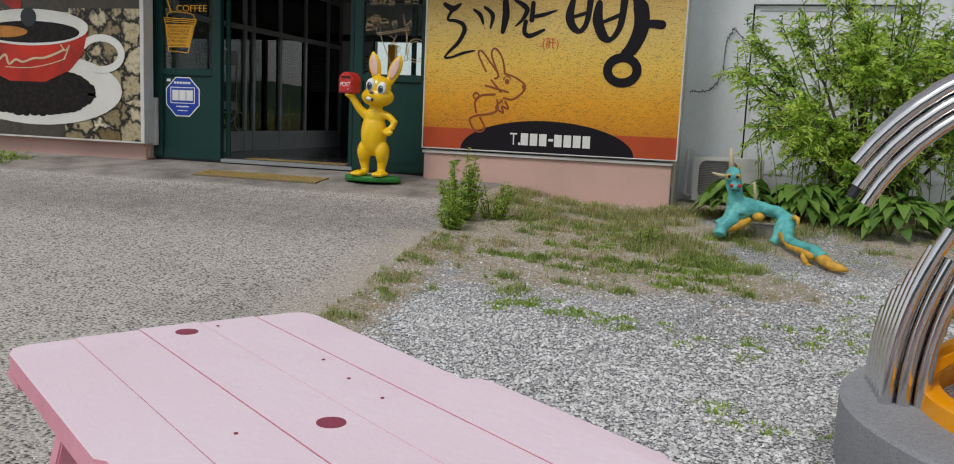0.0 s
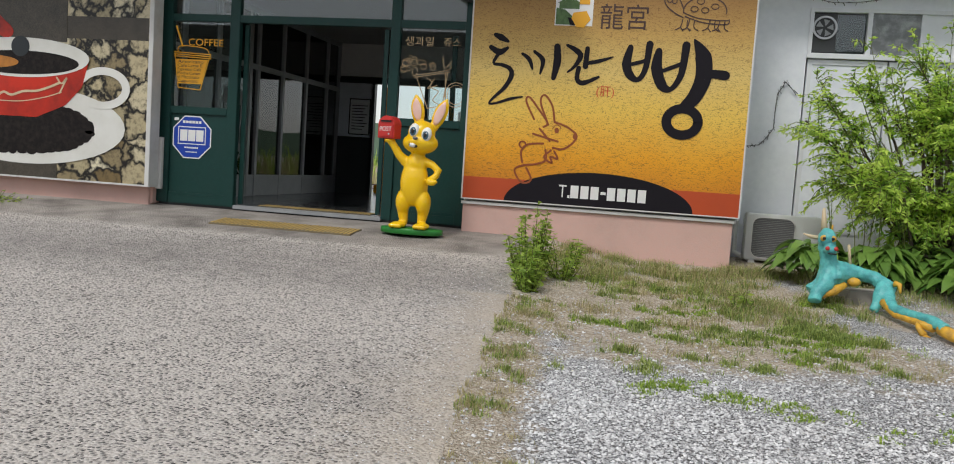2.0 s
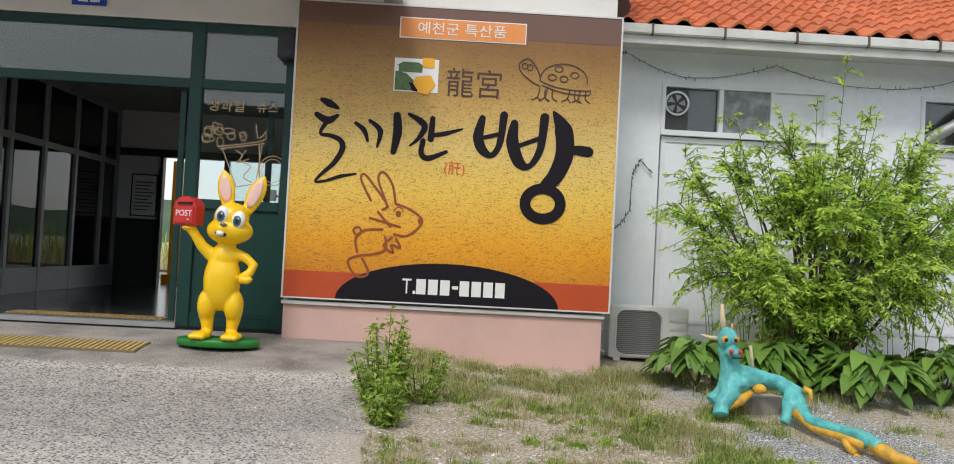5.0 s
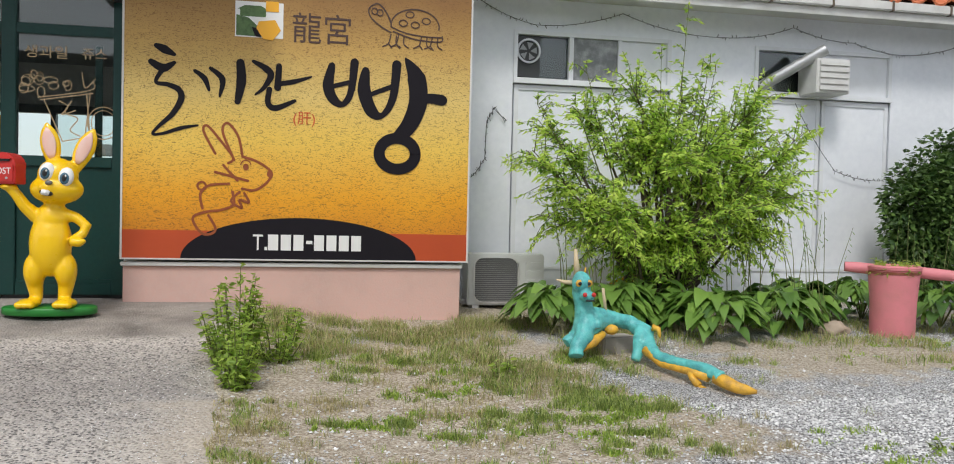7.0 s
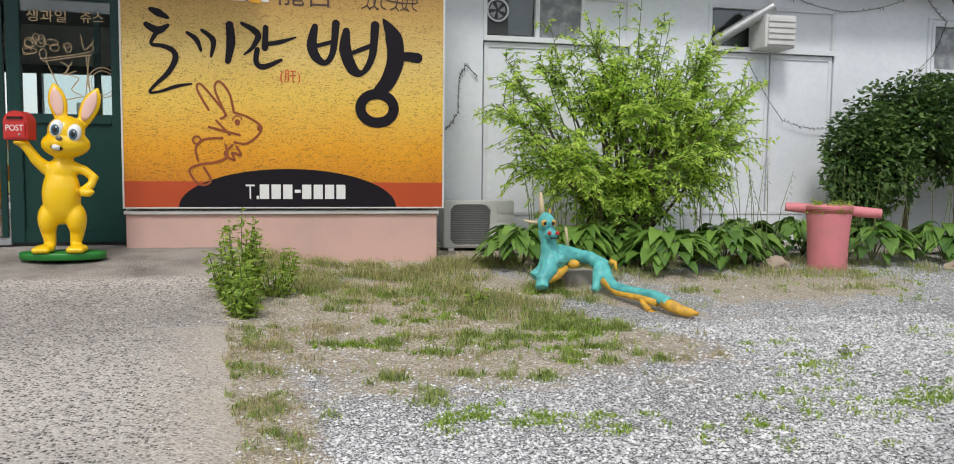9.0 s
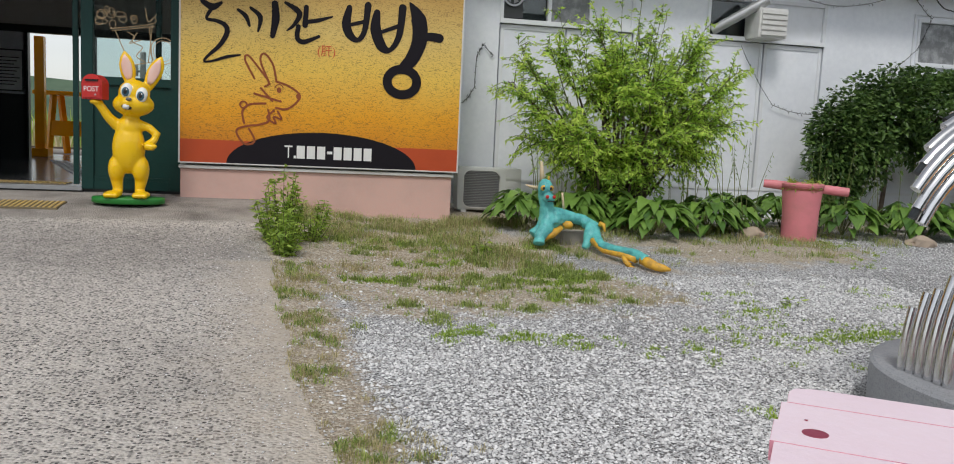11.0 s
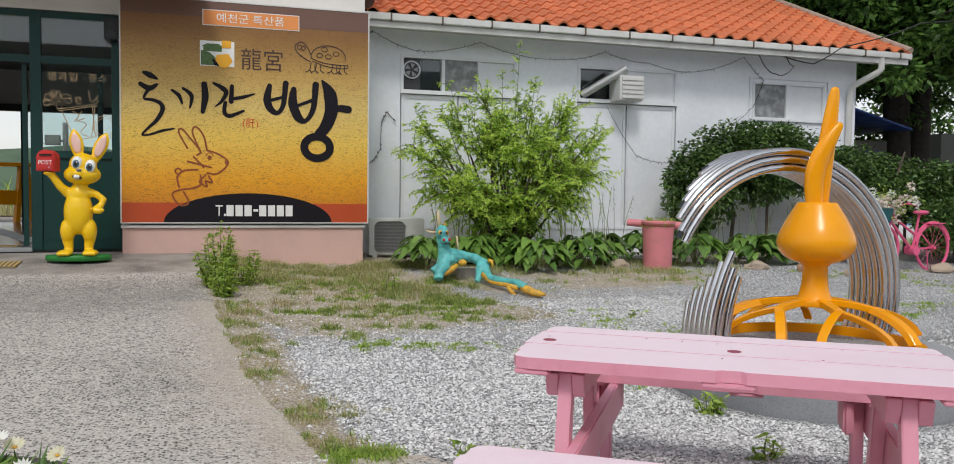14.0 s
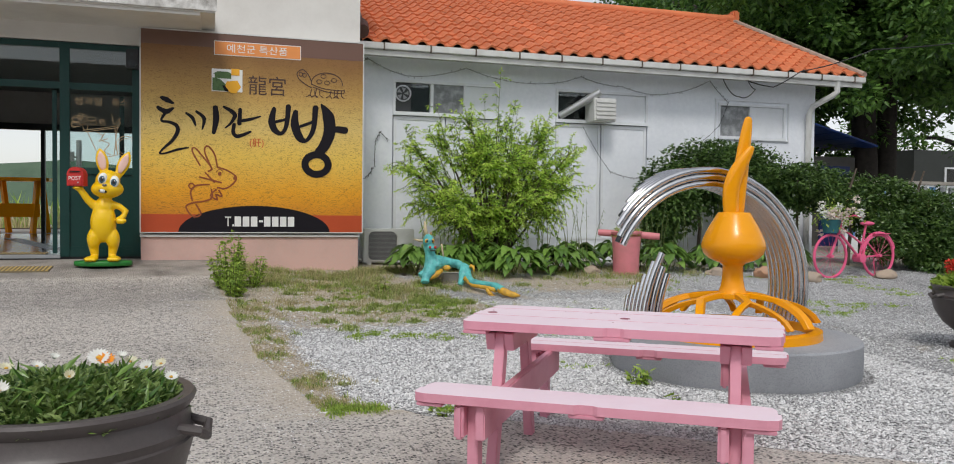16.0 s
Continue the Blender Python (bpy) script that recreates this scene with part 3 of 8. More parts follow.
for x0, x1 in ((-5.80, -5.03), (-2.865, -2.09)):
    part("rail", box(x0, Y0 + 0.003, 1.93, x1, Y1, 2.02, 0.006), M_GREEN, FRONT)
    part("kick_panel", box(x0, Y0 + 0.03, 0.84, x1, Y1 - 0.02, 1.93), M_GREEN, FRONT)
    bb = box(x0, Y0 + 0.012, 0.82, x1, Y0 + 0.04, 0.92, 0.004)
    bb = box(x0, Y0 + 0.016, 0.92, x1, Y0 + 0.04, 0.955, 0.004, bm=bb)
    part("skirting", bb, M_GREEN, FRONT)
    part("pane", box(x0, 10.395, 2.02, x1, 10.4, 3.06), M_GLASS, FRONT)
part("threshold", box(-4.9, 10.36, 0.8, -2.985, 10.46, 0.846, 0.004), M_DIMALU, FRONT)
for x0 in (-4.885, -3.09):
    leaf = part("sliding_door", box(x0, 10.46, 0.86, x0 + 0.055, 10.5, 3.05, 0.004), M_GREEN, FRONT)
bb = box(-2.99, 10.47, 0.86, -2.2, 10.49, 0.95)
bb = box(-2.26, 10.47, 0.86, -2.2, 10.49, 3.0, bm=bb)
part("sliding_door_leaf", bb, M_GREEN, FRONT)

# hall inside: glazed partition, back wall with notice board, doorway to the platform
PART = thing("partition", (-5.9, 13, 0.84), "aluminium framed glass partition along the station hall", "glass partition", kind="structure")
for y in (10.75, 11.6, 12.5, 12.75, 13.6, 14.5, 15.4, 15.95):
    part("mullion", box(-5.93, y - 0.035, 0.842, -5.85, y + 0.035, 3.66), M_DIMALU, PART)
for z, h in ((0.845, 0.32), (2.75, 0.08), (3.58, 0.08)):
    part("rail", box(-5.925, 10.5, z, -5.855, 16.0, z + h), M_DIMALU, PART)
part("pane", box(-5.893, 10.5, 1.16, -5.888, 16.0, 2.75), M_DIMGLASS, PART)
part("pane", box(-5.893, 10.5, 2.83, -5.888, 16.0, 3.58), M_DIMGLASS, PART)
BACK = thing("platform_wall", (-5, 16, 0.84), "dark panelled back wall with glazed doorway to the platform", "wall", kind="structure")
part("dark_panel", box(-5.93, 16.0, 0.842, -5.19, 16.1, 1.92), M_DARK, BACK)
part("light_panel", box(-5.93, 16.0, 1.92, -5.19, 16.1, 2.93), M_WFRAME, BACK)
part("beam", box(-5.93, 15.98, 2.93, -1.0, 16.14, 3.05), M_DARK, BACK)
part("header", box(-5.93, 16.02, 3.05, -1.0, 16.1, 3.66), M_CREAM, BACK)
for x in (-5.19, -4.15, -1.06):
    part("door_post", box(x - 0.035, 16.0, 0.842, x + 0.035, 16.12, 2.93), M_DARK, BACK)
part("pane", box(-4.15, 16.05, 0.9, -2.5, 16.055, 2.93), M_GLASS, BACK)
NB = thing("notice_board", (-5.45, 15.99, 2.3), "white framed notice sheet with small print", "notice board")
part("sheet", box(-5.62, 15.985, 1.98, -5.24, 15.999, 2.62), M_EYEWHITE, NB)
bb = box(-5.64, 15.98, 1.96, -5.62, 15.999, 2.64)
bb = box(-5.24, 15.98, 1.96, -5.22, 15.999, 2.64, bm=bb)
bb = box(-5.62, 15.98, 1.96, -5.24, 15.999, 1.98, bm=bb)
bb = box(-5.62, 15.98, 2.62, -5.24, 15.999, 2.64, bm=bb)
part("frame", bb, M_DARK, NB)
bb = None
for k in range(9):
    bb = box(-5.58, 15.98, 2.5 - k * 0.055, -5.28 - 0.04 * (k % 3), 15.984, 2.515 - k * 0.055, bm=bb)
part("print", bb, M_DARK, NB, "grey lines of print")

# ---------------------------------------------------------------- white wing
for x0, x1, z0, z1 in ((1.02, 1.76, 0.45, 4.05), (1.76, 6.44, 3.62, 4.05), (3.60, 4.64, 0.45, 3.62), (6.44, 7.91, 0.45, 4.05), (7.91, 9.4, 0.45, 2.93), (7.91, 9.4, 3.54, 4.05), (9.4, 10.08, 0.45, 4.05),
                       (1.76, 3.60, 0.45, 1.0), (4.64, 6.44, 0.45, 1.0)):
    solid("wall_wing", box(x0, 11.5, z0, x1, 11.7, z1), M_WHITE, "white rendered wall of the low station wing", "wall", kind="structure")
b = box(9.88, 11.7, 0.45, 10.08, 19.0, 4.05)
b = box(1.02, 19.0, 0.45, 10.08, 19.2, 4.05, bm=b)
# unseen near-black sheet, added so the room behind the partition looks unlit
solid("wall_room", box(-8.6, 10.5, 0.6, -8.5, 16.6, 3.66), M_DARK, "dark sheet added behind the partition to keep the shop room dim", "wall", kind="structure")
solid("wall_wing_end", b, M_WHITE, "white rendered end wall of the low station wing", "wall", kind="structure")
gable = slab([(11.2, 4.05), (15.2, 5.85), (19.2, 4.05)], 9.9, 10.08, m=Matrix(((0, 0, 1, 0), (1, 0, 0, 0), (0, 1, 0, 0), (0, 0, 0, 1))))
solid("wall_gable", gable, M_WHITE, "white gable wall under the tiled roof", "wall", kind="structure")


def window_unit(name, x0, x1, zs, ztop, mids, label):
    """A white framed window set in the wing wall: frame, panes and dark reveal."""
    w = thing(name, ((x0 + x1) / 2, 11.5, zs), label, "window", kind="structure")
    f = 0.045
    part("frame", box(x0, 11.48, zs, x0 + f, 11.6, ztop, 0.003), M_WFRAME, w)
    part("frame", box(x1 - f, 11.48, zs, x1, 11.6, ztop, 0.003), M_WFRAME, w)
    part("frame", box(x0 + f, 11.482, ztop - f, x1 - f, 11.6, ztop, 0.003), M_WFRAME, w)
    part("window_sill", box(x0 - 0.0, 11.46, zs - 0.06, x1 + 0.0, 11.6, zs, 0.003), M_WFRAME, w)
    for mx in mids:
        part("mullion", box(mx - 0.025, 11.486, zs, mx + 0.025, 11.6, ztop - f, 0.003), M_WFRAME, w)
    return w


FROST = material("frosted_film", (0.2, 0.21, 0.215), 0.35, dark=(0.5, 0.51, 0.53), scale=7, amount=1.0, fine=(0.12, 0.125, 0.13))
W1 = window_unit("window_1", 1.76, 3.60, 3.10, 3.62, [2.42, 2.99], "white framed window with a small fan and frosted pane")
part("pane", box(1.805, 11.55, 3.1, 2.395, 11.555, 3.575), M_GLASS, W1)
# near-black sheet paints in the dark interior seen through this pane
part("board", box(2.08, 11.57, 3.1, 2.395, 11.59, 3.575), M_DARK, W1, "near-black sheet giving the dark interior behind the pane")
part("frosted_pane", box(2.445, 11.52, 3.1, 2.965, 11.53, 3.575), FROST, W1, "frosted scratched pane")
part("white_panel", box(3.015, 11.525, 3.1, 3.555, 11.535, 3.575), M_WFRAME, W1)
W2 = window_unit("window_2", 4.64, 6.44, 3.10, 3.62, [5.5], "white framed window with a boxed vent")
part("pane", box(4.685, 11.55, 3.1, 5.475, 11.555, 3.575), M_GLASS, W2)
part("white_panel", box(5.525, 11.525, 3.1, 6.395, 11.535, 3.575), M_WFRAME, W2)
W3 = window_unit("window_3", 7.91, 9.4, 2.93, 3.54, [8.62], "white framed sliding window with frosted pane")
part("frosted_pane", box(7.955, 11.53, 2.93, 8.595, 11.54, 3.495), FROST, W3, "frosted dirty pane")
part("white_panel", box(8.645, 11.52, 2.93, 9.355, 11.53, 3.495), M_WFRAME, W3)
bb = box(7.85, 11.47, 2.86, 9.46, 11.498, 2.88)
bb = box(7.85, 11.47, 3.585, 9.46, 11.498, 3.6, bm=bb)
bb = box(7.84, 11.47, 2.86, 7.86, 11.498, 3.6, bm=bb)
bb = box(9.45, 11.47, 2.86, 9.47, 11.498, 3.6, bm=bb)
part("surround", bb, M_WFRAME, W3)
for n, (x0, x1, xm) in enumerate(((1.76, 3.60, 2.66), (4.64, 6.44, 5.52))):
    d = thing(f"panel_door_{n + 1}", ((x0 + x1) / 2, 11.5, 1.0), "boarded white double door under a window", "door", kind="structure")
    for a, c in ((x0 + 0.02, xm - 0.01), (xm + 0.01, x1 - 0.02)):
        part("door_panel", box(a, 11.52, 1.0, c, 11.6, 3.03), M_WHITE, d)
        bb = box(a, 11.506, 1.0, a + 0.05, 11.519, 3.03, 0.003)
        bb = box(c - 0.05, 11.506, 1.0, c, 11.519, 3.03, 0.003, bm=bb)
        bb = box(a + 0.05, 11.506, 2.97, c - 0.05, 11.519, 3.03, 0.003, bm=bb)
        part("door_frame", bb, M_WFRAME, d)
solid("trim_skirting", box(1.02, 11.488, 1.0, 10.07, 11.499, 1.035), M_WFRAME, "thin white ledge along the wing wall", "trim", kind="structure")
# added sheet: its near-black colour supplies the darkness inside the windows
solid("wing_back", box(1.1, 11.85, 0.5, 9.8, 11.95, 4.0), M_DARK, "dark sheet added behind the wing windows to keep the panes dark", "wall", kind="structure")

# eaves, gutter and roof
EAVE_Y, EAVE_Z, RIDGE_Y, RIDGE_Z = 11.0, 4.11, 15.2, 5.98
ROOF_X0, ROOF_X1 = 1.05, 10.74
solid("soffit", box(1.02, 11.02, 3.97, 10.7, 11.498, 4.0), M_GUTTER, "pale boarded soffit under the eaves", "soffit", kind="structure")
GUT = thing("gutter", (6, 10.98, 4.05), "off-white metal eaves gutter with joint straps", "gutter", kind="structure")
part("channel", box(1.03, 10.93, 3.99, 10.77, 11.03, 4.095, 0.012), M_GUTTER, GUT)
part("fascia", box(1.03, 10.985, 3.9, 10.73, 11.03, 3.988, 0.004), M_GUTTER, GUT)
for k in range(13):
    x = 1.5 + k * 0.75
    part("joint", box(x - 0.012, 10.922, 3.985, x + 0.012, 11.03, 4.1), M_BARK, GUT, "dark joint strap")
DP = thing("downpipe", (9.85, 11.42, 0.6), "white plastic rainwater downpipe with an elbow", "downpipe", kind="structure")
part("pipe", tube([(10.16, 11.0, 3.99), (10.16, 11.0, 3.8), (10.12, 11.05, 3.74), (9.92, 11.37, 3.55), (9.88, 11.42, 3.4), (9.88, 11.42, 0.62)], 0.055, 12), M_GUTTER, DP, smooth=True)
part("bracket", box(9.8, 11.4, 2.2, 9.96, 11.5, 2.24), M_GUTTER, DP)

sl = math.atan2(RIDGE_Z - EAVE_Z, RIDGE_Y - EAVE_Y)
SLOPE = math.hypot(RIDGE_Z - EAVE_Z, RIDGE_Y - EAVE_Y)
ROOF = thing("roof", (6, 13, 4.1), "orange clay pantile roof of the station wing", "roof", kind="structure")
deck = slab([(ROOF_X0, 0), (ROOF_X1, 0), (ROOF_X1, SLOPE), (ROOF_X0, SLOPE)], -0.06, -0.03, m=pose(0, EAVE_Y, EAVE_Z, math.degrees(sl), 0, 0))
part("deck", deck, M_ROOFDARK, ROOF)
back = slab([(ROOF_X0, 0), (ROOF_X1, 0), (ROOF_X1, SLOPE), (ROOF_X0, SLOPE)], -0.06, 0.0, m=pose(ROOF_X0 + ROOF_X1, 2 * RIDGE_Y - EAVE_Y, EAVE_Z, math.degrees(sl), 0, 180))
part("back_slope", back, M_ROOF, ROOF)
TW, TL = 0.29, 0.30


def tile_mesh():
    """One clay pantile: a roll and a pan, tilted so that its lower edge stands proud."""
    b = bmesh.new()
    prof = []
    for k in range(9):
        u = k / 8
        h = 0.062 * math.sin(u / 0.6 * math.pi) if u < 0.6 else -0.016 * math.sin((u - 0.6) / 0.4 * math.pi)
        prof.append((u * TW, h))
    top, bot, low = [], [], []
    for x, h in prof:
        top.append(b.verts.new((x, 0, h + 0.034)))
        low.append(b.verts.new((x, 0.0, h + 0.002)))
        bot.append(b.verts.new((x, TL + 0.03, h + 0.004)))
    for a, c in ((top, bot), (low, top)):
        for i in range(8):
            b.faces.new((a[i], a[i + 1], c[i + 1], c[i]))
    me = bpy.data.meshes.new("roof_tile")
    b.to_mesh(me)
    b.free()
    me.shade_smooth()
    me.set_sharp_from_angle(angle=radians(50))
    me.materials.append(M_ROOF)
    return me


TILE = tile_mesh()
TILE_ROWS, TILE_COLS = int(SLOPE / TL), int((ROOF_X1 - ROOF_X0) / TW)


def lay_tiles():
    """The rows by the eaves as pieces of their own, the rest joined."""
    base = pose(0, EAVE_Y, EAVE_Z, math.degrees(sl), 0, 0)
    rng = random.Random(5)
    rest_v, rest_f = [], []
    tv = np.array([v.co[:] for v in TILE.vertices])
    tf = [list(p.vertices) for p in TILE.polygons]
    inv = PLACES[ROOF.name].inverted()
    for r in range(TILE_ROWS + 1):
        for c in range(TILE_COLS):
            m = base @ pose(ROOF_X0 + c * TW + 0.1, -0.06 + r * TL, rng.uniform(-0.002, 0.004), rng.uniform(-0.8, 0.8), rng.uniform(-0.6, 0.6), rng.uniform(-0.7, 0.7))
            if r < 9:
                ob = new("roof_tile", TILE)
                ob.parent = ROOF
                ob.matrix_basis = inv @ m
            else:
                mm = np.array(inv @ m)
                o = len(rest_v)
                rest_v.extend((tv @ mm[:3, :3].T + mm[:3, 3]).tolist())
                rest_f.extend([[o + i for i in f] for f in tf])
    me = bpy.data.meshes.new("upper_tiles")
    me.from_pydata(rest_v, [], rest_f)
    me.materials.append(M_ROOF)
    ob = new("upper_tiles", me)
    ob.parent = ROOF
    tagged(ob, kind="stuff")


b = bmesh.new()
tube([(1.0, RIDGE_Y, RIDGE_Z + 0.06), (10.4, RIDGE_Y, RIDGE_Z + 0.06), (10.75, RIDGE_Y, RIDGE_Z + 0.1)], 0.11, 10, b)
b = box(1.0, RIDGE_Y - 0.1, RIDGE_Z - 0.12, 10.8, RIDGE_Y + 0.1, RIDGE_Z + 0.06, bm=b)
b = box(10.68, RIDGE_Y - 0.13, RIDGE_Z + 0.0, 10.86, RIDGE_Y + 0.13, RIDGE_Z + 0.28, 0.04, bm=b)
part("ridge", b, M_ROOF, ROOF, smooth=True)
verge = [(ROOF_X1, EAVE_Y - 0.05 + k * (RIDGE_Y - EAVE_Y) / 12, EAVE_Z + 0.03 + k * (RIDGE_Z - EAVE_Z) / 12) for k in range(13)]
part("verge", tube(verge, 0.06, 8), material("weathered_verge", (0.4, 0.3, 0.24), 0.8, dark=(0.2, 0.17, 0.15), scale=6, amount=0.8), ROOF, "weathered verge tiles", smooth=True)
valley = [(1.14 + 0.02 * (k % 2), EAVE_Y - 0.12 + k * 0.3, EAVE_Z + 0.12 + k * 0.3 * (RIDGE_Z - EAVE_Z) / (RIDGE_Y - EAVE_Y)) for k in range(14)]
part("valley", tube(valley, [0.11 + 0.03 * (k % 2) for k in range(14)], 10), M_ROOFDARK, ROOF, "dark weathered tiles against the hall wall", smooth=True)

# ---------------------------------------------------------------- tools for painted and printed things
def paint(bm, index):
    for f in bm.faces:
        f.material_index = index
    return bm


def fuse(bm, voxel=0.012, rounds=8):
    """Welds overlapping forms into one smooth skin."""
    me = bpy.data.meshes.new("raw")
    bm.to_mesh(me)
    bm.free()
    ob = new("raw", me)
    r = ob.modifiers.new("weld", "REMESH")
    r.mode, r.voxel_size = "VOXEL", voxel
    s = ob.modifiers.new("smooth", "SMOOTH")
    s.factor, s.iterations = 0.5, rounds
    out = bpy.data.meshes.new_from_object(ob.evaluated_get(bpy.context.evaluated_depsgraph_get()))
    b = bmesh.new()
    b.from_mesh(out)
    bpy.data.objects.remove(ob)
    bpy.data.meshes.remove(me)
    return b


FACE = Matrix(((1, 0, 0, 0), (0, 0, -1, 0), (0, 1, 0, 0), (0, 0, 0, 1)))


def wall_sheet(x, y, z):
    """Lays drawings (right, up, out) on a wall that faces the yard."""
    return Matrix.Translation((x, y, z)) @ FACE


LAYER = [0]


def stroke(points, widths, out0, out1, m, bm=None, round_ends=True, steps=6):
    """A brush stroke of changing width as a thin flat piece along smoothed points."""
    LAYER[0] = (LAYER[0] + 1) % 9
    out1 = out1 + LAYER[0] * 0.0004
    P = [Vector((*p, 0)) for p in points]
    if not hasattr(widths, "__len__"):
        widths = [widths] * len(P)
    dense, dw = [], []
    for i in range(len(P) - 1):
        p0, p1, p2, p3 = P[max(i - 1, 0)], P[i], P[i + 1], P[min(i + 2, len(P) - 1)]
        for k in range(steps):
            t = k / steps
            dense.append(0.5 * ((2 * p1) + (p2 - p0) * t + (2 * p0 - 5 * p1 + 4 * p2 - p3) * t * t + (3 * p1 - p0 - 3 * p2 + p3) * t ** 3))
            dw.append(widths[i] * (1 - t) + widths[i + 1] * t)
    dense.append(P[-1])
    dw.append(widths[-1])
    b = bmesh.new()
    rows = []
    for i, p in enumerate(dense):
        d = (dense[min(i + 1, len(dense) - 1)] - dense[max(i - 1, 0)])
        d = d.normalized() if d.length > 1e-6 else Vector((1, 0, 0))
        n = Vector((-d.y, d.x, 0)) * dw[i] / 2
        rows.append([b.verts.new((*(p + n).xy, out1)), b.verts.new((*(p - n).xy, out1)), b.verts.new((*(p - n).xy, out0)), b.verts.new((*(p + n).xy, out0))])
    for a, c in zip(rows, rows[1:]):
        for k in range(3):
            b.faces.new((a[k], a[(k + 1) % 4], c[(k + 1) % 4], c[k]))
        b.faces.new((a[3], a[0], c[0], c[3]))
    b.faces.new(rows[0])
    b.faces.new(rows[-1][::-1])
    if round_ends:
        for i in (0, -1):
            slab([(dense[i].x + dw[i] / 2 * math.cos(a), dense[i].y + dw[i] / 2 * math.sin(a)) for a in np.linspace(0, 2 * math.pi, 12, endpoint=False)], out0, out1 - 0.0002, bm=b)
    bmesh.ops.transform(b, matrix=m, verts=b.verts)
    return add(bm, b)


def oval(cx, cz, rx, rz, out0, out1, m, bm=None, a0=0, a1=360, n=40):
    full = a1 - a0 >= 360
    pts = [(cx + rx * math.cos(a), cz + rz * math.sin(a)) for a in np.linspace(radians(a0), radians(a1), n, endpoint=not full)]
    return slab(pts, out0, out1, m=m, bm=bm)


def rect(x0, z0, x1, z1, out0, out1, m, bm=None):
    return slab([(x0, z0), (x1, z0), (x1, z1), (x0, z1)], out0, out1, m=m, bm=bm)


def ring(cx, cz, rx, rz, w, out0, out1, m, bm=None, a0=0, a1=360):
    pts = [(cx + rx * math.cos(a), cz + rz * math.sin(a)) for a in np.linspace(radians(a0), radians(a1), 20)]
    return stroke(pts, w, out0, out1, m, bm, steps=2)


def letters(body, size, at, m, depth=0.002, width=None):
    """Lettering in the built-in font, as a thin mesh. at: right, up, out of its lower left corner."""
    cu = bpy.data.curves.new("letters", "FONT")
    cu.body, cu.size, cu.extrude = body, size, depth
    ob = new("letters", cu)
    bpy.context.view_layer.update()
    me = bpy.data.meshes.new_from_object(ob.evaluated_get(bpy.context.evaluated_depsgraph_get()))
    b = bmesh.new()
    b.from_mesh(me)
    bpy.data.objects.remove(ob)
    xs = [v.co.x for v in b.verts]
    k = width / (max(xs) - min(xs)) if width else 1
    bmesh.ops.transform(b, matrix=m @ Matrix.Translation(at) @ Matrix.Diagonal((k, 1, 1, 1)) @ Matrix.Translation((-min(xs), 0, 0)), verts=b.verts)
    return b


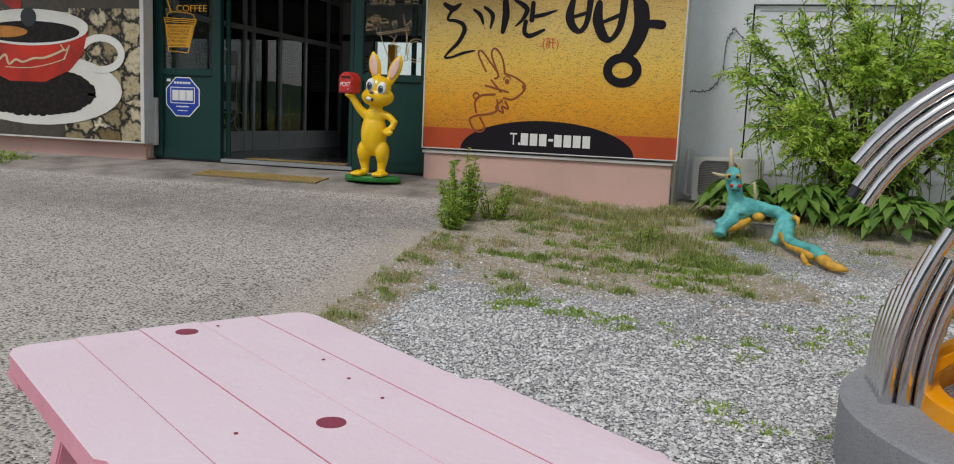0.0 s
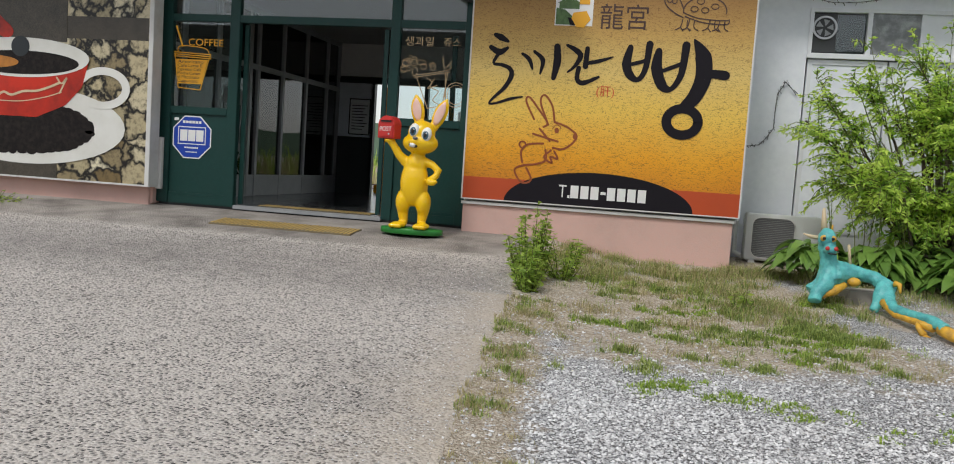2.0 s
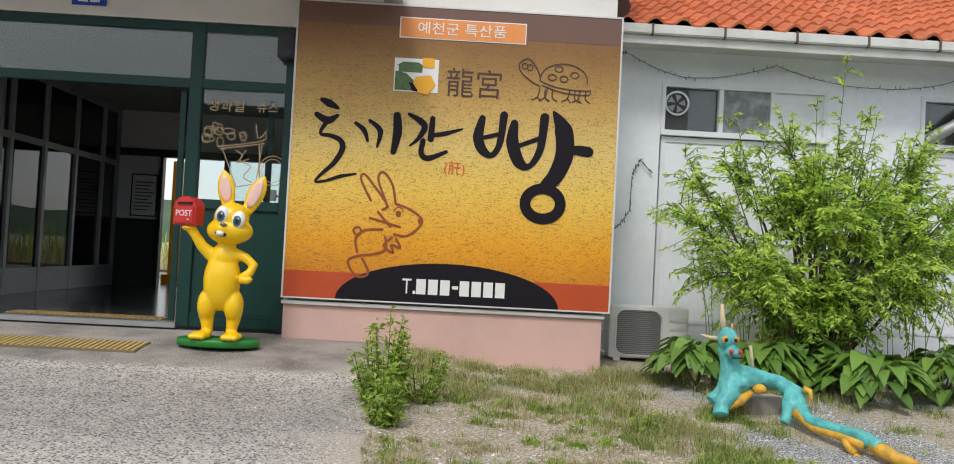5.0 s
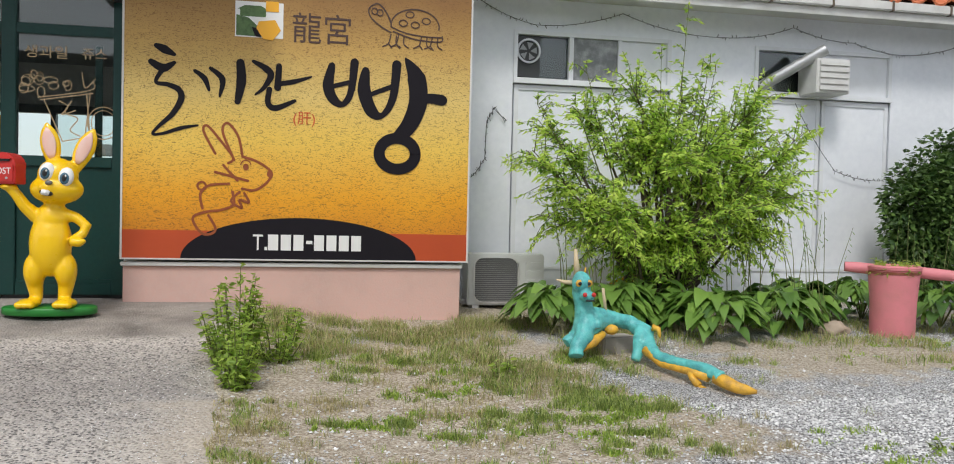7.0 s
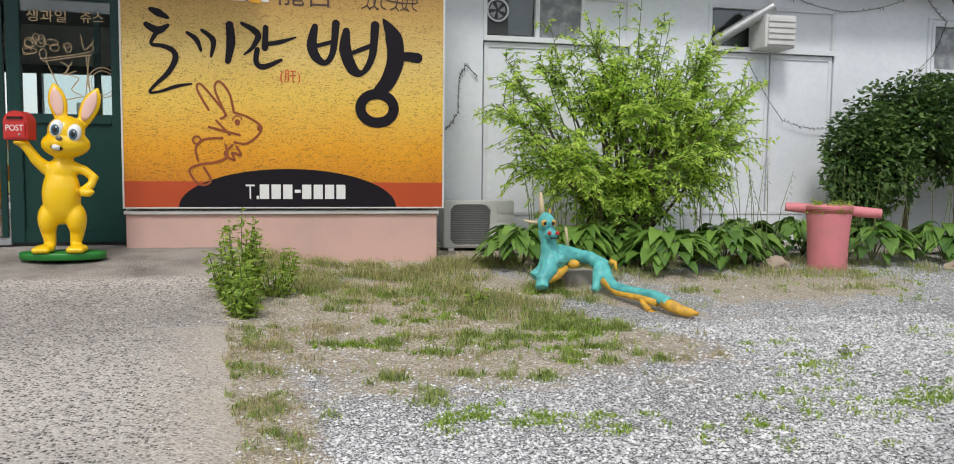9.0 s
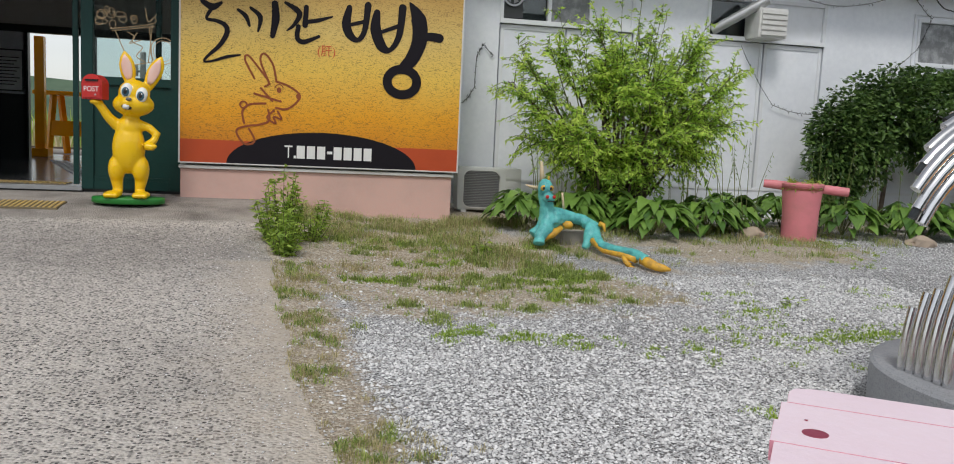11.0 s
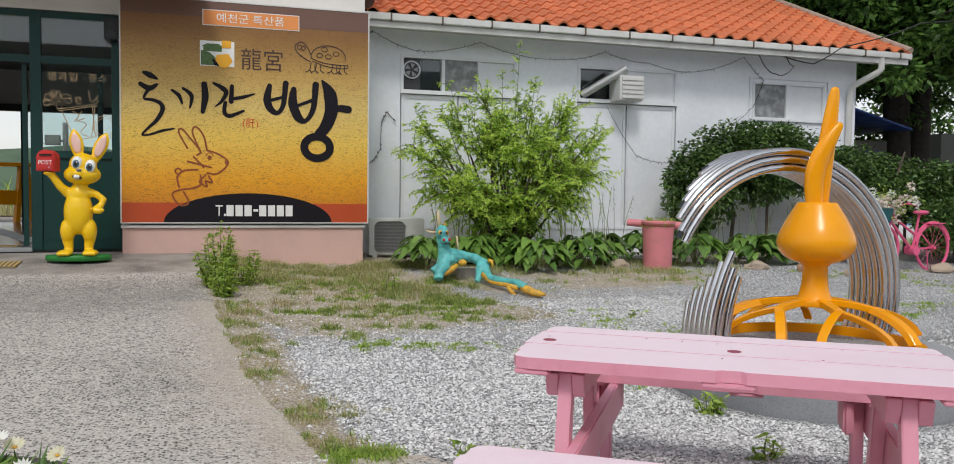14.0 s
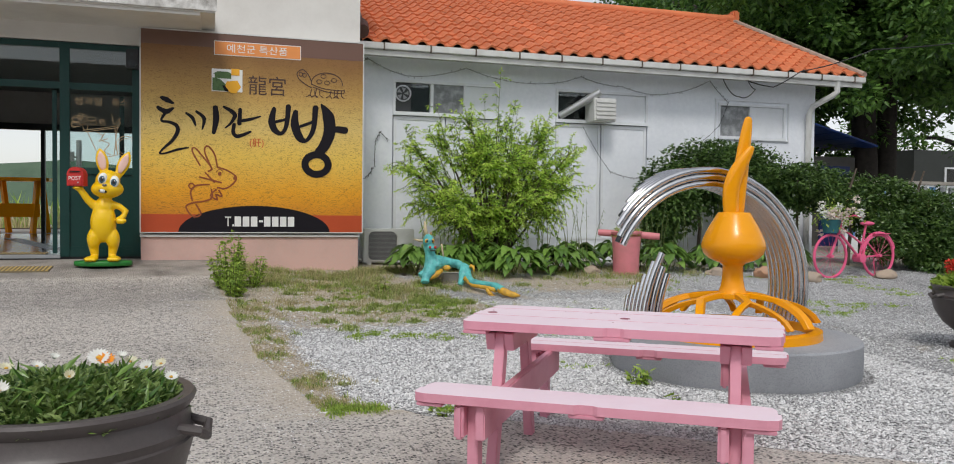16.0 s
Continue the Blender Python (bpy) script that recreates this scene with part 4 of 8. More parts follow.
def paper_sign_material():
    """Printed fibre paper: brown at the head, gold in the middle, orange at the foot, with short dark fibres."""
    m = bpy.data.materials.new("printed_fibre_paper")
    m.use_nodes = True
    t = m.node_tree
    b = t.nodes["Principled BSDF"]
    b.inputs["Roughness"].default_value = 0.45
    co = t.nodes.new("ShaderNodeTexCoord").outputs["Object"]
    sep = t.nodes.new("ShaderNodeSeparateXYZ")
    t.links.new(co, sep.inputs[0])
    nz = t.nodes.new("ShaderNodeTexNoise")
    nz.inputs["Scale"].default_value, nz.inputs["Detail"].default_value = 1.3, 5
    t.links.new(co, nz.inputs["Vector"])
    ad = t.nodes.new("ShaderNodeMath")
    ad.operation = "MULTIPLY_ADD"
    ad.inputs[1].default_value, ad.inputs[2].default_value = 0.35, -0.17
    t.links.new(nz.outputs["Fac"], ad.inputs[0])
    sm = t.nodes.new("ShaderNodeMath")
    t.links.new(sep.outputs["Z"], sm.inputs[0])
    t.links.new(ad.outputs[0], sm.inputs[1])
    mr = t.nodes.new("ShaderNodeMapRange")
    mr.inputs["From Min"].default_value, mr.inputs["From Max"].default_value = 0.2, 2.75
    t.links.new(sm.outputs[0], mr.inputs["Value"])
    cr = t.nodes.new("ShaderNodeValToRGB")
    els = cr.color_ramp.elements
    els[0].position, els[0].color = 0.0, (0.62, 0.22, 0.01, 1)
    els[1].position, els[1].color = 1.0, (0.2, 0.085, 0.035, 1)
    for p, c in ((0.15, (0.8, 0.36, 0.012)), (0.33, (0.82, 0.54, 0.09)), (0.5, (0.72, 0.52, 0.16)), (0.68, (0.52, 0.32, 0.085)), (0.85, (0.27, 0.135, 0.035))):
        els.new(p).color = (*c, 1)
    t.links.new(mr.outputs[0], cr.inputs[0])
    col = cr.outputs[0]
    for sx, sz, seed, lim in ((14, 70, 1.0, 0.655), (22, 60, 7.0, 0.665), (46, 30, 3.0, 0.675)):
        mp = t.nodes.new("ShaderNodeMapping")
        mp.inputs["Scale"].default_value = (sx, 1, sz)
        mp.inputs["Location"].default_value = (seed, seed, seed)
        mp.inputs["Rotation"].default_value = (0, seed * 0.3, 0)
        t.links.new(co, mp.inputs["Vector"])
        f = t.nodes.new("ShaderNodeTexNoise")
        f.inputs["Scale"].default_value, f.inputs["Detail"].default_value, f.inputs["Distortion"].default_value = 1.0, 1.0, 2.2
        t.links.new(mp.outputs[0], f.inputs["Vector"])
        r = t.nodes.new("ShaderNodeMapRange")
        r.inputs["From Min"].default_value, r.inputs["From Max"].default_value = lim - 0.04, lim + 0.03
        r.inputs["To Max"].default_value = 0.62
        t.links.new(f.outputs["Fac"], r.inputs["Value"])
        x = t.nodes.new("ShaderNodeMix")
        x.data_type = "RGBA"
        t.links.new(r.outputs[0], x.inputs["Factor"])
        t.links.new(col, x.inputs["A"])
        x.inputs["B"].default_value = (0.16, 0.07, 0.015, 1)
        col = x.outputs["Result"]
    t.links.new(col, b.inputs["Base Color"])
    return m


M_INK = material("black_ink", (0.01, 0.008, 0.012), 0.6, spec=0.2, scale=4, amount=0.2)
M_BROWNINK = material("rust_brown_ink", (0.26, 0.065, 0.018), 0.45, dark=(0.34, 0.09, 0.025), scale=12, amount=0.8)
M_DARKBROWN = material("dark_brown_ink", (0.07, 0.035, 0.025), 0.45, scale=12, amount=0.5)
M_REDBAND = material("orange_red_print", (0.5, 0.075, 0.02), 0.4, scale=3, amount=0.3)
M_BANNER = material("orange_print", (0.82, 0.3, 0.08), 0.4, scale=4, amount=0.2)
M_HEADBROWN = material("plain_brown_print", (0.17, 0.09, 0.065), 0.4, scale=2, amount=0.3)
M_PRINTWHITE = material("white_print", (0.8, 0.8, 0.78), 0.4, scale=6, amount=0.1)
M_PRINTRED = material("red_print", (0.62, 0.1, 0.03), 0.4, scale=6, amount=0.1)
M_PRINTGREEN = material("green_print", (0.09, 0.17, 0.05), 0.4, dark=(0.03, 0.07, 0.02), scale=30, amount=1.0)
M_BLUE = material("blue_sticker", (0.012, 0.055, 0.4), 0.35, scale=5, amount=0.2)
M_GOLDLINE = material("orange_sticker", (0.85, 0.42, 0.02), 0.4, scale=6, amount=0.2)
M_CHALK = material("tan_marker_line", (0.5, 0.36, 0.2), 0.6, scale=9, amount=0.3)

# ---------------------------------------------------------------- gold shop sign
SIGN = thing("shop_sign", (-1.98, 10.2, 1.15), "large gold paper-print sign with black brush lettering and a rabbit drawing", "sign")
S = wall_sheet(-1.98, 10.2, 1.15)
part("panel", box(-1.97, 10.2, 1.16, 1.04, 10.355, 3.905), paper_sign_material(), SIGN)
bb = box(-1.985, 10.192, 1.148, -1.969, 10.36, 3.92)
bb = box(1.039, 10.192, 1.148, 1.055, 10.36, 3.92, bm=bb)
bb = box(-1.969, 10.192, 1.148, 1.039, 10.36, 1.161, bm=bb)
bb = box(-1.969, 10.192, 3.904, 1.039, 10.36, 3.92, bm=bb)
part("frame", bb, M_GUTTER, SIGN, "thin white metal frame")
part("red_band", rect(0.011, 0.011, 3.019, 0.255, 0.0, 0.003, S), M_REDBAND, SIGN)
part("black_mound", oval(1.52, 0.011, 1.03, 0.37, 0.0, 0.006, S, a0=0, a1=180), M_INK, SIGN)
hb = rect(0.011, 2.56, 3.019, 2.754, 0.0, 0.002, S)
hb = rect(2.13, 2.5, 3.019, 2.56, 0.0, 0.002, S, hb)
part("brown_head", hb, M_HEADBROWN, SIGN)
x = 1.1
bb = None
part("sign_letter", letters("T", 0.2, (1.1, 0.092, 0.008), S, 0.002, width=0.085), M_PRINTWHITE, SIGN)
x = 1.2
for w in (0.03, 0.11, 0.11, 0.11, 0.07, 0.11, 0.11, 0.11, 0.11):
    h = 0.03 if w in (0.03,) else (0.03 if w == 0.07 else 0.14)
    z = 0.15 if w == 0.07 else 0.09
    part("number_bar", rect(x, z, x + w * 0.8, z + h, 0.006, 0.009, S), M_PRINTWHITE, SIGN, "plain white bar")
    x += w
BRUSH = [
    ([(0.27, 1.84), (0.34, 1.81), (0.42, 1.77)], [0.04, 0.075, 0.03]),
    ([(0.23, 1.70), (0.33, 1.65), (0.42, 1.70)], [0.05, 0.075, 0.03]),
    ([(0.34, 1.66), (0.27, 1.53), (0.37, 1.51), (0.46, 1.47), (0.48, 1.39), (0.41, 1.26), (0.3, 1.15), (0.25, 1.08), (0.34, 1.09), (0.48, 1.14), (0.62, 1.17)],
     [0.045, 0.03, 0.04, 0.05, 0.055, 0.045, 0.03, 0.022, 0.025, 0.035, 0.015]),
    ([(0.59, 1.64), (0.67, 1.58), (0.71, 1.48)], [0.03, 0.05, 0.025]),
    ([(0.72, 1.67), (0.82, 1.58), (0.8, 1.43)], [0.03, 0.055, 0.02]),
    ([(0.97, 1.73), (0.98, 1.57), (0.95, 1.39)], [0.07, 0.085, 0.05]),
    ([(1.08, 1.75), (1.19, 1.69), (1.23, 1.63), (1.17, 1.52), (1.1, 1.46)], [0.03, 0.06, 0.06, 0.035, 0.015]),
    ([(1.3, 1.72), (1.29, 1.53)], [0.05, 0.06]),
    ([(1.28, 1.56), (1.43, 1.59), (1.58, 1.64)], [0.04, 0.045, 0.015]),
    ([(1.22, 1.51), (1.21, 1.39), (1.28, 1.35), (1.44, 1.42)], [0.05, 0.05, 0.055, 0.03]),
    ([(1.76, 1.75), (1.73, 1.58), (1.77, 1.46), (1.86, 1.41), (1.93, 1.52), (1.96, 1.79)], [0.06, 0.1, 0.09, 0.05, 0.06, 0.075]),
    ([(1.78, 1.57), (1.95, 1.62)], [0.04, 0.04]),
    ([(2.06, 1.72), (2.05, 1.54), (2.12, 1.36), (2.22, 1.33), (2.31, 1.49), (2.34, 1.79)], [0.07, 0.12, 0.11, 0.05, 0.07, 0.085]),
    ([(2.08, 1.5), (2.32, 1.6)], [0.04, 0.045]),
    ([(2.42, 1.85), (2.52, 1.68), (2.54, 1.46), (2.47, 1.26), (2.38, 1.15)], [0.02, 0.17, 0.17, 0.15, 0.12]),
    ([(2.52, 1.48), (2.65, 1.5), (2.76, 1.49)], [0.08, 0.09, 0.1]),
]
bb = None
for pts, w in BRUSH:
    bb = stroke(pts, w, 0.0, 0.004, S, bb)
bb = ring(2.36, 0.985, 0.165, 0.14, 0.1, 0.0, 0.004, S, bb)
part("brush_lettering", bb, M_INK, SIGN, "bold black brush lettering")
part("small_characters", letters("(肝)", 0.125, (1.43, 1.225, 0.002), S), M_PRINTRED, SIGN, "small red characters")
DRAW = [
    [(0.77, 0.93), (0.67, 1.12), (0.7, 1.17), (0.8, 1.06), (0.92, 0.9), (0.88, 0.85)],
    [(0.93, 0.88), (0.83, 1.12), (0.87, 1.2), (0.96, 1.09), (1.0, 0.91)],
    [(1.0, 0.91), (1.13, 0.87), (1.25, 0.78), (1.21, 0.69), (1.11, 0.62), (1.0, 0.63)],
    [(0.77, 0.77), (1.05, 0.7)],
    [(0.84, 0.83), (0.96, 0.7)],
    [(0.89, 0.67), (0.72, 0.65), (0.65, 0.57), (0.67, 0.45)],
    [(0.92, 0.6), (0.93, 0.49), (0.83, 0.44), (0.7, 0.42), (0.6, 0.38), (0.6, 0.32), (0.67, 0.23), (0.75, 0.23), (0.78, 0.28), (0.72, 0.39)],
    [(0.98, 0.6), (0.91, 0.52), (1.0, 0.46), (0.98, 0.53), (1.06, 0.51), (1.02, 0.59)],
]
bb = None
for pts in DRAW:
    bb = stroke(pts, 0.022, 0.0, 0.004, S, bb)
bb = ring(0.66, 0.645, 0.035, 0.035, 0.018, 0.0, 0.004, S, bb)
bb = oval(1.03, 0.82, 0.025, 0.03, 0.0, 0.004, S, bb)
bb = ring(1.03, 0.83, 0.045, 0.05, 0.01, 0.0, 0.004, S, bb, 20, 170)
bb = oval(1.235, 0.765, 0.025, 0.03, 0.0, 0.004, S, bb)
part("rabbit_drawing", bb, M_BROWNINK, SIGN, "rust brown line drawing of a leaping rabbit")
bb = ring(2.5, 2.15, 0.22, 0.15, 0.012, 0.0, 0.004, S, None, -8, 188)
bb = stroke([(2.28, 2.13), (2.42, 2.08), (2.6, 2.06), (2.74, 2.06)], 0.012, 0.0, 0.004, S, bb)
bb = stroke([(2.3, 2.09), (2.5, 2.03), (2.73, 2.02), (2.75, 2.07)], 0.012, 0.0, 0.004, S, bb)
bb = stroke([(2.28, 2.16), (2.24, 2.25), (2.16, 2.33), (2.08, 2.28), (2.1, 2.2), (2.2, 2.12), (2.28, 2.08)], 0.012, 0.0, 0.004, S, bb)
for ex, ez in ((2.13, 2.26), (2.18, 2.25), (2.39, 2.17), (2.5, 2.16), (2.6, 2.2), (2.45, 2.25)):
    bb = ring(ex, ez, 0.025 + 0.012 * (ex > 2.2), 0.028, 0.009, 0.0, 0.004, S, bb)
for lx in (2.28, 2.35, 2.56, 2.66):
    bb = stroke([(lx, 2.06), (lx - 0.02, 1.98), (lx - 0.07, 1.95)], 0.011, 0.0, 0.004, S, bb)
    bb = stroke([(lx + 0.05, 2.05), (lx + 0.05, 1.98), (lx + 0.09, 1.95)], 0.011, 0.0, 0.004, S, bb)
    bb = stroke([(lx - 0.02, 1.98), (lx + 0.01, 1.94)], 0.011, 0.0, 0.004, S, bb)
part("turtle_drawing", bb, M_DARKBROWN, SIGN, "dark brown line drawing of a turtle")
part("place_name", letters("龍宮", 0.29, (1.41, 1.96, 0.002), S, width=0.51), M_DARKBROWN, SIGN, "two dark brown characters")
part("banner", rect(0.95, 2.46, 2.13, 2.655, 0.0, 0.006, S), M_PRINTWHITE, SIGN)
part("banner_field", rect(0.96, 2.47, 2.12, 2.645, 0.006, 0.009, S), M_BANNER, SIGN, "orange banner field")
part("banner_lettering", letters("예천군 특산품", 0.125, (1.12, 2.515, 0.011), S, width=0.82), M_PRINTWHITE, SIGN, "white banner lettering")
part("picture", rect(0.92, 1.96, 1.33, 2.27, 0.0, 0.004, S), M_PRINTWHITE, SIGN, "small framed emblem picture")
part("picture_hills", slab([(0.93, 1.97), (1.15, 1.97), (1.12, 2.05), (1.03, 2.13), (0.93, 2.15)], 0.004, 0.007, m=S), M_PRINTGREEN, SIGN)
bb = rect(0.96, 2.14, 1.18, 2.2, 0.004, 0.007, S)
bb = slab([(0.94, 2.2), (1.2, 2.2), (1.14, 2.235), (1.0, 2.235)], 0.004, 0.007, m=S, bm=bb)
part("picture_house", bb, M_PRINTGREEN, SIGN)
bb = slab([(1.12, 2.1), (1.26, 2.12), (1.31, 2.03), (1.24, 1.94), (1.16, 1.95), (1.1, 2.04)], 0.007, 0.01, m=S)
bb = rect(1.18, 2.19, 1.29, 2.28, 0.007, 0.01, S, bb)
part("picture_emblem", bb, M_GOLDLINE, SIGN, "plain yellow emblem shape")
part("picture_shade", slab([(1.06, 2.05), (1.16, 2.03), (1.14, 1.96), (1.09, 1.97)], 0.007, 0.009, m=S), M_INK, SIGN)

# ---------------------------------------------------------------- coffee photo billboard
def rubble_material():
    m = bpy.data.materials.new("printed_stones_and_timber")
    m.use_nodes = True
    t = m.node_tree
    b = t.nodes["Principled BSDF"]
    b.inputs["Roughness"].default_value = 0.35
    co = t.nodes.new("ShaderNodeTexCoord").outputs["Object"]
    nz = t.nodes.new("ShaderNodeTexNoise")
    nz.inputs["Scale"].default_value, nz.inputs["Detail"].default_value = 9, 8
    t.links.new(co, nz.inputs["Vector"])
    mx = t.nodes.new("ShaderNodeMix")
    mx.data_type = "VECTOR"
    mx.inputs["Factor"].default_value = 0.2
    t.links.new(co, mx.inputs["A"])
    t.links.new(nz.outputs["Color"], mx.inputs["B"])
    def cells(kind):
        v = t.nodes.new("ShaderNodeTexVoronoi")
        v.feature = kind
        v.inputs["Scale"].default_value = 4.4
        t.links.new(mx.outputs["Result"], v.inputs["Vector"])
        return v
    sp = t.nodes.new("ShaderNodeSeparateColor")
    t.links.new(cells("F1").outputs["Color"], sp.inputs[0])
    cr = t.nodes.new("ShaderNodeValToRGB")
    els = cr.color_ramp.elements
    els[0].color, els[1].color = (0.2, 0.14, 0.06, 1), (0.78, 0.72, 0.52, 1)
    els.new(0.35).color = (0.4, 0.34, 0.2, 1)
    els.new(0.65).color = (0.52, 0.44, 0.27, 1)
    t.links.new(sp.outputs[0], cr.inputs[0])
    def rng_(sock, lo, hi):
        r = t.nodes.new("ShaderNodeMapRange")
        r.inputs["From Min"].default_value, r.inputs["From Max"].default_value = lo, hi
        t.links.new(sock, r.inputs["Value"])
        return r.outputs["Result"]
    def blend(fac, a, z):
        x = t.nodes.new("ShaderNodeMix")
        x.data_type = "RGBA"
        t.links.new(fac, x.inputs["Factor"])
        for sock, q in ((x.inputs["A"], a), (x.inputs["B"], z)):
            if isinstance(q, tuple):
                sock.default_value = (*q, 1)
            else:
                t.links.new(q, sock)
        return x.outputs["Result"]
    n2 = t.nodes.new("ShaderNodeTexNoise")
    n2.inputs["Scale"].default_value, n2.inputs["Detail"].default_value, n2.inputs["Roughness"].default_value = 16, 8, 0.75
    t.links.new(co, n2.inputs["Vector"])
    col = blend(rng_(n2.outputs["Fac"], 0.48, 0.72), cr.outputs[0], (0.05, 0.04, 0.025))
    col = blend(rng_(cells("DISTANCE_TO_EDGE").outputs["Distance"], 0.03, 0.14), (0.008, 0.007, 0.006), col)
    t.links.new(col, b.inputs["Base Color"])
    return m


BILL = thing("photo_billboard", (-7.5, 10.1, 1.01), "photo billboard of a red coffee cup on stones", "billboard")
P = wall_sheet(-5.885, 10.1, 1.013)
PC = P @ Matrix.Translation((-0.36, 0, 0)) @ Matrix.Diagonal((1.2, 1.05, 1, 1)) @ Matrix.Translation((0.36, 0, 0))
part("panel", box(-9.6, 10.1, 1.02, -5.95, 10.28, 3.75), rubble_material(), BILL)
bb = box(-5.95, 10.095, 1.0, -5.89, 10.29, 3.76, 0.004)
bb = box(-9.6, 10.095, 1.0, -5.95, 10.29, 1.022, bm=bb)
part("frame", bb, M_GUTTER, BILL, "white metal frame")
M_TIMBER = material("printed_dark_timber", (0.05, 0.042, 0.032), 0.4, dark=(0.02, 0.018, 0.015), scale=6, amount=1.0, fine=(0.2, 0.17, 0.12))
for k, (x0, z0, x1, z1) in enumerate(((-3.7, 1.75, -0.07, 2.02), (-3.7, 2.3, -0.07, 2.5), (-3.7, 0.01, -1.3, 0.2), (-2.3, 1.7, -1.2, 2.7))):
    part("printed_timber", rect(x0, z0, x1, z1, 0.0, 0.002 + 0.0015 * k, P), M_TIMBER, BILL)
M_PORCELAIN = material("printed_porcelain", (0.75, 0.75, 0.7), 0.35, dark=(0.5, 0.48, 0.4), scale=1.2, amount=0.6)
M_CUPRED = material("printed_red_glaze", (0.6, 0.03, 0.01), 0.35, dark=(0.06, 0.006, 0.006), scale=1.1, amount=1.0)
M_BEAN = material("printed_coffee_beans", (0.008, 0.006, 0.007), 0.5, spec=0.15, dark=(0.03, 0.024, 0.02), scale=16, amount=0.9, fine=(0.04, 0.035, 0.03))
part("saucer", oval(-1.53, 0.63, 1.18, 0.47, 0.008, 0.011, PC), M_PORCELAIN, BILL)
bb = oval(-1.62, 0.6, 0.88, 0.3, 0.011, 0.014, PC)
rr = random.Random(3)
for k in range(46):
    a = 2 * math.pi * k / 46
    bb = oval(-1.62 + 0.86 * math.cos(a), 0.6 + 0.29 * math.sin(a), rr.uniform(0.05, 0.09), rr.uniform(0.035, 0.05), 0.011, 0.0142 + 0.0002 * (k % 5), PC, bb, n=10)
part("bean_heap", bb, M_BEAN, BILL)
part("handle", ring(-0.62, 1.1, 0.27, 0.2, 0.09, 0.011, 0.0145, PC, None, -120, 150), M_PORCELAIN, BILL)
bowl = [(-2.45 + 0.05, 1.4), (-2.38, 1.1), (-2.2, 0.85), (-1.9, 0.72), (-1.4, 0.72), (-1.05, 0.88), (-0.86, 1.1), (-0.79, 1.4)]
part("cup", slab(bowl, 0.014, 0.017, m=PC), M_CUPRED, BILL)
part("cup_rim", oval(-1.6, 1.42, 0.82, 0.235, 0.019, 0.022, PC), M_PORCELAIN, BILL)
part("coffee", oval(-1.6, 1.36, 0.7, 0.14, 0.022, 0.024, PC), M_BEAN, BILL)
part("coffee_gleam", oval(-1.95, 1.36, 0.33, 0.075, 0.024, 0.026, PC), material("printed_amber", (0.5, 0.2, 0.03), 0.35, dark=(0.1, 0.03, 0.01), scale=4, amount=0.9), BILL)
part("spout", oval(-1.6, 1.55, 0.11, 0.12, 0.026, 0.028, PC), M_DARK, BILL)
part("red_scroll", stroke([(-2.2, 2.1), (-1.95, 1.85), (-1.78, 1.72)], [0.12, 0.2, 0.16], 0.008, 0.011, PC), M_CUPRED, BILL)
part("red_scroll", stroke([(-2.75, 1.6), (-2.5, 1.7), (-2.4, 1.95)], [0.1, 0.16, 0.14], 0.008, 0.011, PC), M_CUPRED, BILL)
bb = stroke([(-2.05, 0.98), (-1.95, 1.06), (-1.9, 0.94), (-1.8, 1.0), (-1.7, 0.97), (-1.55, 1.02), (-1.4, 1.03), (-1.25, 1.08), (-1.12, 1.14)], 0.028, 0.019, 0.021, PC)
bb = stroke([(-1.95, 0.9), (-1.6, 0.9), (-1.3, 0.96), (-1.1, 1.03)], 0.012, 0.019, 0.021, PC, bb)
bb = stroke([(-1.16, 1.2), (-1.1, 1.13), (-1.04, 1.2), (-1.12, 1.02)], 0.018, 0.019, 0.021, PC, bb)
part("gold_scroll", bb, M_BONE, BILL, "plain gold scrollwork on the cup")
part("cable_box", box(-5.935, 10.3, 0.98, -5.86, 10.352, 1.62, 0.004), M_GUTTER, BILL, "grey cover strip")

# ---------------------------------------------------------------- stickers and drawings on the shopfront
OCT = thing("alarm_sticker", (-5.5, 10.385, 1.64), "blue octagonal security sticker on the green panel", "sticker")
A = wall_sheet(-5.5, 10.385, 1.645)
def octagon(r, o0, o1):
    return slab([(r * math.cos(radians(22.5 + 45 * k)), r * math.sin(radians(22.5 + 45 * k))) for k in range(8)], o0, o1, m=A)
part("white_edge", octagon(0.285, 0.0, 0.003), M_PRINTWHITE, OCT)
part("blue_field", octagon(0.268, 0.003, 0.005), M_BLUE, OCT)
bb = rect(-0.19, -0.09, 0.19, 0.13, 0.005, 0.006, A)
part("logo_frame", bb, M_PRINTWHITE, OCT)
part("logo_field", rect(-0.178, -0.078, 0.178, 0.118, 0.006, 0.007, A), M_BLUE, OCT)
bb = rect(-0.16, -0.05, -0.06, 0.09, 0.007, 0.008, A)
bb = rect(-0.05, -0.05, 0.05, 0.09, 0.007, 0.008, A, bb)
bb = rect(0.06, -0.05, 0.16, 0.09, 0.007, 0.008, A, bb)
part("logo_shapes", bb, M_PRINTWHITE, OCT, "plain white logo shapes")
bb = None
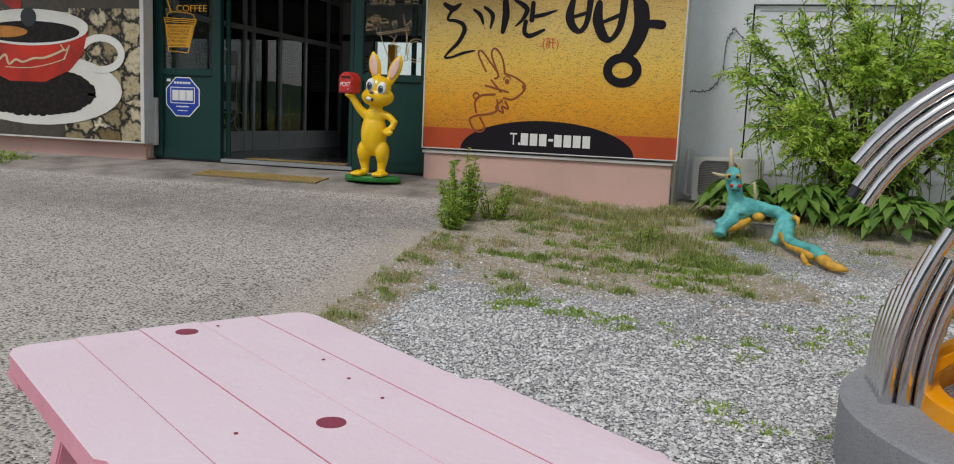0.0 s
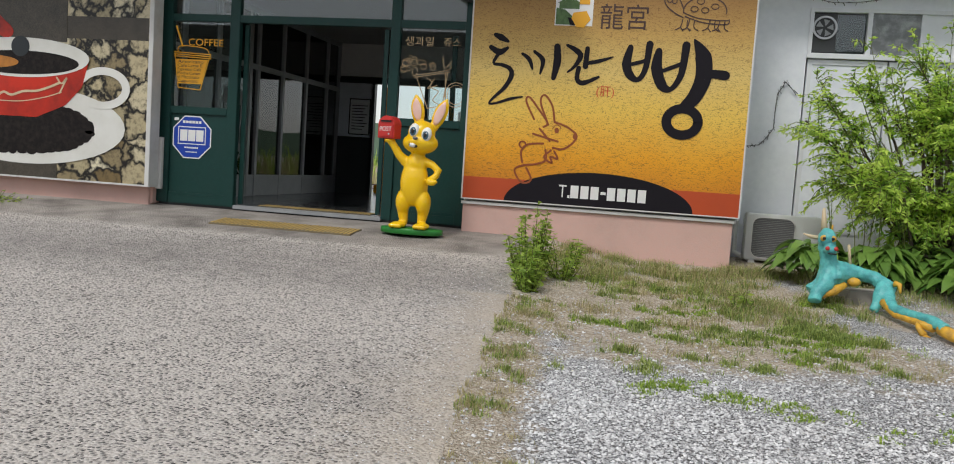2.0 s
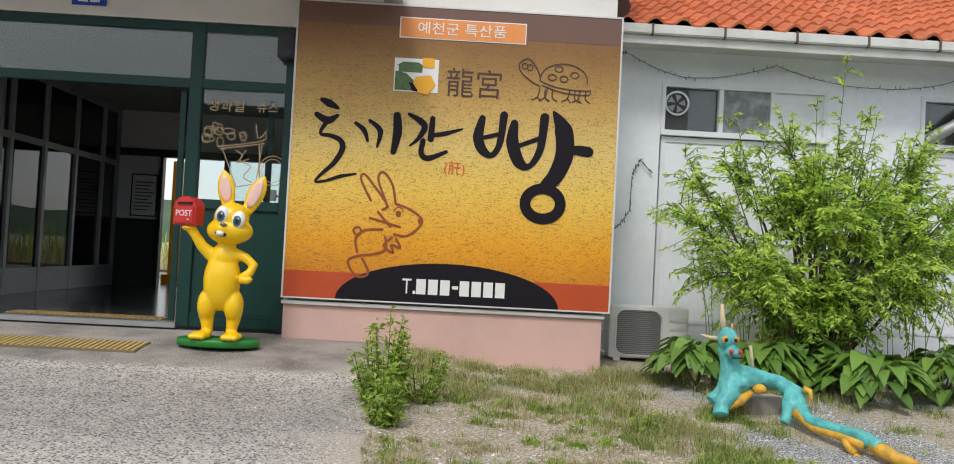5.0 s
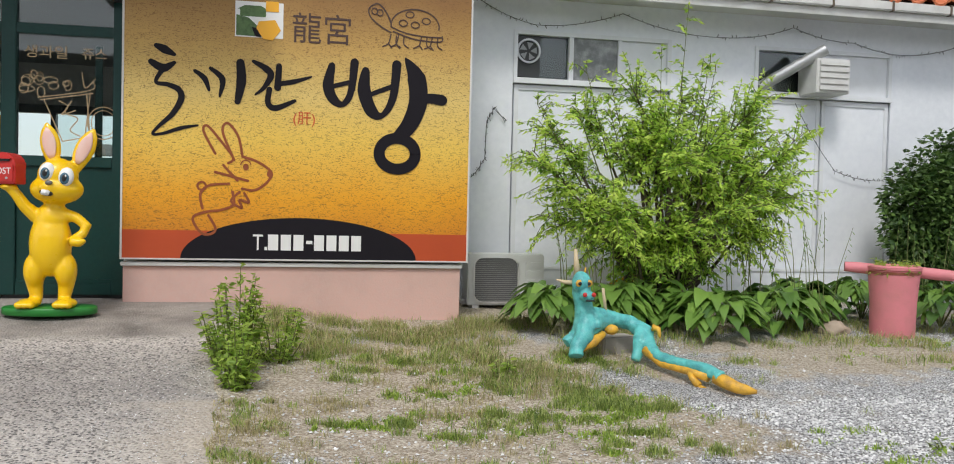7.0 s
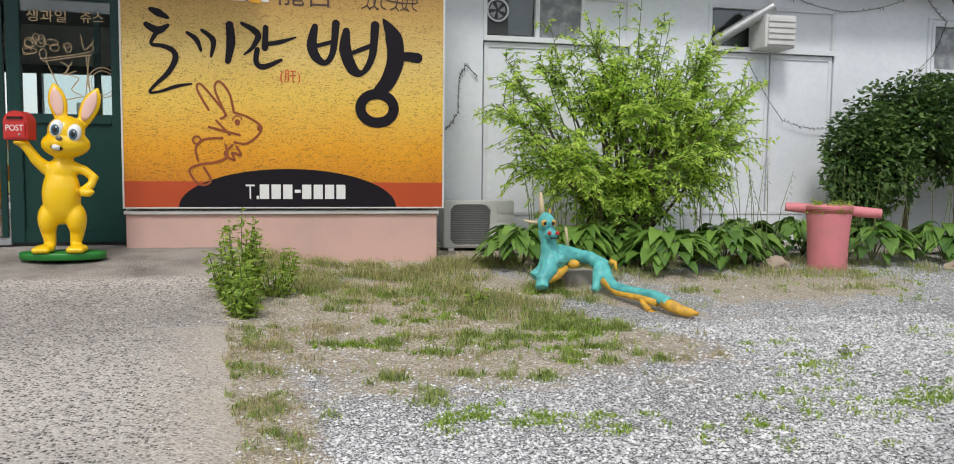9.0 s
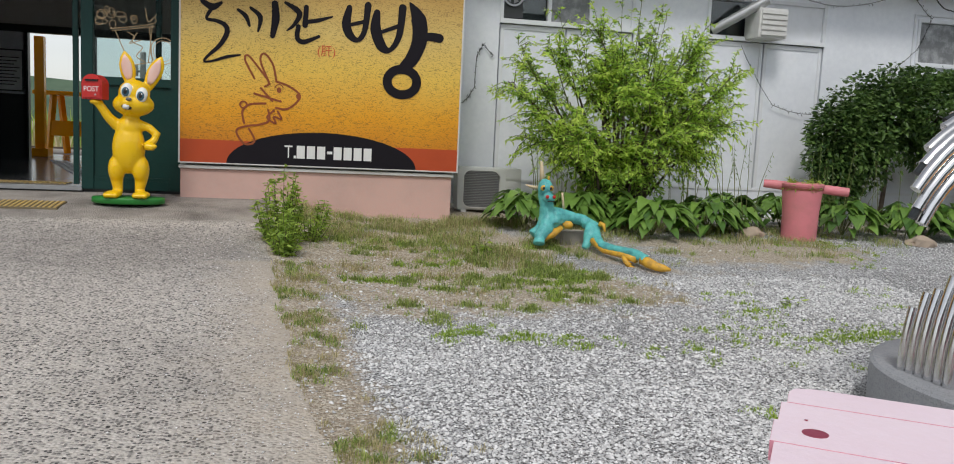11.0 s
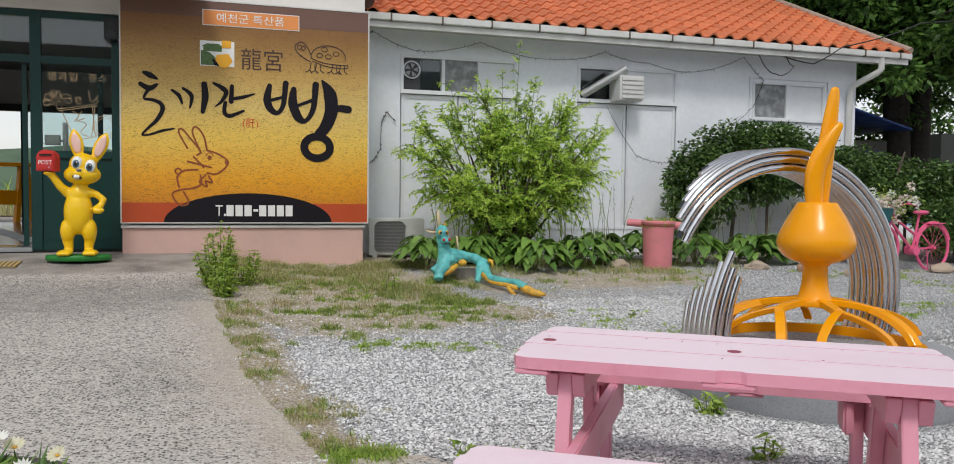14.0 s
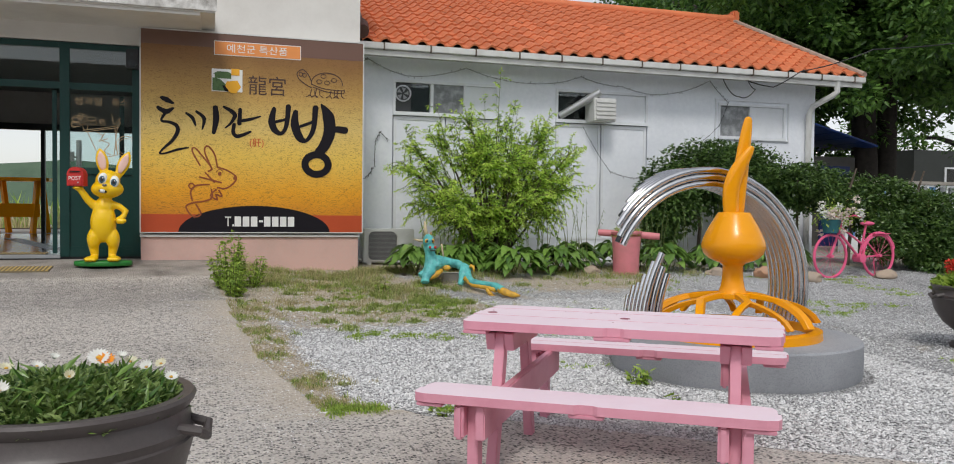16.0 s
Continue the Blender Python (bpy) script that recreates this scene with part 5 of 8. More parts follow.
for z, n, w in ((0.17, 6, 0.035), (-0.14, 7, 0.022), (-0.19, 9, 0.014)):
    for k in range(n):
        xx = (k - n / 2) * w * 1.25
        bb = rect(xx, z, xx + w, z + w * 0.9, 0.005, 0.006, A, bb)
tagged(part("print_bar", bb, M_PRINTWHITE, OCT), kind="stuff")
part("paper_scrap", rect(-0.25, 0.2, -0.19, 0.235, 0.0, 0.002, A), M_PRINTWHITE, OCT)

CUPSTK = thing("coffee_sticker", (-5.45, 10.39, 2.5), "orange takeaway cup sticker and coffee lettering on the window", "sticker")
C = wall_sheet(-5.5, 10.392, 2.5)
part("coffee_lettering", letters("COFFEE", 0.12, (-0.1, 0.27, 0.0), C, 0.001, width=0.47), M_GOLDLINE, CUPSTK)
part("cup_field", slab([(-0.23, -0.2), (0.09, -0.2), (0.17, 0.1), (-0.26, 0.1)], 0.0, 0.003, m=C), M_GOLDLINE, CUPSTK)
bb = stroke([(-0.22, -0.25), (0.08, -0.27)], 0.01, 0.0, 0.003, C)
bb = stroke([(-0.22, -0.25), (-0.28, 0.17)], 0.01, 0.0, 0.003, C, bb)
bb = stroke([(0.08, -0.27), (0.2, 0.16)], 0.01, 0.0, 0.003, C, bb)
for z in (0.12, 0.145, 0.17):
    bb = stroke([(-0.29, z + 0.015), (0.21, z - 0.005)], 0.012, 0.0, 0.003, C, bb)
bb = stroke([(-0.24, 0.19), (-0.2, 0.26), (0.12, 0.24), (0.19, 0.17)], 0.01, 0.0, 0.003, C, bb)
bb = stroke([(-0.18, 0.26), (-0.27, 0.5)], 0.022, 0.0, 0.003, C, bb)
part("cup_outline", bb, M_GOLDLINE, CUPSTK)
bb = None
for k, tx in enumerate(("Americano", "Cafe Latte E", "Espresso Cafe", "Mocha Caram", "el Macchiato", "Cappuccino")):
    l_ = letters(tx, 0.055, (-0.235, 0.052 - k * 0.047, 0.0045), C, 0.0005, width=0.35 - 0.014 * k)
    bb = l_ if bb is None else add(bb, l_)
part("menu_lettering", bb, M_DARKBROWN, CUPSTK)

DOO = thing("window_drawing", (-2.48, 10.39, 2.4), "tan marker drawing of a cart and lettering on the window", "window drawing")
D = wall_sheet(-2.48, 10.392, 2.4)
rr = random.Random(8)
bb = None
for k in range(13):
    x, z = -0.12 + rr.uniform(-0.22, 0.16), 0.2 + rr.uniform(-0.05, 0.12)
    bb = ring(x, z, rr.uniform(0.02, 0.06), rr.uniform(0.02, 0.045), 0.007, 0.0, 0.002, D, bb)
for pts in ([(-0.22, 0.12), (0.2, 0.2), (0.22, 0.28)], [(-0.2, 0.1), (0.22, 0.175)], [(-0.17, 0.1), (-0.02, -0.25)], [(0.17, 0.17), (0.2, -0.2)], [(0.2, 0.18), (0.16, -0.2)], [(-0.02, -0.25), (0.2, -0.2)],
            [(0.13, 0.35), (0.16, 0.22), (0.24, 0.3)], [(0.05, 0.1), (0.0, 0.0), (0.1, -0.05), (0.04, -0.15), (0.12, -0.2)], [(-0.05, 0.1), (0.02, 0.05), (-0.03, -0.02), (0.08, 0.02)]):
    bb = stroke(pts, 0.009, 0.0, 0.002, D, bb)
bb = ring(0.31, -0.08, 0.13, 0.14, 0.008, 0.0, 0.002, D, bb)
bb = ring(0.31, -0.08, 0.1, 0.11, 0.006, 0.0, 0.002, D, bb)
part("cart", bb, M_CHALK, DOO)
part("lettering", letters("생과일", 0.12, (-0.33, 0.47, 0.0), D, 0.001, width=0.34), M_CHALK, DOO)
part("lettering", letters("쥬스", 0.11, (0.13, 0.475, 0.0), D, 0.001, width=0.2), M_CHALK, DOO)

GD = thing("glass_drawing", (-5.88, 12.0, 1.6), "white frosted drawing of a coffee cart on the partition glass", "window drawing")
G_ = Matrix(((0, 0, 1, -5.884), (1, 0, 0, 12.05), (0, 1, 0, 1.2), (0, 0, 0, 1)))
M_FROST = material("frosted_film", (0.42, 0.43, 0.44), 0.8, scale=9, amount=0.6)
bb = slab([(-0.3, 0.98), (0.3, 0.98), (0.24, 1.2), (-0.24, 1.2)], 0.0, 0.002, m=G_)
bb = rect(-0.28, 0.3, 0.26, 0.42, 0.0, 0.002, G_, bb)
for pts in ([(-0.24, 0.98), (-0.24, 0.4)], [(0.24, 0.98), (0.22, 0.4)], [(-0.26, 0.3), (-0.16, 0.1), (0.1, 0.12), (0.26, 0.3)]):
    bb = stroke(pts, 0.022, 0.0, 0.002, G_, bb)
for cx in (-0.12, 0.32):
    bb = ring(cx, 0.12, 0.14, 0.14, 0.02, 0.0, 0.002, G_, bb)
part("cart", bb, M_FROST, GD)

SPK = thing("loudspeaker", (-2.08, 10.3, 3.45), "small black loudspeaker on the shopfront corner", "loudspeaker")
part("cabinet", box(-2.155, 10.22, 3.36, -2.0, 10.358, 3.62, 0.012), M_BLACK, SPK)
part("woofer", lathe([(0.055, 0), (0.055, 0.012), (0.045, 0.012), (0.02, 0.002)], sides=20), M_DARK, SPK, local=True).matrix_basis = pose(0.0, -0.082, -0.03, 90, 0, 0)
part("tweeter", lathe([(0.025, 0), (0.025, 0.01), (0.01, 0.012)], sides=16), M_DARK, SPK, local=True).matrix_basis = pose(0.0, -0.082, 0.1, 90, 0, 0)

NUM = thing("number_plate", (-3.96, 10.35, 3.9), "small blue house plate with plain bars", "house plate")
N_ = wall_sheet(-3.96, 10.358, 3.9)
part("plate", slab([(-0.16, -0.12), (0.16, -0.12), (0.16, 0.1), (0.0, 0.15), (-0.16, 0.1)], 0.0, 0.012, m=N_), M_BLUE, NUM)
bb = rect(-0.1, -0.09, -0.01, 0.02, 0.012, 0.014, N_)
bb = rect(0.01, -0.09, 0.1, 0.02, 0.012, 0.014, N_, bb)
bb = rect(-0.08, 0.06, 0.08, 0.09, 0.012, 0.014, N_, bb)
part("bars", bb, M_PRINTWHITE, NUM)

# tactile paving strips
def tactile(x0, x1, y0, y1, z, bars, tilt):
    tp = thing("tactile_strip", ((x0 + x1) / 2, (y0 + y1) / 2, z), "faded yellow ribbed tactile paving strip", "tactile paving", group="tactile strips")
    tp.matrix_basis = pose((x0 + x1) / 2, (y0 + y1) / 2, z, tilt, 0, 0)
    w, d = (x1 - x0) / 2, (y1 - y0) / 2
    part("base", box(-w, -d, -0.02, w, d, 0.004), M_TACT, tp, local=True)
    for k in range(bars):
        x = -w + (k + 0.25) * 2 * w / bars
        part("rib", box(x, -d + 0.02, 0.004, x + w / bars, d - 0.02, 0.011), M_TACT2, tp, local=True)
    return tp


M_TACT = material("worn_tactile_base", (0.2, 0.16, 0.09), 0.8, dark=(0.15, 0.13, 0.1), scale=5, amount=0.8)
M_TACT2 = material("worn_yellow_ribs", (0.55, 0.38, 0.12), 0.7, dark=(0.38, 0.3, 0.16), scale=5, amount=0.8)
tactile(-4.6, -2.95, 9.3, 9.66, concrete_z(-3.8, 9.48) + 0.004, 34, 5.6)
tactile(-4.7, -3.2, 10.62, 10.9, 0.843, 30, 0)
TP = thing("tactile_strip", (-3.6, 13, 0.85), "pale tactile guide strip on the hall floor", "tactile paving", group="tactile strips")
for k in range(26):
    for j in range(3):
        part("stud", box(-3.3 - k * 0.06 + j * 0.09, 11.6 + k * 0.17, 0.843, -3.3 - k * 0.06 + j * 0.09 + 0.06, 11.6 + k * 0.17 + 0.11, 0.849), M_EYEWHITE, TP)

# ---------------------------------------------------------------- rabbit statue with letter box
M_NOSEGREY = material("grey_nose_paint", (0.16, 0.15, 0.14), 0.35, scale=6, amount=0.2)


def rabbit_statue():
    X, Y, Z = -2.37, 9.62, 0.75
    def at(cx, cz, dy=0.0):
        return (X + cx, Y + dy, Z + cz)
    b = ball(at(0.0, 0.55), (0.155, 0.14, 0.26))
    ball(at(0.01, 0.74, 0.0), (0.118, 0.11, 0.14), b)
    tube([at(0.02, 0.8), at(0.04, 0.9, -0.01)], 0.07, 14, b)
    ball(at(0.055, 1.08, -0.02), (0.148, 0.14, 0.14), b)
    ball(at(0.05, 0.975, -0.03), (0.195, 0.15, 0.118), b)
    ball(at(0.02, 0.985, -0.12), (0.085, 0.075, 0.06), b)
    def flat_ear(p0, p1, widths, y, thick):
        """An upright ear, broad to the front and thin from the side."""
        e = bmesh.new()
        n = len(widths)
        tube([(p0[0] + (p1[0] - p0[0]) * i / (n - 1), 0, p0[1] + (p1[1] - p0[1]) * i / (n - 1)) for i in range(n)], widths, 14, e)
        bmesh.ops.transform(e, matrix=Matrix.Translation(at(0, 0, y)) @ Matrix.Diagonal((1, thick, 1, 1)), verts=e.verts)
        return e
    for p0, p1 in (((0.012, 1.16), (-0.045, 1.495)), ((0.165, 1.13), (0.305, 1.46))):
        b = add(b, flat_ear(p0, p1, [0.04, 0.058, 0.072, 0.078, 0.072, 0.052, 0.012], 0.025, 0.45))
    tube([at(-0.1, 0.76), at(-0.18, 0.84, -0.03), at(-0.235, 0.93, -0.05), at(-0.28, 0.985, -0.06)], [0.06, 0.048, 0.042, 0.04], 12, b)
    ball(at(-0.285, 0.985, -0.06), (0.065, 0.06, 0.028), b)
    tube([at(0.09, 0.78), at(0.19, 0.755, -0.01), at(0.265, 0.69, -0.02), at(0.24, 0.63, -0.04), at(0.17, 0.575, -0.09)], [0.055, 0.042, 0.042, 0.038, 0.035], 12, b)
    tube([at(0.17, 0.575, -0.09), at(0.24, 0.565, -0.11), at(0.28, 0.585, -0.11)], [0.04, 0.035, 0.018], 10, b)
    for s in (-1, 1):
        x = 0.118 * s - 0.0
        ball(at(x * 0.95, 0.34), (0.082, 0.1, 0.14), b)
        tube([at(x, 0.3), at(x * 0.95, 0.22, 0.01), at(x * 0.85, 0.13, 0.01), at(x * 0.9, 0.09, -0.02)], [0.075, 0.06, 0.047, 0.05], 12, b)
        ball(at(x * 1.12, 0.092, -0.08), (0.085, 0.13, 0.038), b)
        for k in (-1, 0, 1):
            ball(at(x * 1.12 + k * 0.045, 0.088, -0.17), (0.03, 0.045, 0.028), b)
    ball(at(-0.01, 0.42, 0.15), 0.055, b)
    skin = paint(fuse(b, 0.011, 5), 0)
    for f in skin.faces:
        f.smooth = True
    def put(p, idx):
        for f in p.faces:
            f.material_index, f.smooth = idx, True
        add(skin, p)
    tilt = Matrix.Rotation(radians(10), 4, "Y")
    for ex, ez in ((0.008, 1.105), (0.145, 1.07)):
        put(ball(at(ex, ez, -0.142), (0.056, 0.032, 0.074), m=tilt), 1)
        put(ball(at(ex - 0.005, ez - 0.01, -0.164), (0.035, 0.014, 0.048), m=tilt), 2)
        put(ball(at(ex - 0.006, ez - 0.01, -0.174), (0.019, 0.008, 0.028), m=tilt), 3)
        put(ball(at(ex + 0.006, ez + 0.008, -0.18), (0.006, 0.004, 0.008)), 1)
    put(ball(at(0.034, 1.022, -0.185), (0.028, 0.018, 0.018)), 7)
    put(ball(at(0.012, 0.945, -0.168), (0.05, 0.025, 0.024), m=tilt), 3)
    put(box(-0.03, -0.012, -0.021, 0.03, 0.012, 0.021, 0.006, m=Matrix.Translation(at(0.01, 0.947, -0.188)) @ tilt), 1)
    for p0, p1 in (((0.004, 1.21), (-0.038, 1.455)), ((0.187, 1.18), (0.29, 1.425))):
        put(flat_ear(p0, p1, [0.015, 0.036, 0.046, 0.05, 0.046, 0.03, 0.006], -0.006, 0.2), 5)
    put(lathe([(0.33, 0.0), (0.345, 0.008), (0.345, 0.052), (0.335, 0.062), (0.0, 0.062)], sides=40), 6)
    base = [v for f in skin.faces if f.material_index == 6 for v in f.verts]
    bmesh.ops.transform(skin, matrix=Matrix.Translation(at(0, 0)) @ Matrix.Diagonal((1, 0.56, 1, 1)), verts=list(set(base)))
    st = solid("rabbit_statue", skin, [M_YELLOW, M_EYEWHITE, M_EYEBLUE, M_BLACK, M_DARK, M_EARPINK, M_GRASSGREEN, M_NOSEGREY],
               "glossy yellow cartoon rabbit statue on a green oval base", "statue")
    return st


rabbit_statue()
LB = thing("letter_box", (-2.665, 9.57, 1.755), "small red metal letter box lettered POST held up by the statue", "letter box", turn=-12)
bb = box(-0.1, -0.075, 0.0, 0.1, 0.075, 0.14, 0.005)
bb = add(bb, tube([(0.0, -0.075, 0.14), (0.0, 0.075, 0.14)], 0.1, 24))
part("body", bb, M_RED, LB, local=True, smooth=True)
part("door", box(-0.085, -0.084, 0.015, 0.085, -0.074, 0.15, 0.004), M_RED, LB, local=True)
part("slot", box(-0.058, -0.088, 0.172, 0.058, -0.075, 0.19), M_BLACK, LB, local=True)
part("hood", box(-0.07, -0.097, 0.19, 0.07, -0.073, 0.197), M_RED, LB, local=True)
part("lettering", letters("POST", 0.07, (-0.072, 0.075, 0.0845), FACE, 0.002, width=0.144), M_PRINTWHITE, LB, local=True)
part("lock", lathe([(0.009, 0), (0.009, 0.006), (0.004, 0.006)], sides=12), M_ALU, LB, local=True).matrix_basis = pose(0.04, -0.084, 0.045, 90, 0, 0)

# ---------------------------------------------------------------- wall fittings of the wing
M_FANGREY = material("shaded_fan_grey", (0.14, 0.14, 0.145), 0.6, scale=6, amount=0.4)
M_BARGREY = material("grey_grille_wire", (0.3, 0.3, 0.3), 0.5, scale=8, amount=0.4)
AC = thing("air_conditioner", (1.5, 11.2, 0.63), "off-white outdoor air conditioner unit with round grille", "air conditioner")
part("casing", box(1.21, 10.98, 0.66, 2.02, 11.3, 1.19, 0.012), M_ACBODY, AC)
def rounded(cx, cz, w, r):
    return [(cx + sx * (w - r) + r * math.cos(a), cz + sz * (w - r) + r * math.sin(a)) for sx, sz, a0 in ((1, 1, 0), (-1, 1, 90), (-1, -1, 180), (1, -1, 270)) for a in (radians(a0 + q) for q in (0, 22.5, 45, 67.5, 90))]


part("fan_opening", slab(rounded(0, 0, 0.225, 0.09), 0.0, 0.012, m=wall_sheet(1.505, 10.981, 0.925)), M_FANGREY, AC, "grey fan opening")
for k in range(22):
    z = 0.712 + k * 0.0203
    w = 0.225 - max(0.0, abs(z - 0.925) - 0.14) ** 2 * 10
    part("bar", box(1.505 - w, 10.95, z, 1.505 + w, 10.956, z + 0.0055), M_BARGREY, AC)
outer = rounded(0, 0, 0.232, 0.095)
part("grille_rim", stroke(outer + outer[:2], 0.012, 0.03, 0.042, wall_sheet(1.505, 10.99, 0.925), steps=2), M_GUTTER, AC)
bb = None
for k in range(4):
    bb = box(1.82, 10.972, 0.78 + k * 0.09, 1.98, 10.984, 0.84 + k * 0.09, 0.003, bm=bb)
part("side_louvre", bb, M_ACBODY, AC)
for x in (1.26, 1.9):
    part("foot", box(x, 10.98, 0.6, x + 0.07, 11.3, 0.66), M_GUTTER, AC)
part("pipe", tube([(1.13, 11.4, 1.25), (1.12, 11.3, 0.95), (1.12, 11.2, 0.72), (1.2, 11.1, 0.68)], 0.028, 8), M_GUTTER, AC, smooth=True)

M_GREYBOARD = material("dark_grey_board", (0.055, 0.058, 0.06), 0.6, scale=6, amount=0.5)
FANU = thing("window_fan", (1.98, 11.53, 3.35), "grey ventilator fan set in the window", "fan")
part("plate", box(1.81, 11.53, 3.12, 2.07, 11.545, 3.57), M_GREYBOARD, FANU, "dark grey mounting board")
part("rim", ring(0, 0, 0.125, 0.125, 0.022, 0.0, 0.03, wall_sheet(1.935, 11.53, 3.4)), M_ALU, FANU)
for k in range(5):
    a = radians(72 * k)
    bl = slab([(0.02 * math.cos(a), 0.02 * math.sin(a)), (0.1 * math.cos(a - 0.25), 0.1 * math.sin(a - 0.25)), (0.1 * math.cos(a + 0.5), 0.1 * math.sin(a + 0.5))], 0.004, 0.01, m=wall_sheet(1.935, 11.526, 3.4))
    part("blade", bl, M_DIMALU, FANU)
VENT = thing("vent_hood", (5.6, 11.35, 3.2), "white metal vent box with louvres and a flexible duct", "vent")
part("box", box(5.2, 11.12, 3.06, 5.62, 11.5, 3.45, 0.008), M_GUTTER, VENT)
for k in range(5):
    part("slat", box(5.23, 11.095, 3.09 + k * 0.07, 5.59, 11.118, 3.14 + k * 0.07, 0.003), M_GUTTER, VENT)
dp = [(4.72 + 0.05 * k, 11.5 - 0.03 * k, 3.15 + 0.034 * k) for k in range(13)]
part("duct", tube(dp, [0.062 + 0.006 * (k % 2) for k in range(13)], 12), M_ALU, VENT, "crinkled silver flexible duct", smooth=True)


def festoon(name, pts, sag, label, r=0.0032, bulbs=True, category="light string"):
    """A dark light string slung from hook to hook."""
    th = thing(name, pts[0], label, category, group="light strings")
    path = []
    for p, q in zip(pts, pts[1:]):
        for k in range(10):
            t = k / 10
            v = Vector(p).lerp(Vector(q), t)
            v.z -= sag * 4 * t * (1 - t) * (Vector(q) - Vector(p)).length
            path.append(v)
    path.append(Vector(pts[-1]))
    part("wire", tube(path, r, 5), M_BLACK, th)
    if bulbs:
        bb = bmesh.new()
        rg = random.Random(len(pts))
        for k, v in enumerate(path[1:-1]):
            tube([v, v + Vector((rg.uniform(-0.02, 0.02), -0.012, rg.uniform(-0.04, 0.035)))], 0.0038, 4, bb)
            w = (v + path[k]) / 2
            tube([w, w + Vector((rg.uniform(-0.02, 0.02), -0.012, rg.uniform(-0.04, 0.035)))], 0.0038, 4, bb)
        tagged(part("bulb", bb, M_DARK, th), kind="stuff")


festoon("light_string", [(1.08, 11.47, 3.83), (1.35, 11.47, 3.92), (2.0, 11.47, 3.68), (3.0, 11.47, 3.87), (4.2, 11.46, 3.68), (5.1, 11.46, 3.85), (5.9, 11.46, 3.72), (6.7, 11.46, 3.62), (7.7, 11.46, 3.93), (8.1, 11.46, 3.55), (7.9, 11.46, 3.1),
                          (7.0, 11.46, 2.45), (6.3, 11.46, 2.1), (5.7, 11.46, 2.2), (5.15, 11.46, 2.98)], 0.05, "dark string of unlit fairy lights on the white wall")
festoon("light_string", [(1.08, 11.47, 1.98), (1.32, 11.47, 2.0), (1.46, 11.47, 2.2), (1.47, 11.47, 2.6), (1.55, 11.47, 2.75), (1.7, 11.47, 2.62)], 0.05, "dark string of unlit fairy lights on the white wall")
festoon("cable", [(8.2, 11.1, 3.92), (8.7, 10.95, 3.8), (9.2, 10.85, 4.1), (10.6, 10.6, 4.55), (16.0, 9.5, 5.6)], 0.03, "slack black cable from the eaves across the yard", 0.011, False, "cable")
festoon("cable", [(7.7, 11.1, 3.97), (8.0, 11.0, 3.6), (8.35, 11.0, 3.75), (8.15, 11.0, 3.98)], 0.2, "loop of slack black cable under the eaves", 0.009, False, "cable")

# ---------------------------------------------------------------- pink picnic table with its benches
TC, TURN_T = (0.905, 1.868), -34.6
TZ = top_z(*TC)


def plank_outline(u0, u1, v0, v1, near):
    """A board with cut corners; an outer board also has a shallow notch at mid length."""
    if near == 0:
        return [(u0, v0), (u1, v0), (u1, v1), (u0, v1)]
    o, i = (v0, v1) if near < 0 else (v1, v0)
    s = 1 if near < 0 else -1
    m_ = (u0 + u1) / 2
    return [(u0, i), (u0, o + s * 0.05), (u0 + 0.015, o + s * 0.015), (u0 + 0.06, o), (m_ - 0.05, o), (m_ - 0.03, o + s * 0.014), (m_ + 0.03, o + s * 0.014), (m_ + 0.05, o),
            (u1 - 0.06, o), (u1 - 0.015, o + s * 0.015), (u1, o + s * 0.05), (u1, i)]


def shade_sides(ob):
    """Top faces take the pale pink; all others a deeper pink with their shade put in."""
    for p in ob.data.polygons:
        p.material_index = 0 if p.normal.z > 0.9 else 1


TABLE = thing("picnic_table", (*TC, TZ), "pale pink painted wooden picnic table with two joined benches", "picnic table", turn=TURN_T)
H, HB = 1.0 - TZ, 0.733 - TZ
M_HOLE = material("dark_pink_hole", (0.3, 0.05, 0.09), 0.7, scale=8, amount=0.4)
for k in range(5):
    v0 = -0.361 + k * 0.1444
    near = -1 if k == 0 else (1 if k == 4 else 0)
    e = 0.0 if k in (1, 3) else (-0.012 if near else 0.008)
    shade_sides(part("board", slab(plank_outline(-0.755 - e, 0.775 + e, v0 + 0.0008, v0 + 0.1436, near), H - 0.042 - 0.001 * (k % 2), H - 0.001 * (k % 2), bevel=0.0006), [M_PINKWOOD, M_PINKSIDE], TABLE, local=True))
for u, v in ((-0.68, 0.014), (0.02, 0.012)):
    part("hole", lathe([(0.026, 0), (0.026, 0.0015), (0.0, 0.0015)], (u, v, H), 20), M_HOLE, TABLE, "dark pink parasol hole", local=True)
rr = random.Random(6)
for k in range(7):
    part("knot", lathe([(0.004, 0), (0.004, 0.001), (0.0, 0.001)], (rr.uniform(-0.7, 0.7), rr.uniform(-0.3, 0.3), H), 8), M_HOLE, TABLE, "dark nail hole", local=True)
for u, w in ((-0.67, 0.06), (0.0, 0.085), (0.7, 0.06)):
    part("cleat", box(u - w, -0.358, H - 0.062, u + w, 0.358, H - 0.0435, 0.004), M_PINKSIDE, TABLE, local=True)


VB = {-1: 0.69, 1: 0.82}


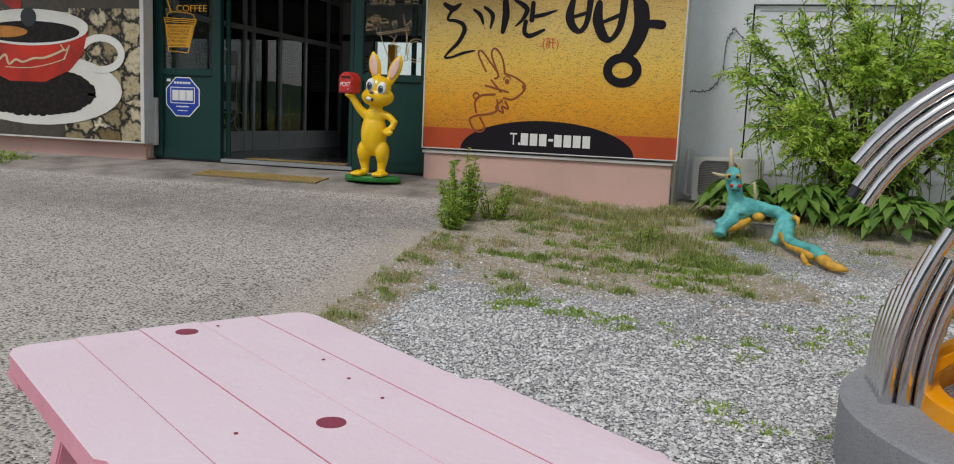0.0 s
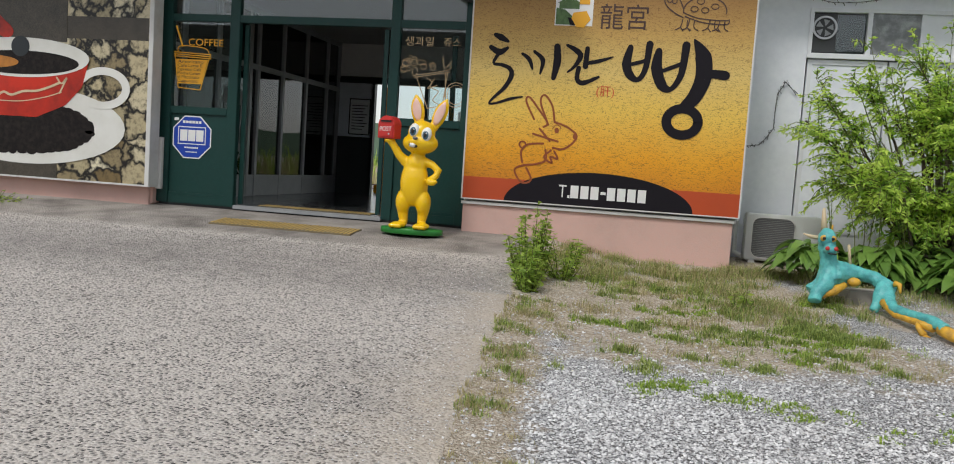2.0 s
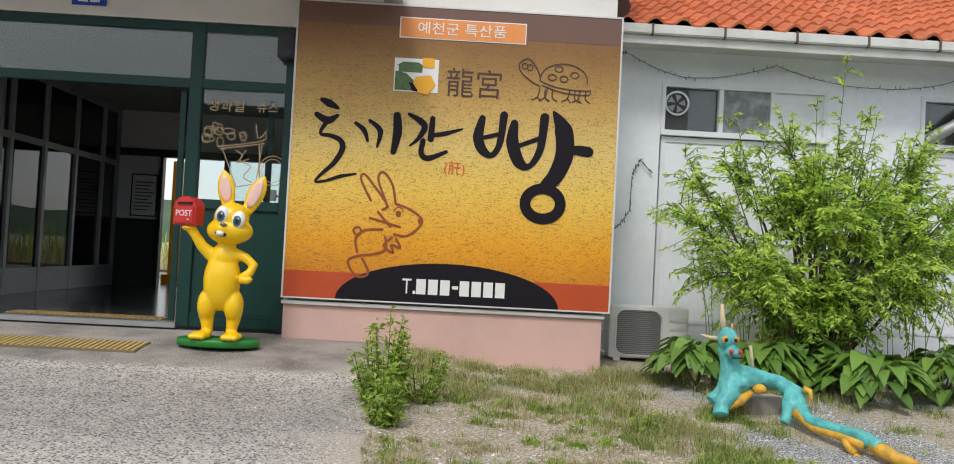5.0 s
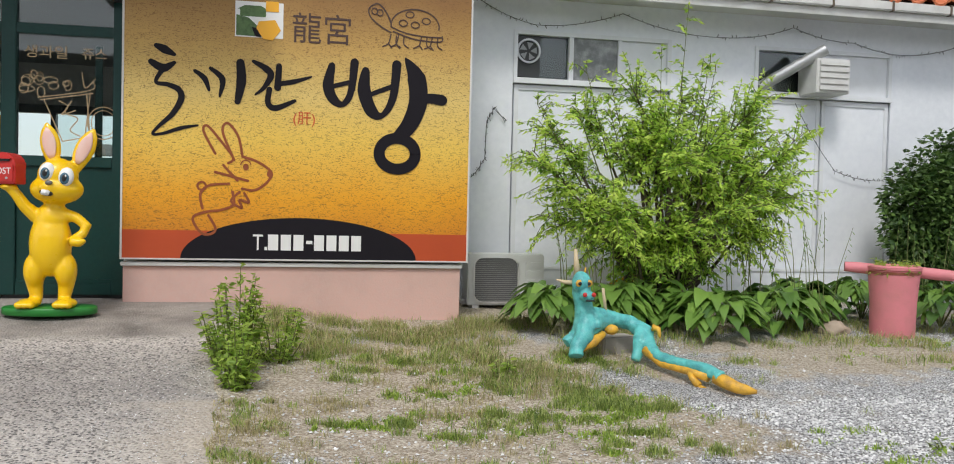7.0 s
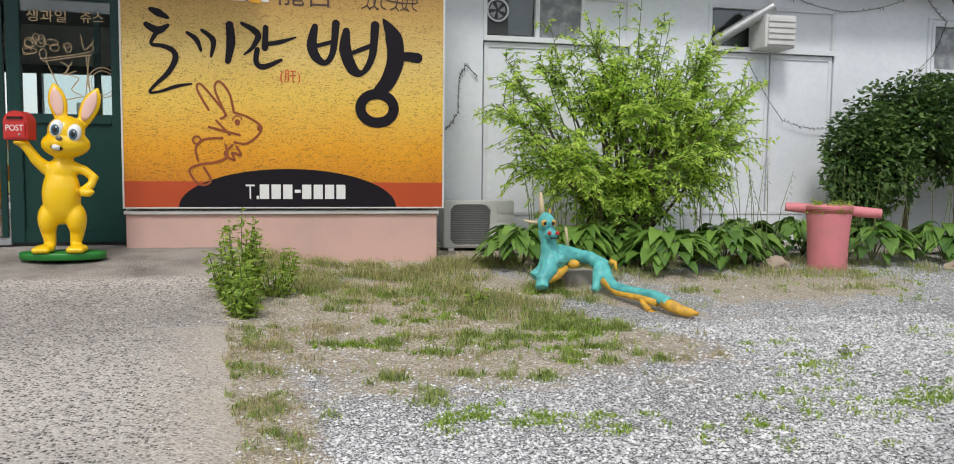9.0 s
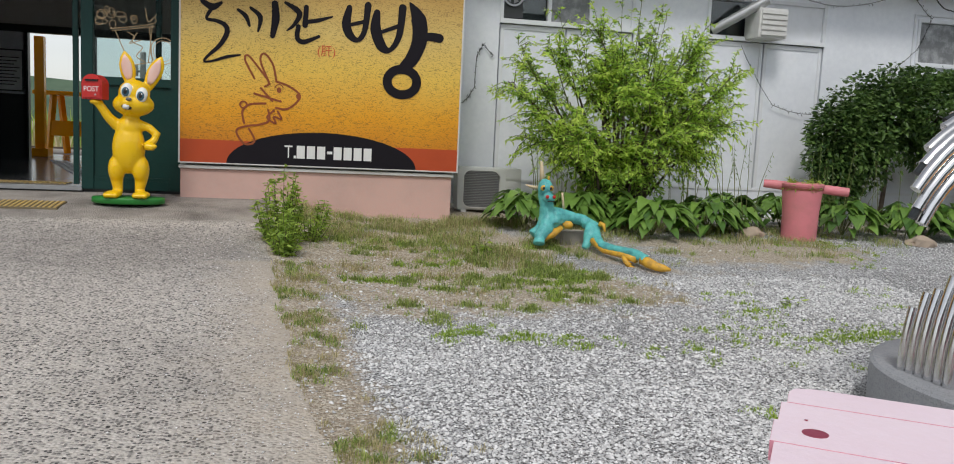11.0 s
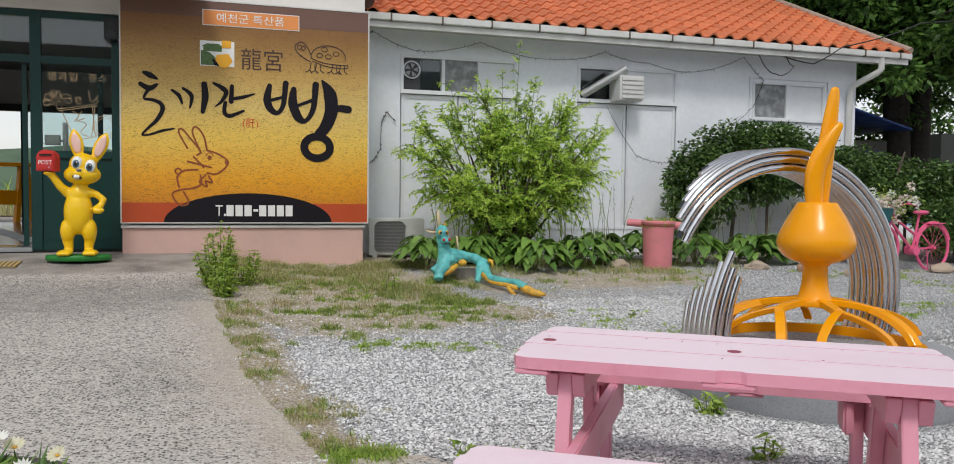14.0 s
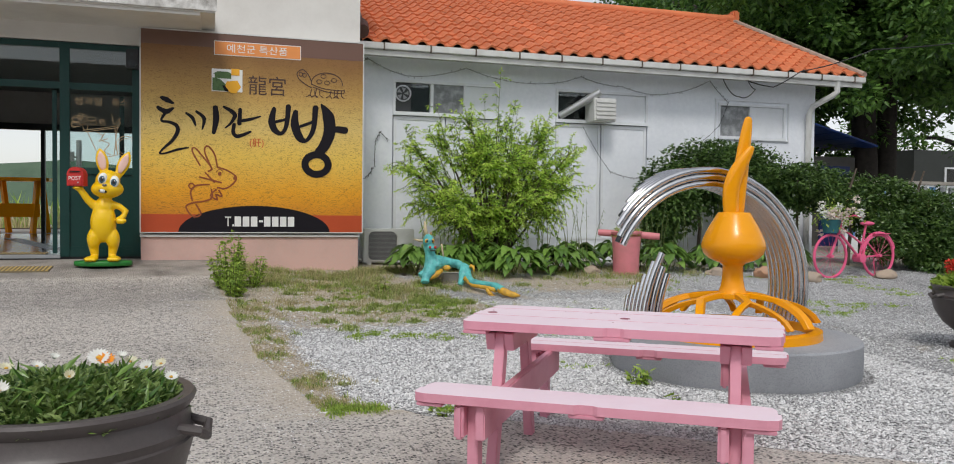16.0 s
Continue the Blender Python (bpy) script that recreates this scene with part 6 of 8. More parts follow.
def leaning(u0, u1, foot, top, z1, w):
    """A square-cut leg between two planes across the table, leaning from foot to top."""
    b = box(u0, -w / 2, 0.0, u1, w / 2, z1, 0.004)
    for q in b.verts:
        q.co.y += foot + (top - foot) * q.co.z / z1
    return b


for s in (-1, 1):
    u = 0.56 * s
    for o in (-0.0475, 0.0475):
        b = box(u + o - 0.0225, -0.3, H - 0.15, u + o + 0.0225, 0.3, H - 0.0625, 0.003)
        for q in b.verts:
            if q.co.z < H - 0.1:
                q.co.y *= 0.9
        part("cross_beam", b, M_PINKSIDE, TABLE, local=True)
    for t in (-1, 1):
        part("leg", leaning(u - 0.0245, u + 0.0245, 0.4 * t, 0.235 * t, H - 0.063, 0.078), M_PINKSIDE, TABLE, local=True)
        part("bench_leg", box(u - 0.0245, VB[t] * t - 0.04, 0.0, u + 0.0245, VB[t] * t + 0.04, HB - 0.0425, 0.004), M_PINKSIDE, TABLE, local=True)
        part("bench_bracket", box(u - 0.07, VB[t] * t - 0.105, HB - 0.2, u - 0.0255, VB[t] * t + 0.105, HB - 0.0425, 0.012), M_PINKSIDE, TABLE, local=True)
    part("low_beam", box(u + 0.0255, -0.78, HB - 0.2, u + 0.07, 0.91, HB - 0.0425, 0.006), M_PINKSIDE, TABLE, local=True)
for t, um in ((-1, -0.044), (1, 0.082)):
    seat = None
    for u, w in ((um - 0.7, 0.06), (um, 0.075), (um + 0.7, 0.06)):
        seat = box(u - w, sorted(((VB[t] - 0.116) * t, (VB[t] + 0.108) * t))[0], HB - 0.06, u + w, sorted(((VB[t] - 0.116) * t, (VB[t] + 0.108) * t))[1], HB - 0.0415, 0.004, bm=seat)
    bench_ = part("bench", seat, M_PINKSIDE, TABLE, local=True)
    for k in range(2):
        a_ = t * (VB[t] + 0.118 - k * 0.127)
        lo, hi = sorted((a_, a_ - t * 0.1255))
        shade_sides(part("bench_board", slab(plank_outline(um - 0.78 + 0.012 * k, um + 0.78 - 0.012 * k, lo, hi, t if k == 0 else -t), HB - 0.04 - 0.001 * k, HB - 0.001 * k, bevel=0.0006), [M_PINKWOOD, M_PINKSIDE], bench_, local=True))

# ---------------------------------------------------------------- rabbit head sculpture with steel pipe arch
SC = (3.04, 3.96)
SZ = 0.29
PL = thing("plinth", (*SC, SZ), "round grey granite plinth in the gravel", "plinth")
part("drum", lathe([(0.975, -0.05), (0.99, 0.0), (0.99, 0.235), (0.975, 0.25), (0.0, 0.25)], sides=72), M_GRANITE, PL, local=True, smooth=True)
part("pebble_bed", lathe([(0.62, 0.25), (0.62, 0.258), (0.0, 0.258)], (-0.02, -0.01, 0), sides=48), M_GRAVEL, PL, local=True)
PT = SZ + 0.25
SCU = thing("rabbit_sculpture", (3.02, 3.95, PT), "glossy orange rabbit head sculpture on a latticed dome", "sculpture")


def dome_z(r):
    return 0.04 + 0.285 * (max(0.0, 1 - (r / 0.69) ** 2.3)) ** 0.5


def rib(p, q, n=6):
    """A flat steel bar over the dome from p to q (radius, angle), standing square to the dome."""
    b = bmesh.new()
    rows = []
    P0 = Vector((p[0] * math.cos(p[1]), p[0] * math.sin(p[1]), 0))
    P1 = Vector((q[0] * math.cos(q[1]), q[0] * math.sin(q[1]), 0))
    side = Vector((-(P1 - P0).y, (P1 - P0).x, 0)).normalized() * 0.03
    for k in range(n + 1):
        v = P0.lerp(P1, k / n)
        r = min(0.672, math.hypot(v.x, v.y))
        v.z = dome_z(r)
        nrm = Vector((v.x, v.y, 0.75 * (0.1 + math.sqrt(max(0.02, 0.69 ** 2 - r * r))))).normalized() * 0.024
        rows.append([b.verts.new(v + side + nrm), b.verts.new(v - side + nrm), b.verts.new(v - side - nrm), b.verts.new(v + side - nrm)])
    for a, c in zip(rows, rows[1:]):
        for i in range(4):
            b.faces.new((a[i], a[(i + 1) % 4], c[(i + 1) % 4], c[i]))
    b.faces.new(rows[0][::-1])
    b.faces.new(rows[-1])
    bmesh.ops.recalc_face_normals(b, faces=b.faces)
    bmesh.ops.bevel(b, geom=[e for e in b.edges if len(e.link_faces) == 2 and e.calc_face_angle(0) > 1.0], offset=0.005, segments=1, affect="EDGES")
    return b


bb = bmesh.new()
prof = [(0.705, 0.0), (0.7, 0.062), (0.655, 0.075), (0.63, 0.075), (0.63, 0.0)]
rings_ = [[bb.verts.new((r * math.cos(a), r * math.sin(a), z)) for r, z in prof] for a in np.linspace(0, 2 * math.pi, 60, endpoint=False)]
for i in range(60):
    for k in range(5):
        bb.faces.new((rings_[i][k], rings_[(i + 1) % 60][k], rings_[(i + 1) % 60][(k + 1) % 5], rings_[i][(k + 1) % 5]))
part("base_ring", bb, M_ORANGE, SCU, local=True, smooth=True)
for k in range(6):
    a = radians(60 * k + 14)
    part("rib", rib((0.1, a), (0.36, a)), M_ORANGE, SCU, local=True)
    part("rib", rib((0.36, a), (0.672, a - 0.36), 7), M_ORANGE, SCU, local=True)
    part("rib", rib((0.36, a), (0.672, a + 0.36), 7), M_ORANGE, SCU, local=True)
part("hub", lathe([(0.15, 0.295), (0.155, 0.31), (0.15, 0.335), (0.0, 0.34)], sides=32), M_ORANGE, SCU, local=True, smooth=True)
head = [(0.125, 0.31), (0.122, 0.33), (0.11, 0.35), (0.096, 0.39), (0.087, 0.44), (0.082, 0.5), (0.082, 0.56), (0.1, 0.582), (0.15, 0.598), (0.2, 0.622), (0.238, 0.662), (0.254, 0.705), (0.256, 0.735), (0.247, 0.775), (0.224, 0.83), (0.193, 0.89), (0.16, 0.945), (0.138, 0.982), (0.13, 0.995), (0.124, 1.0), (0.0, 1.003)]
part("head", lathe(head, (0, 0, 0), 48), M_ORANGE, SCU, local=True, smooth=True)


def ear(path, depth):
    """A rounded, slightly flattened ear along (across, height, half width) stations."""
    P = [Vector((0.951 * u - 0.309 * depth, -0.309 * u + 0.951 * depth - 0.0, z)) for u, z, w in path]
    dense, rad = [], []
    for i in range(len(P) - 1):
        p0, p1, p2, p3 = P[max(i - 1, 0)], P[i], P[i + 1], P[min(i + 2, len(P) - 1)]
        for k in range(4):
            t = k / 4
            dense.append(0.5 * ((2 * p1) + (p2 - p0) * t + (2 * p0 - 5 * p1 + 4 * p2 - p3) * t * t + (3 * p1 - p0 - 3 * p2 + p3) * t ** 3))
            rad.append(path[i][2] * (1 - t) + path[i + 1][2] * t)
    d = (P[-1] - P[-2]).normalized()
    r = path[-1][2]
    for k in range(6):
        a = k * math.pi / 10.5
        dense.append(P[-1] + d * r * math.sin(a))
        rad.append(max(0.004, r * math.cos(a)))
    return tube(dense, rad, 18, squash=0.66)


part("ear", ear([(0.058, 0.98, 0.066), (0.07, 1.15, 0.068), (0.088, 1.35, 0.066), (0.108, 1.52, 0.059), (0.128, 1.68, 0.047), (0.138, 1.755, 0.036)], 0.045), M_ORANGE, SCU, local=True, smooth=True)
part("ear", ear([(-0.064, 0.98, 0.064), (-0.072, 1.09, 0.07), (-0.066, 1.2, 0.074), (-0.035, 1.31, 0.07), (0.025, 1.42, 0.056), (0.085, 1.515, 0.03)], -0.05), M_ORANGE, SCU, local=True, smooth=True)

ARCH = thing("pipe_arch", (2.87, 4.24, PT), "curved arch of stepped polished steel pipes", "sculpture")
RC = 0.365
rr = random.Random(14)
for j in range(6):
    for l in range(3):
        r = 0.985 - 0.057 * l
        end = radians(155 - (2 - l) * 3 - j * 7.5 - (j % 2) * 2 + rr.uniform(-1, 1))
        a0 = -math.asin(RC / r)
        y = (j - 2.5) * 0.062
        pts = [(r * math.cos(a), y, RC + r * math.sin(a)) for a in np.linspace(a0, end, 30)]
        pipe_ = part("pipe", tube(pts, 0.0275, 12), M_STEEL, ARCH, local=True, smooth=True)
        # a narrower dark sleeve shows at the end of every third pipe
        if (j + l) % 3 == 1:
            e2 = [(r * math.cos(a), y, RC + r * math.sin(a)) for a in np.linspace(end, end + 0.05, 4)]
            part("sleeve", tube(e2, 0.021, 8), M_DARK, pipe_, local=True)
for j in range(6):
    for l in range(3):
        x0, y = 2.2 + 0.06 * l - 2.87, 3.95 + 0.06 * j - 4.24
        h = (0.66, 0.58, 0.5)[l] - 0.075 * j + rr.uniform(-0.03, 0.03)
        R = 1.5
        pts = [(x0 + R * (1 - math.cos(a)), y, R * math.sin(a)) for a in np.linspace(0, math.asin(min(0.9, max(0.16, h) / R)), 9)]
        part("short_pipe", tube(pts, 0.0275, 12), M_STEEL, ARCH, local=True, smooth=True)

# ---------------------------------------------------------------- teal dragon figure
def dragon():
    b = bmesh.new()
    tube([(1.65, 8.7, 1.13), (1.66, 8.68, 1.04), (1.68, 8.68, 0.92), (1.71, 8.68, 0.82), (1.72, 8.66, 0.74)], [0.055, 0.075, 0.07, 0.1, 0.115], 14, b)
    ball((1.65, 8.66, 1.1), (0.075, 0.085, 0.09), b)
    ball((1.675, 8.59, 1.01), (0.055, 0.07, 0.045), b)
    tube([(1.7, 8.66, 0.8), (1.65, 8.58, 0.7), (1.58, 8.52, 0.63), (1.57, 8.49, 0.57)], [0.09, 0.07, 0.055, 0.06], 12, b)
    tube([(1.68, 8.68, 0.78), (1.62, 8.68, 0.7), (1.54, 8.66, 0.64)], [0.08, 0.05, 0.045], 10, b)
    tube([(1.72, 8.68, 0.8), (1.82, 8.72, 0.81), (1.93, 8.73, 0.82), (2.08, 8.72, 0.785), (2.17, 8.63, 0.72), (2.14, 8.5, 0.64), (2.16, 8.35, 0.585), (2.22, 8.2, 0.57), (2.29, 8.05, 0.57), (2.35, 7.92, 0.56), (2.39, 7.82, 0.53)],
         [0.125, 0.1, 0.062, 0.058, 0.068, 0.058, 0.046, 0.04, 0.04, 0.045, 0.046], 12, b)
    tube([(2.15, 8.62, 0.74), (2.1, 8.55, 0.68), (2.07, 8.52, 0.6), (2.04, 8.5, 0.53)], [0.075, 0.06, 0.045, 0.04], 10, b)
    skin = paint(fuse(b, 0.01, 3), 0)
    for v in skin.verts:
        v.co += v.normal * (0.007 * noise.noise(v.co * 14) + 0.004 * noise.noise(v.co * 34))
    def put(p, idx):
        for f in p.faces:
            f.material_index = idx
        add(skin, p)
    put(tube([(2.37, 7.86, 0.525), (2.4, 7.79, 0.51), (2.45, 7.72, 0.485), (2.5, 7.69, 0.475), (2.56, 7.65, 0.468)], [0.045, 0.047, 0.04, 0.036, 0.012], 10), 1)
    put(tube([(1.62, 8.535, 0.62), (1.74, 8.6, 0.665), (1.83, 8.63, 0.72)], [0.03, 0.045, 0.025], 10), 1)
    put(ball((1.9, 8.65, 0.745), (0.055, 0.045, 0.04)), 1)
    put(tube([(2.1, 8.46, 0.62), (2.16, 8.3, 0.545), (2.26, 8.05, 0.535), (2.33, 7.9, 0.52)], [0.035, 0.03, 0.03, 0.035], 8), 1)
    put(tube([(2.27, 8.05, 0.54), (2.25, 7.98, 0.5), (2.28, 7.93, 0.455)], [0.03, 0.022, 0.03], 8), 1)
    for k in (-1, 0, 1):
        put(tube([(2.28, 7.93, 0.455), (2.3 + 0.02 * k, 7.9, 0.435 + 0.01 * k)], [0.014, 0.005], 6), 1)
    put(tube([(2.2, 8.56, 0.77), (2.23, 8.53, 0.765), (2.235, 8.5, 0.7)], [0.03, 0.022, 0.008], 8), 1)
    put(tube([(1.63, 8.7, 1.16), (1.62, 8.7, 1.25), (1.61, 8.7, 1.36)], [0.03, 0.022, 0.012], 8), 2)
    put(tube([(1.6, 8.69, 1.1), (1.53, 8.69, 1.105), (1.46, 8.69, 1.125)], [0.02, 0.016, 0.006], 8), 2)
    put(tube([(1.69, 8.7, 1.16), (1.695, 8.7, 1.22)], [0.014, 0.006], 6), 1)
    put(tube([(1.87, 8.7, 0.86), (1.84, 8.7, 1.06)], [0.014, 0.012], 6), 2)
    for x in (1.615, 1.685):
        put(ball((x, 8.592, 1.105), (0.032, 0.012, 0.028)), 1)
        put(ball((x, 8.581, 1.103), (0.015, 0.006, 0.014)), 3)
        put(ball((x + 0.022, 8.525, 1.025), (0.018, 0.014, 0.018)), 4)
    put(box(1.645, 8.52, 0.975, 1.715, 8.535, 0.985), 3)
    for f in skin.faces:
        f.smooth = True
    solid("dragon_figure", skin, [M_TEAL, M_OCHRE, M_BONE, M_BLACK, M_RED], "hand-painted teal dragon figure with ochre belly lying in the grass", "figure")


dragon()
blk = box(-0.16, -0.09, -0.04, 0.16, 0.09, 0.13, 0.012, m=pose(2.02, 8.9, ground_z(2.0, 8.9), 0, 0, 15))
solid("concrete_block", blk, M_PAD, "grey weathered concrete block under the dragon figure", "concrete block")

# ---------------------------------------------------------------- pink pot with side stubs
PP = (4.95, 9.42)
PZ = ground_z(*PP)
POT = thing("pink_pot", (*PP, PZ), "faded pink plastic pot with two side stubs and weeds", "pot")
part("body", lathe([(0.19, -0.03), (0.195, 0.02), (0.2, 0.3), (0.215, 0.5), (0.225, 0.6), (0.22, 0.625), (0.2, 0.61), (0.19, 0.5), (0.0, 0.48)], sides=32), M_PINKPOT, POT, local=True, smooth=True)
part("rim", lathe([(0.215, 0.6), (0.235, 0.615), (0.238, 0.64), (0.215, 0.655), (0.195, 0.63)], sides=32), M_PINKPOT, POT, local=True, smooth=True)
part("stub", tube([(0.15, -0.09, 0.6), (0.3, -0.17, 0.585), (0.43, -0.24, 0.575)], [0.052, 0.054, 0.05], 14), M_PINKPOT, POT, local=True, smooth=True)
part("stub", tube([(-0.15, 0.09, 0.61), (-0.28, 0.16, 0.62), (-0.37, 0.21, 0.625)], [0.052, 0.052, 0.046], 14), M_PINKPOT, POT, "rusty pink stub", local=True, smooth=True)

P_RNG = np.random.default_rng(4)
pa_ = P_RNG.uniform(0, 6.283, 420)
pq_ = 0.2 * np.sqrt(P_RNG.uniform(0.2, 1.25, 420))
v, f = leaves(np.stack([PP[0] + pq_ * np.cos(pa_), PP[1] + pq_ * np.sin(pa_), PZ + 0.6 + P_RNG.uniform(-0.05, 0.1, 420)], 1), 0.06, 0.02, P_RNG, 0.35, 0.1)
tagged(cloud("weed_growth", v, f, M_WEED, POT, "green weeds trailing over the rim"), kind="stuff")
part("rust_band", lathe([(0.2275, 0.575), (0.231, 0.6), (0.2245, 0.6)], sides=32), material("rust_stain", (0.2, 0.07, 0.03), 0.9, dark=(0.4, 0.13, 0.12), scale=9, amount=0.9), POT, "rusty band under the rim", local=True)


# ---------------------------------------------------------------- metal urns with flowers
def urn(x, y, z, r, h, label):
    u = thing("urn_planter", (x, y, z), label, "planter", group="metal urns")
    k = r / 0.44
    part("bowl", lathe([(0.13 * k, h * 0.2), (0.2 * k, h * 0.26), (0.32 * k, h * 0.4), (0.41 * k, h * 0.6), (0.445 * k, h * 0.78), (0.447 * k, h * 0.79), (0.44 * k, h * 0.8), (0.444 * k, h * 0.83), (0.447 * k, h * 0.84), (0.435 * k, h * 0.86),
                        (0.425 * k, h * 0.93), (0.445 * k, h * 0.965), (0.45 * k, h * 0.985), (0.44 * k, h), (0.405 * k, h), (0.395 * k, h * 0.95), (0.36 * k, h * 0.9), (0.0, h * 0.9)], sides=48), M_POTBROWN, u, local=True, smooth=True)
    part("foot", lathe([(0.24 * k, 0), (0.245 * k, 0.03), (0.17 * k, 0.08), (0.12 * k, h * 0.15), (0.13 * k, h * 0.21)], sides=32), M_POTBROWN, u, local=True, smooth=True)
    for a in (-14, 166):
        c, s = math.cos(radians(a)), math.sin(radians(a))
        part("handle", tube([((0.42 * k) * c - 0.07 * s, (0.42 * k) * s + 0.07 * c, h * 0.86), ((0.49 * k) * c - 0.06 * s, (0.49 * k) * s + 0.06 * c, h * 0.84), ((0.5 * k) * c, (0.5 * k) * s, h * 0.8),
                             ((0.49 * k) * c + 0.06 * s, (0.49 * k) * s - 0.06 * c, h * 0.84), ((0.42 * k) * c + 0.07 * s, (0.42 * k) * s - 0.07 * c, h * 0.86)], 0.018, 8), M_POTBROWN, u, local=True, smooth=True)
    soil_ = lathe([(0.37 * k, h * 0.9), (0.36 * k, h * 0.93), (0.0, h * 0.96)], sides=24)
    part("soil", soil_, M_BARK, u, "dark potting soil", local=True)
    return u


def mound(c, r, h, n, rng, length, width):
    a = rng.uniform(0, 2 * np.pi, n)
    q = np.sqrt(rng.uniform(0, 1, n)) * r
    z = c[2] + h * np.sqrt(np.maximum(0, 1 - (q / r) ** 2)) * rng.uniform(0.35, 1.05, n)
    P = np.stack([c[0] + q * np.cos(a), c[1] + q * np.sin(a), z], 1)
    out = np.stack([np.cos(a) * 0.7, np.sin(a) * 0.7, np.full(n, 0.55)], 1)
    return leaves(P, length, width, rng, 0.0, 0.3, out)


RNG = np.random.default_rng(11)
M_CUSHION = leafy("cushion_leaf", (0.3, 0.4, 0.12), (0.03, 0.09, 0.015), 0.45, 0.25)
U1 = (-1.555, 1.1, top_z(-1.55, 1.1))
UH = 0.925 - U1[2]
urn(*U1, 0.415, UH, "dark brown metal urn planter with white daisy-like flowers")
DZ = thing("flower_cushion", (U1[0], U1[1], U1[2] + UH * 0.93), "dense green cushion of white gazania flowers in an urn", "flowers")
v, f = mound((U1[0], U1[1], U1[2] + UH * 0.92), 0.385, 0.11, 7500, RNG, 0.042, 0.017)
tagged(cloud("foliage", v, f, M_CUSHION, DZ), kind="stuff")
v, f = mound((U1[0], U1[1], U1[2] + UH * 0.92), 0.36, 0.12, 260, RNG, 0.1, 0.016)
tagged(cloud("long_leaf", v, f, M_LEAF_HOSTA, DZ), kind="stuff")


def daisy(name, c, r, mat, heart, parent, tilt, n=16, up=0.35):
    """An open flower: petals round a heart, leaning towards tilt."""
    m_ = Matrix.Translation(c) @ Euler((radians(tilt[0]), radians(tilt[1]), 0)).to_matrix().to_4x4()
    b = bmesh.new()
    for k in range(n):
        a = 2 * math.pi * k / n
        ca, sa = math.cos(a), math.sin(a)
        w = r * 0.2
        q = [b.verts.new(m_ @ Vector((0.15 * r * ca, 0.15 * r * sa, 0))), b.verts.new(m_ @ Vector((0.65 * r * ca - w * sa, 0.65 * r * sa + w * ca, r * up * 0.6))),
             b.verts.new(m_ @ Vector((r * ca, r * sa, r * up))), b.verts.new(m_ @ Vector((0.65 * r * ca + w * sa, 0.65 * r * sa - w * ca, r * up * 0.6)))]
        b.faces.new(q)
    fl = part(name, b, mat, parent)
    part("heart", ball(m_ @ Vector((0, 0, r * 0.1)), (r * 0.24, r * 0.24, r * 0.16), seg=10, rings=6), heart, fl)
    return fl


M_PETAL = leafy("cream_petal", (0.84, 0.82, 0.68), (0.7, 0.66, 0.42), 0.5, 0.2)
M_PETALW = leafy("white_petal", (0.88, 0.88, 0.85), (0.8, 0.8, 0.74), 0.5, 0.2)
M_PETALO = material("orange_petal", (0.85, 0.3, 0.01), 0.5, scale=20, amount=0.4)
M_PETALR = leafy("red_petal", (0.72, 0.05, 0.015), (0.55, 0.02, 0.01), 0.5, 0.15)
M_PETALP = leafy("pale_pink_petal", (0.82, 0.66, 0.64), (0.78, 0.72, 0.62), 0.5, 0.2)
rr = random.Random(21)
for k in range(16):
    a, q = rr.uniform(0, 6.28), 0.37 * math.sqrt(rr.uniform(0.02, 1))
    z = U1[2] + UH * 0.93 + 0.15 * math.sqrt(max(0, 1 - (q / 0.43) ** 2)) + rr.uniform(0.0, 0.02)
    daisy("flower", (U1[0] + q * math.cos(a), U1[1] + q * math.sin(a), z), rr.uniform(0.018, 0.027), M_PETAL if k % 3 else M_PETALW, M_OCHRE, DZ, (rr.uniform(10, 45), rr.uniform(-20, 20)), 14, rr.uniform(0.3, 1.1))
daisy("flower", (-1.43, 1.2, U1[2] + UH * 0.93 + 0.135), 0.032, M_PETALO, M_PETALO, DZ, (30, 5), 12, 0.5)
daisy("flower", (-1.455, 1.21, U1[2] + UH * 0.93 + 0.145), 0.04, M_PETALW, M_OCHRE, DZ, (35, 0), 18, 0.3)

U2 = (5.86, 4.15, ground_z(5.86, 4.15))
urn(*U2, 0.37, 0.6, "dark brown metal urn planter with red geraniums")
GZN = thing("geranium", (U2[0], U2[1], U2[2] + 0.56), "red geranium with green leaves in an urn", "flowers")
v, f = mound((U2[0], U2[1], U2[2] + 0.55), 0.34, 0.17, 900, RNG, 0.08, 0.06)
cloud("foliage", v, f, M_WEED, GZN)
for k in range(14):
    a, q = rr.uniform(0, 6.28), 0.3 * math.sqrt(rr.uniform(0, 1))
    c = np.array([U2[0] + q * math.cos(a), U2[1] + q * math.sin(a), U2[2] + 0.55 + rr.uniform(0.15, 0.26)])
    d_ = RNG.normal(size=(60, 3))
    d_ /= np.linalg.norm(d_, axis=1, keepdims=True)
    v, f = leaves(c + d_ * 0.035, 0.03, 0.03, RNG, 0, 0.1, d_)
    cloud("flower_head", v, f, M_PETALR, GZN)


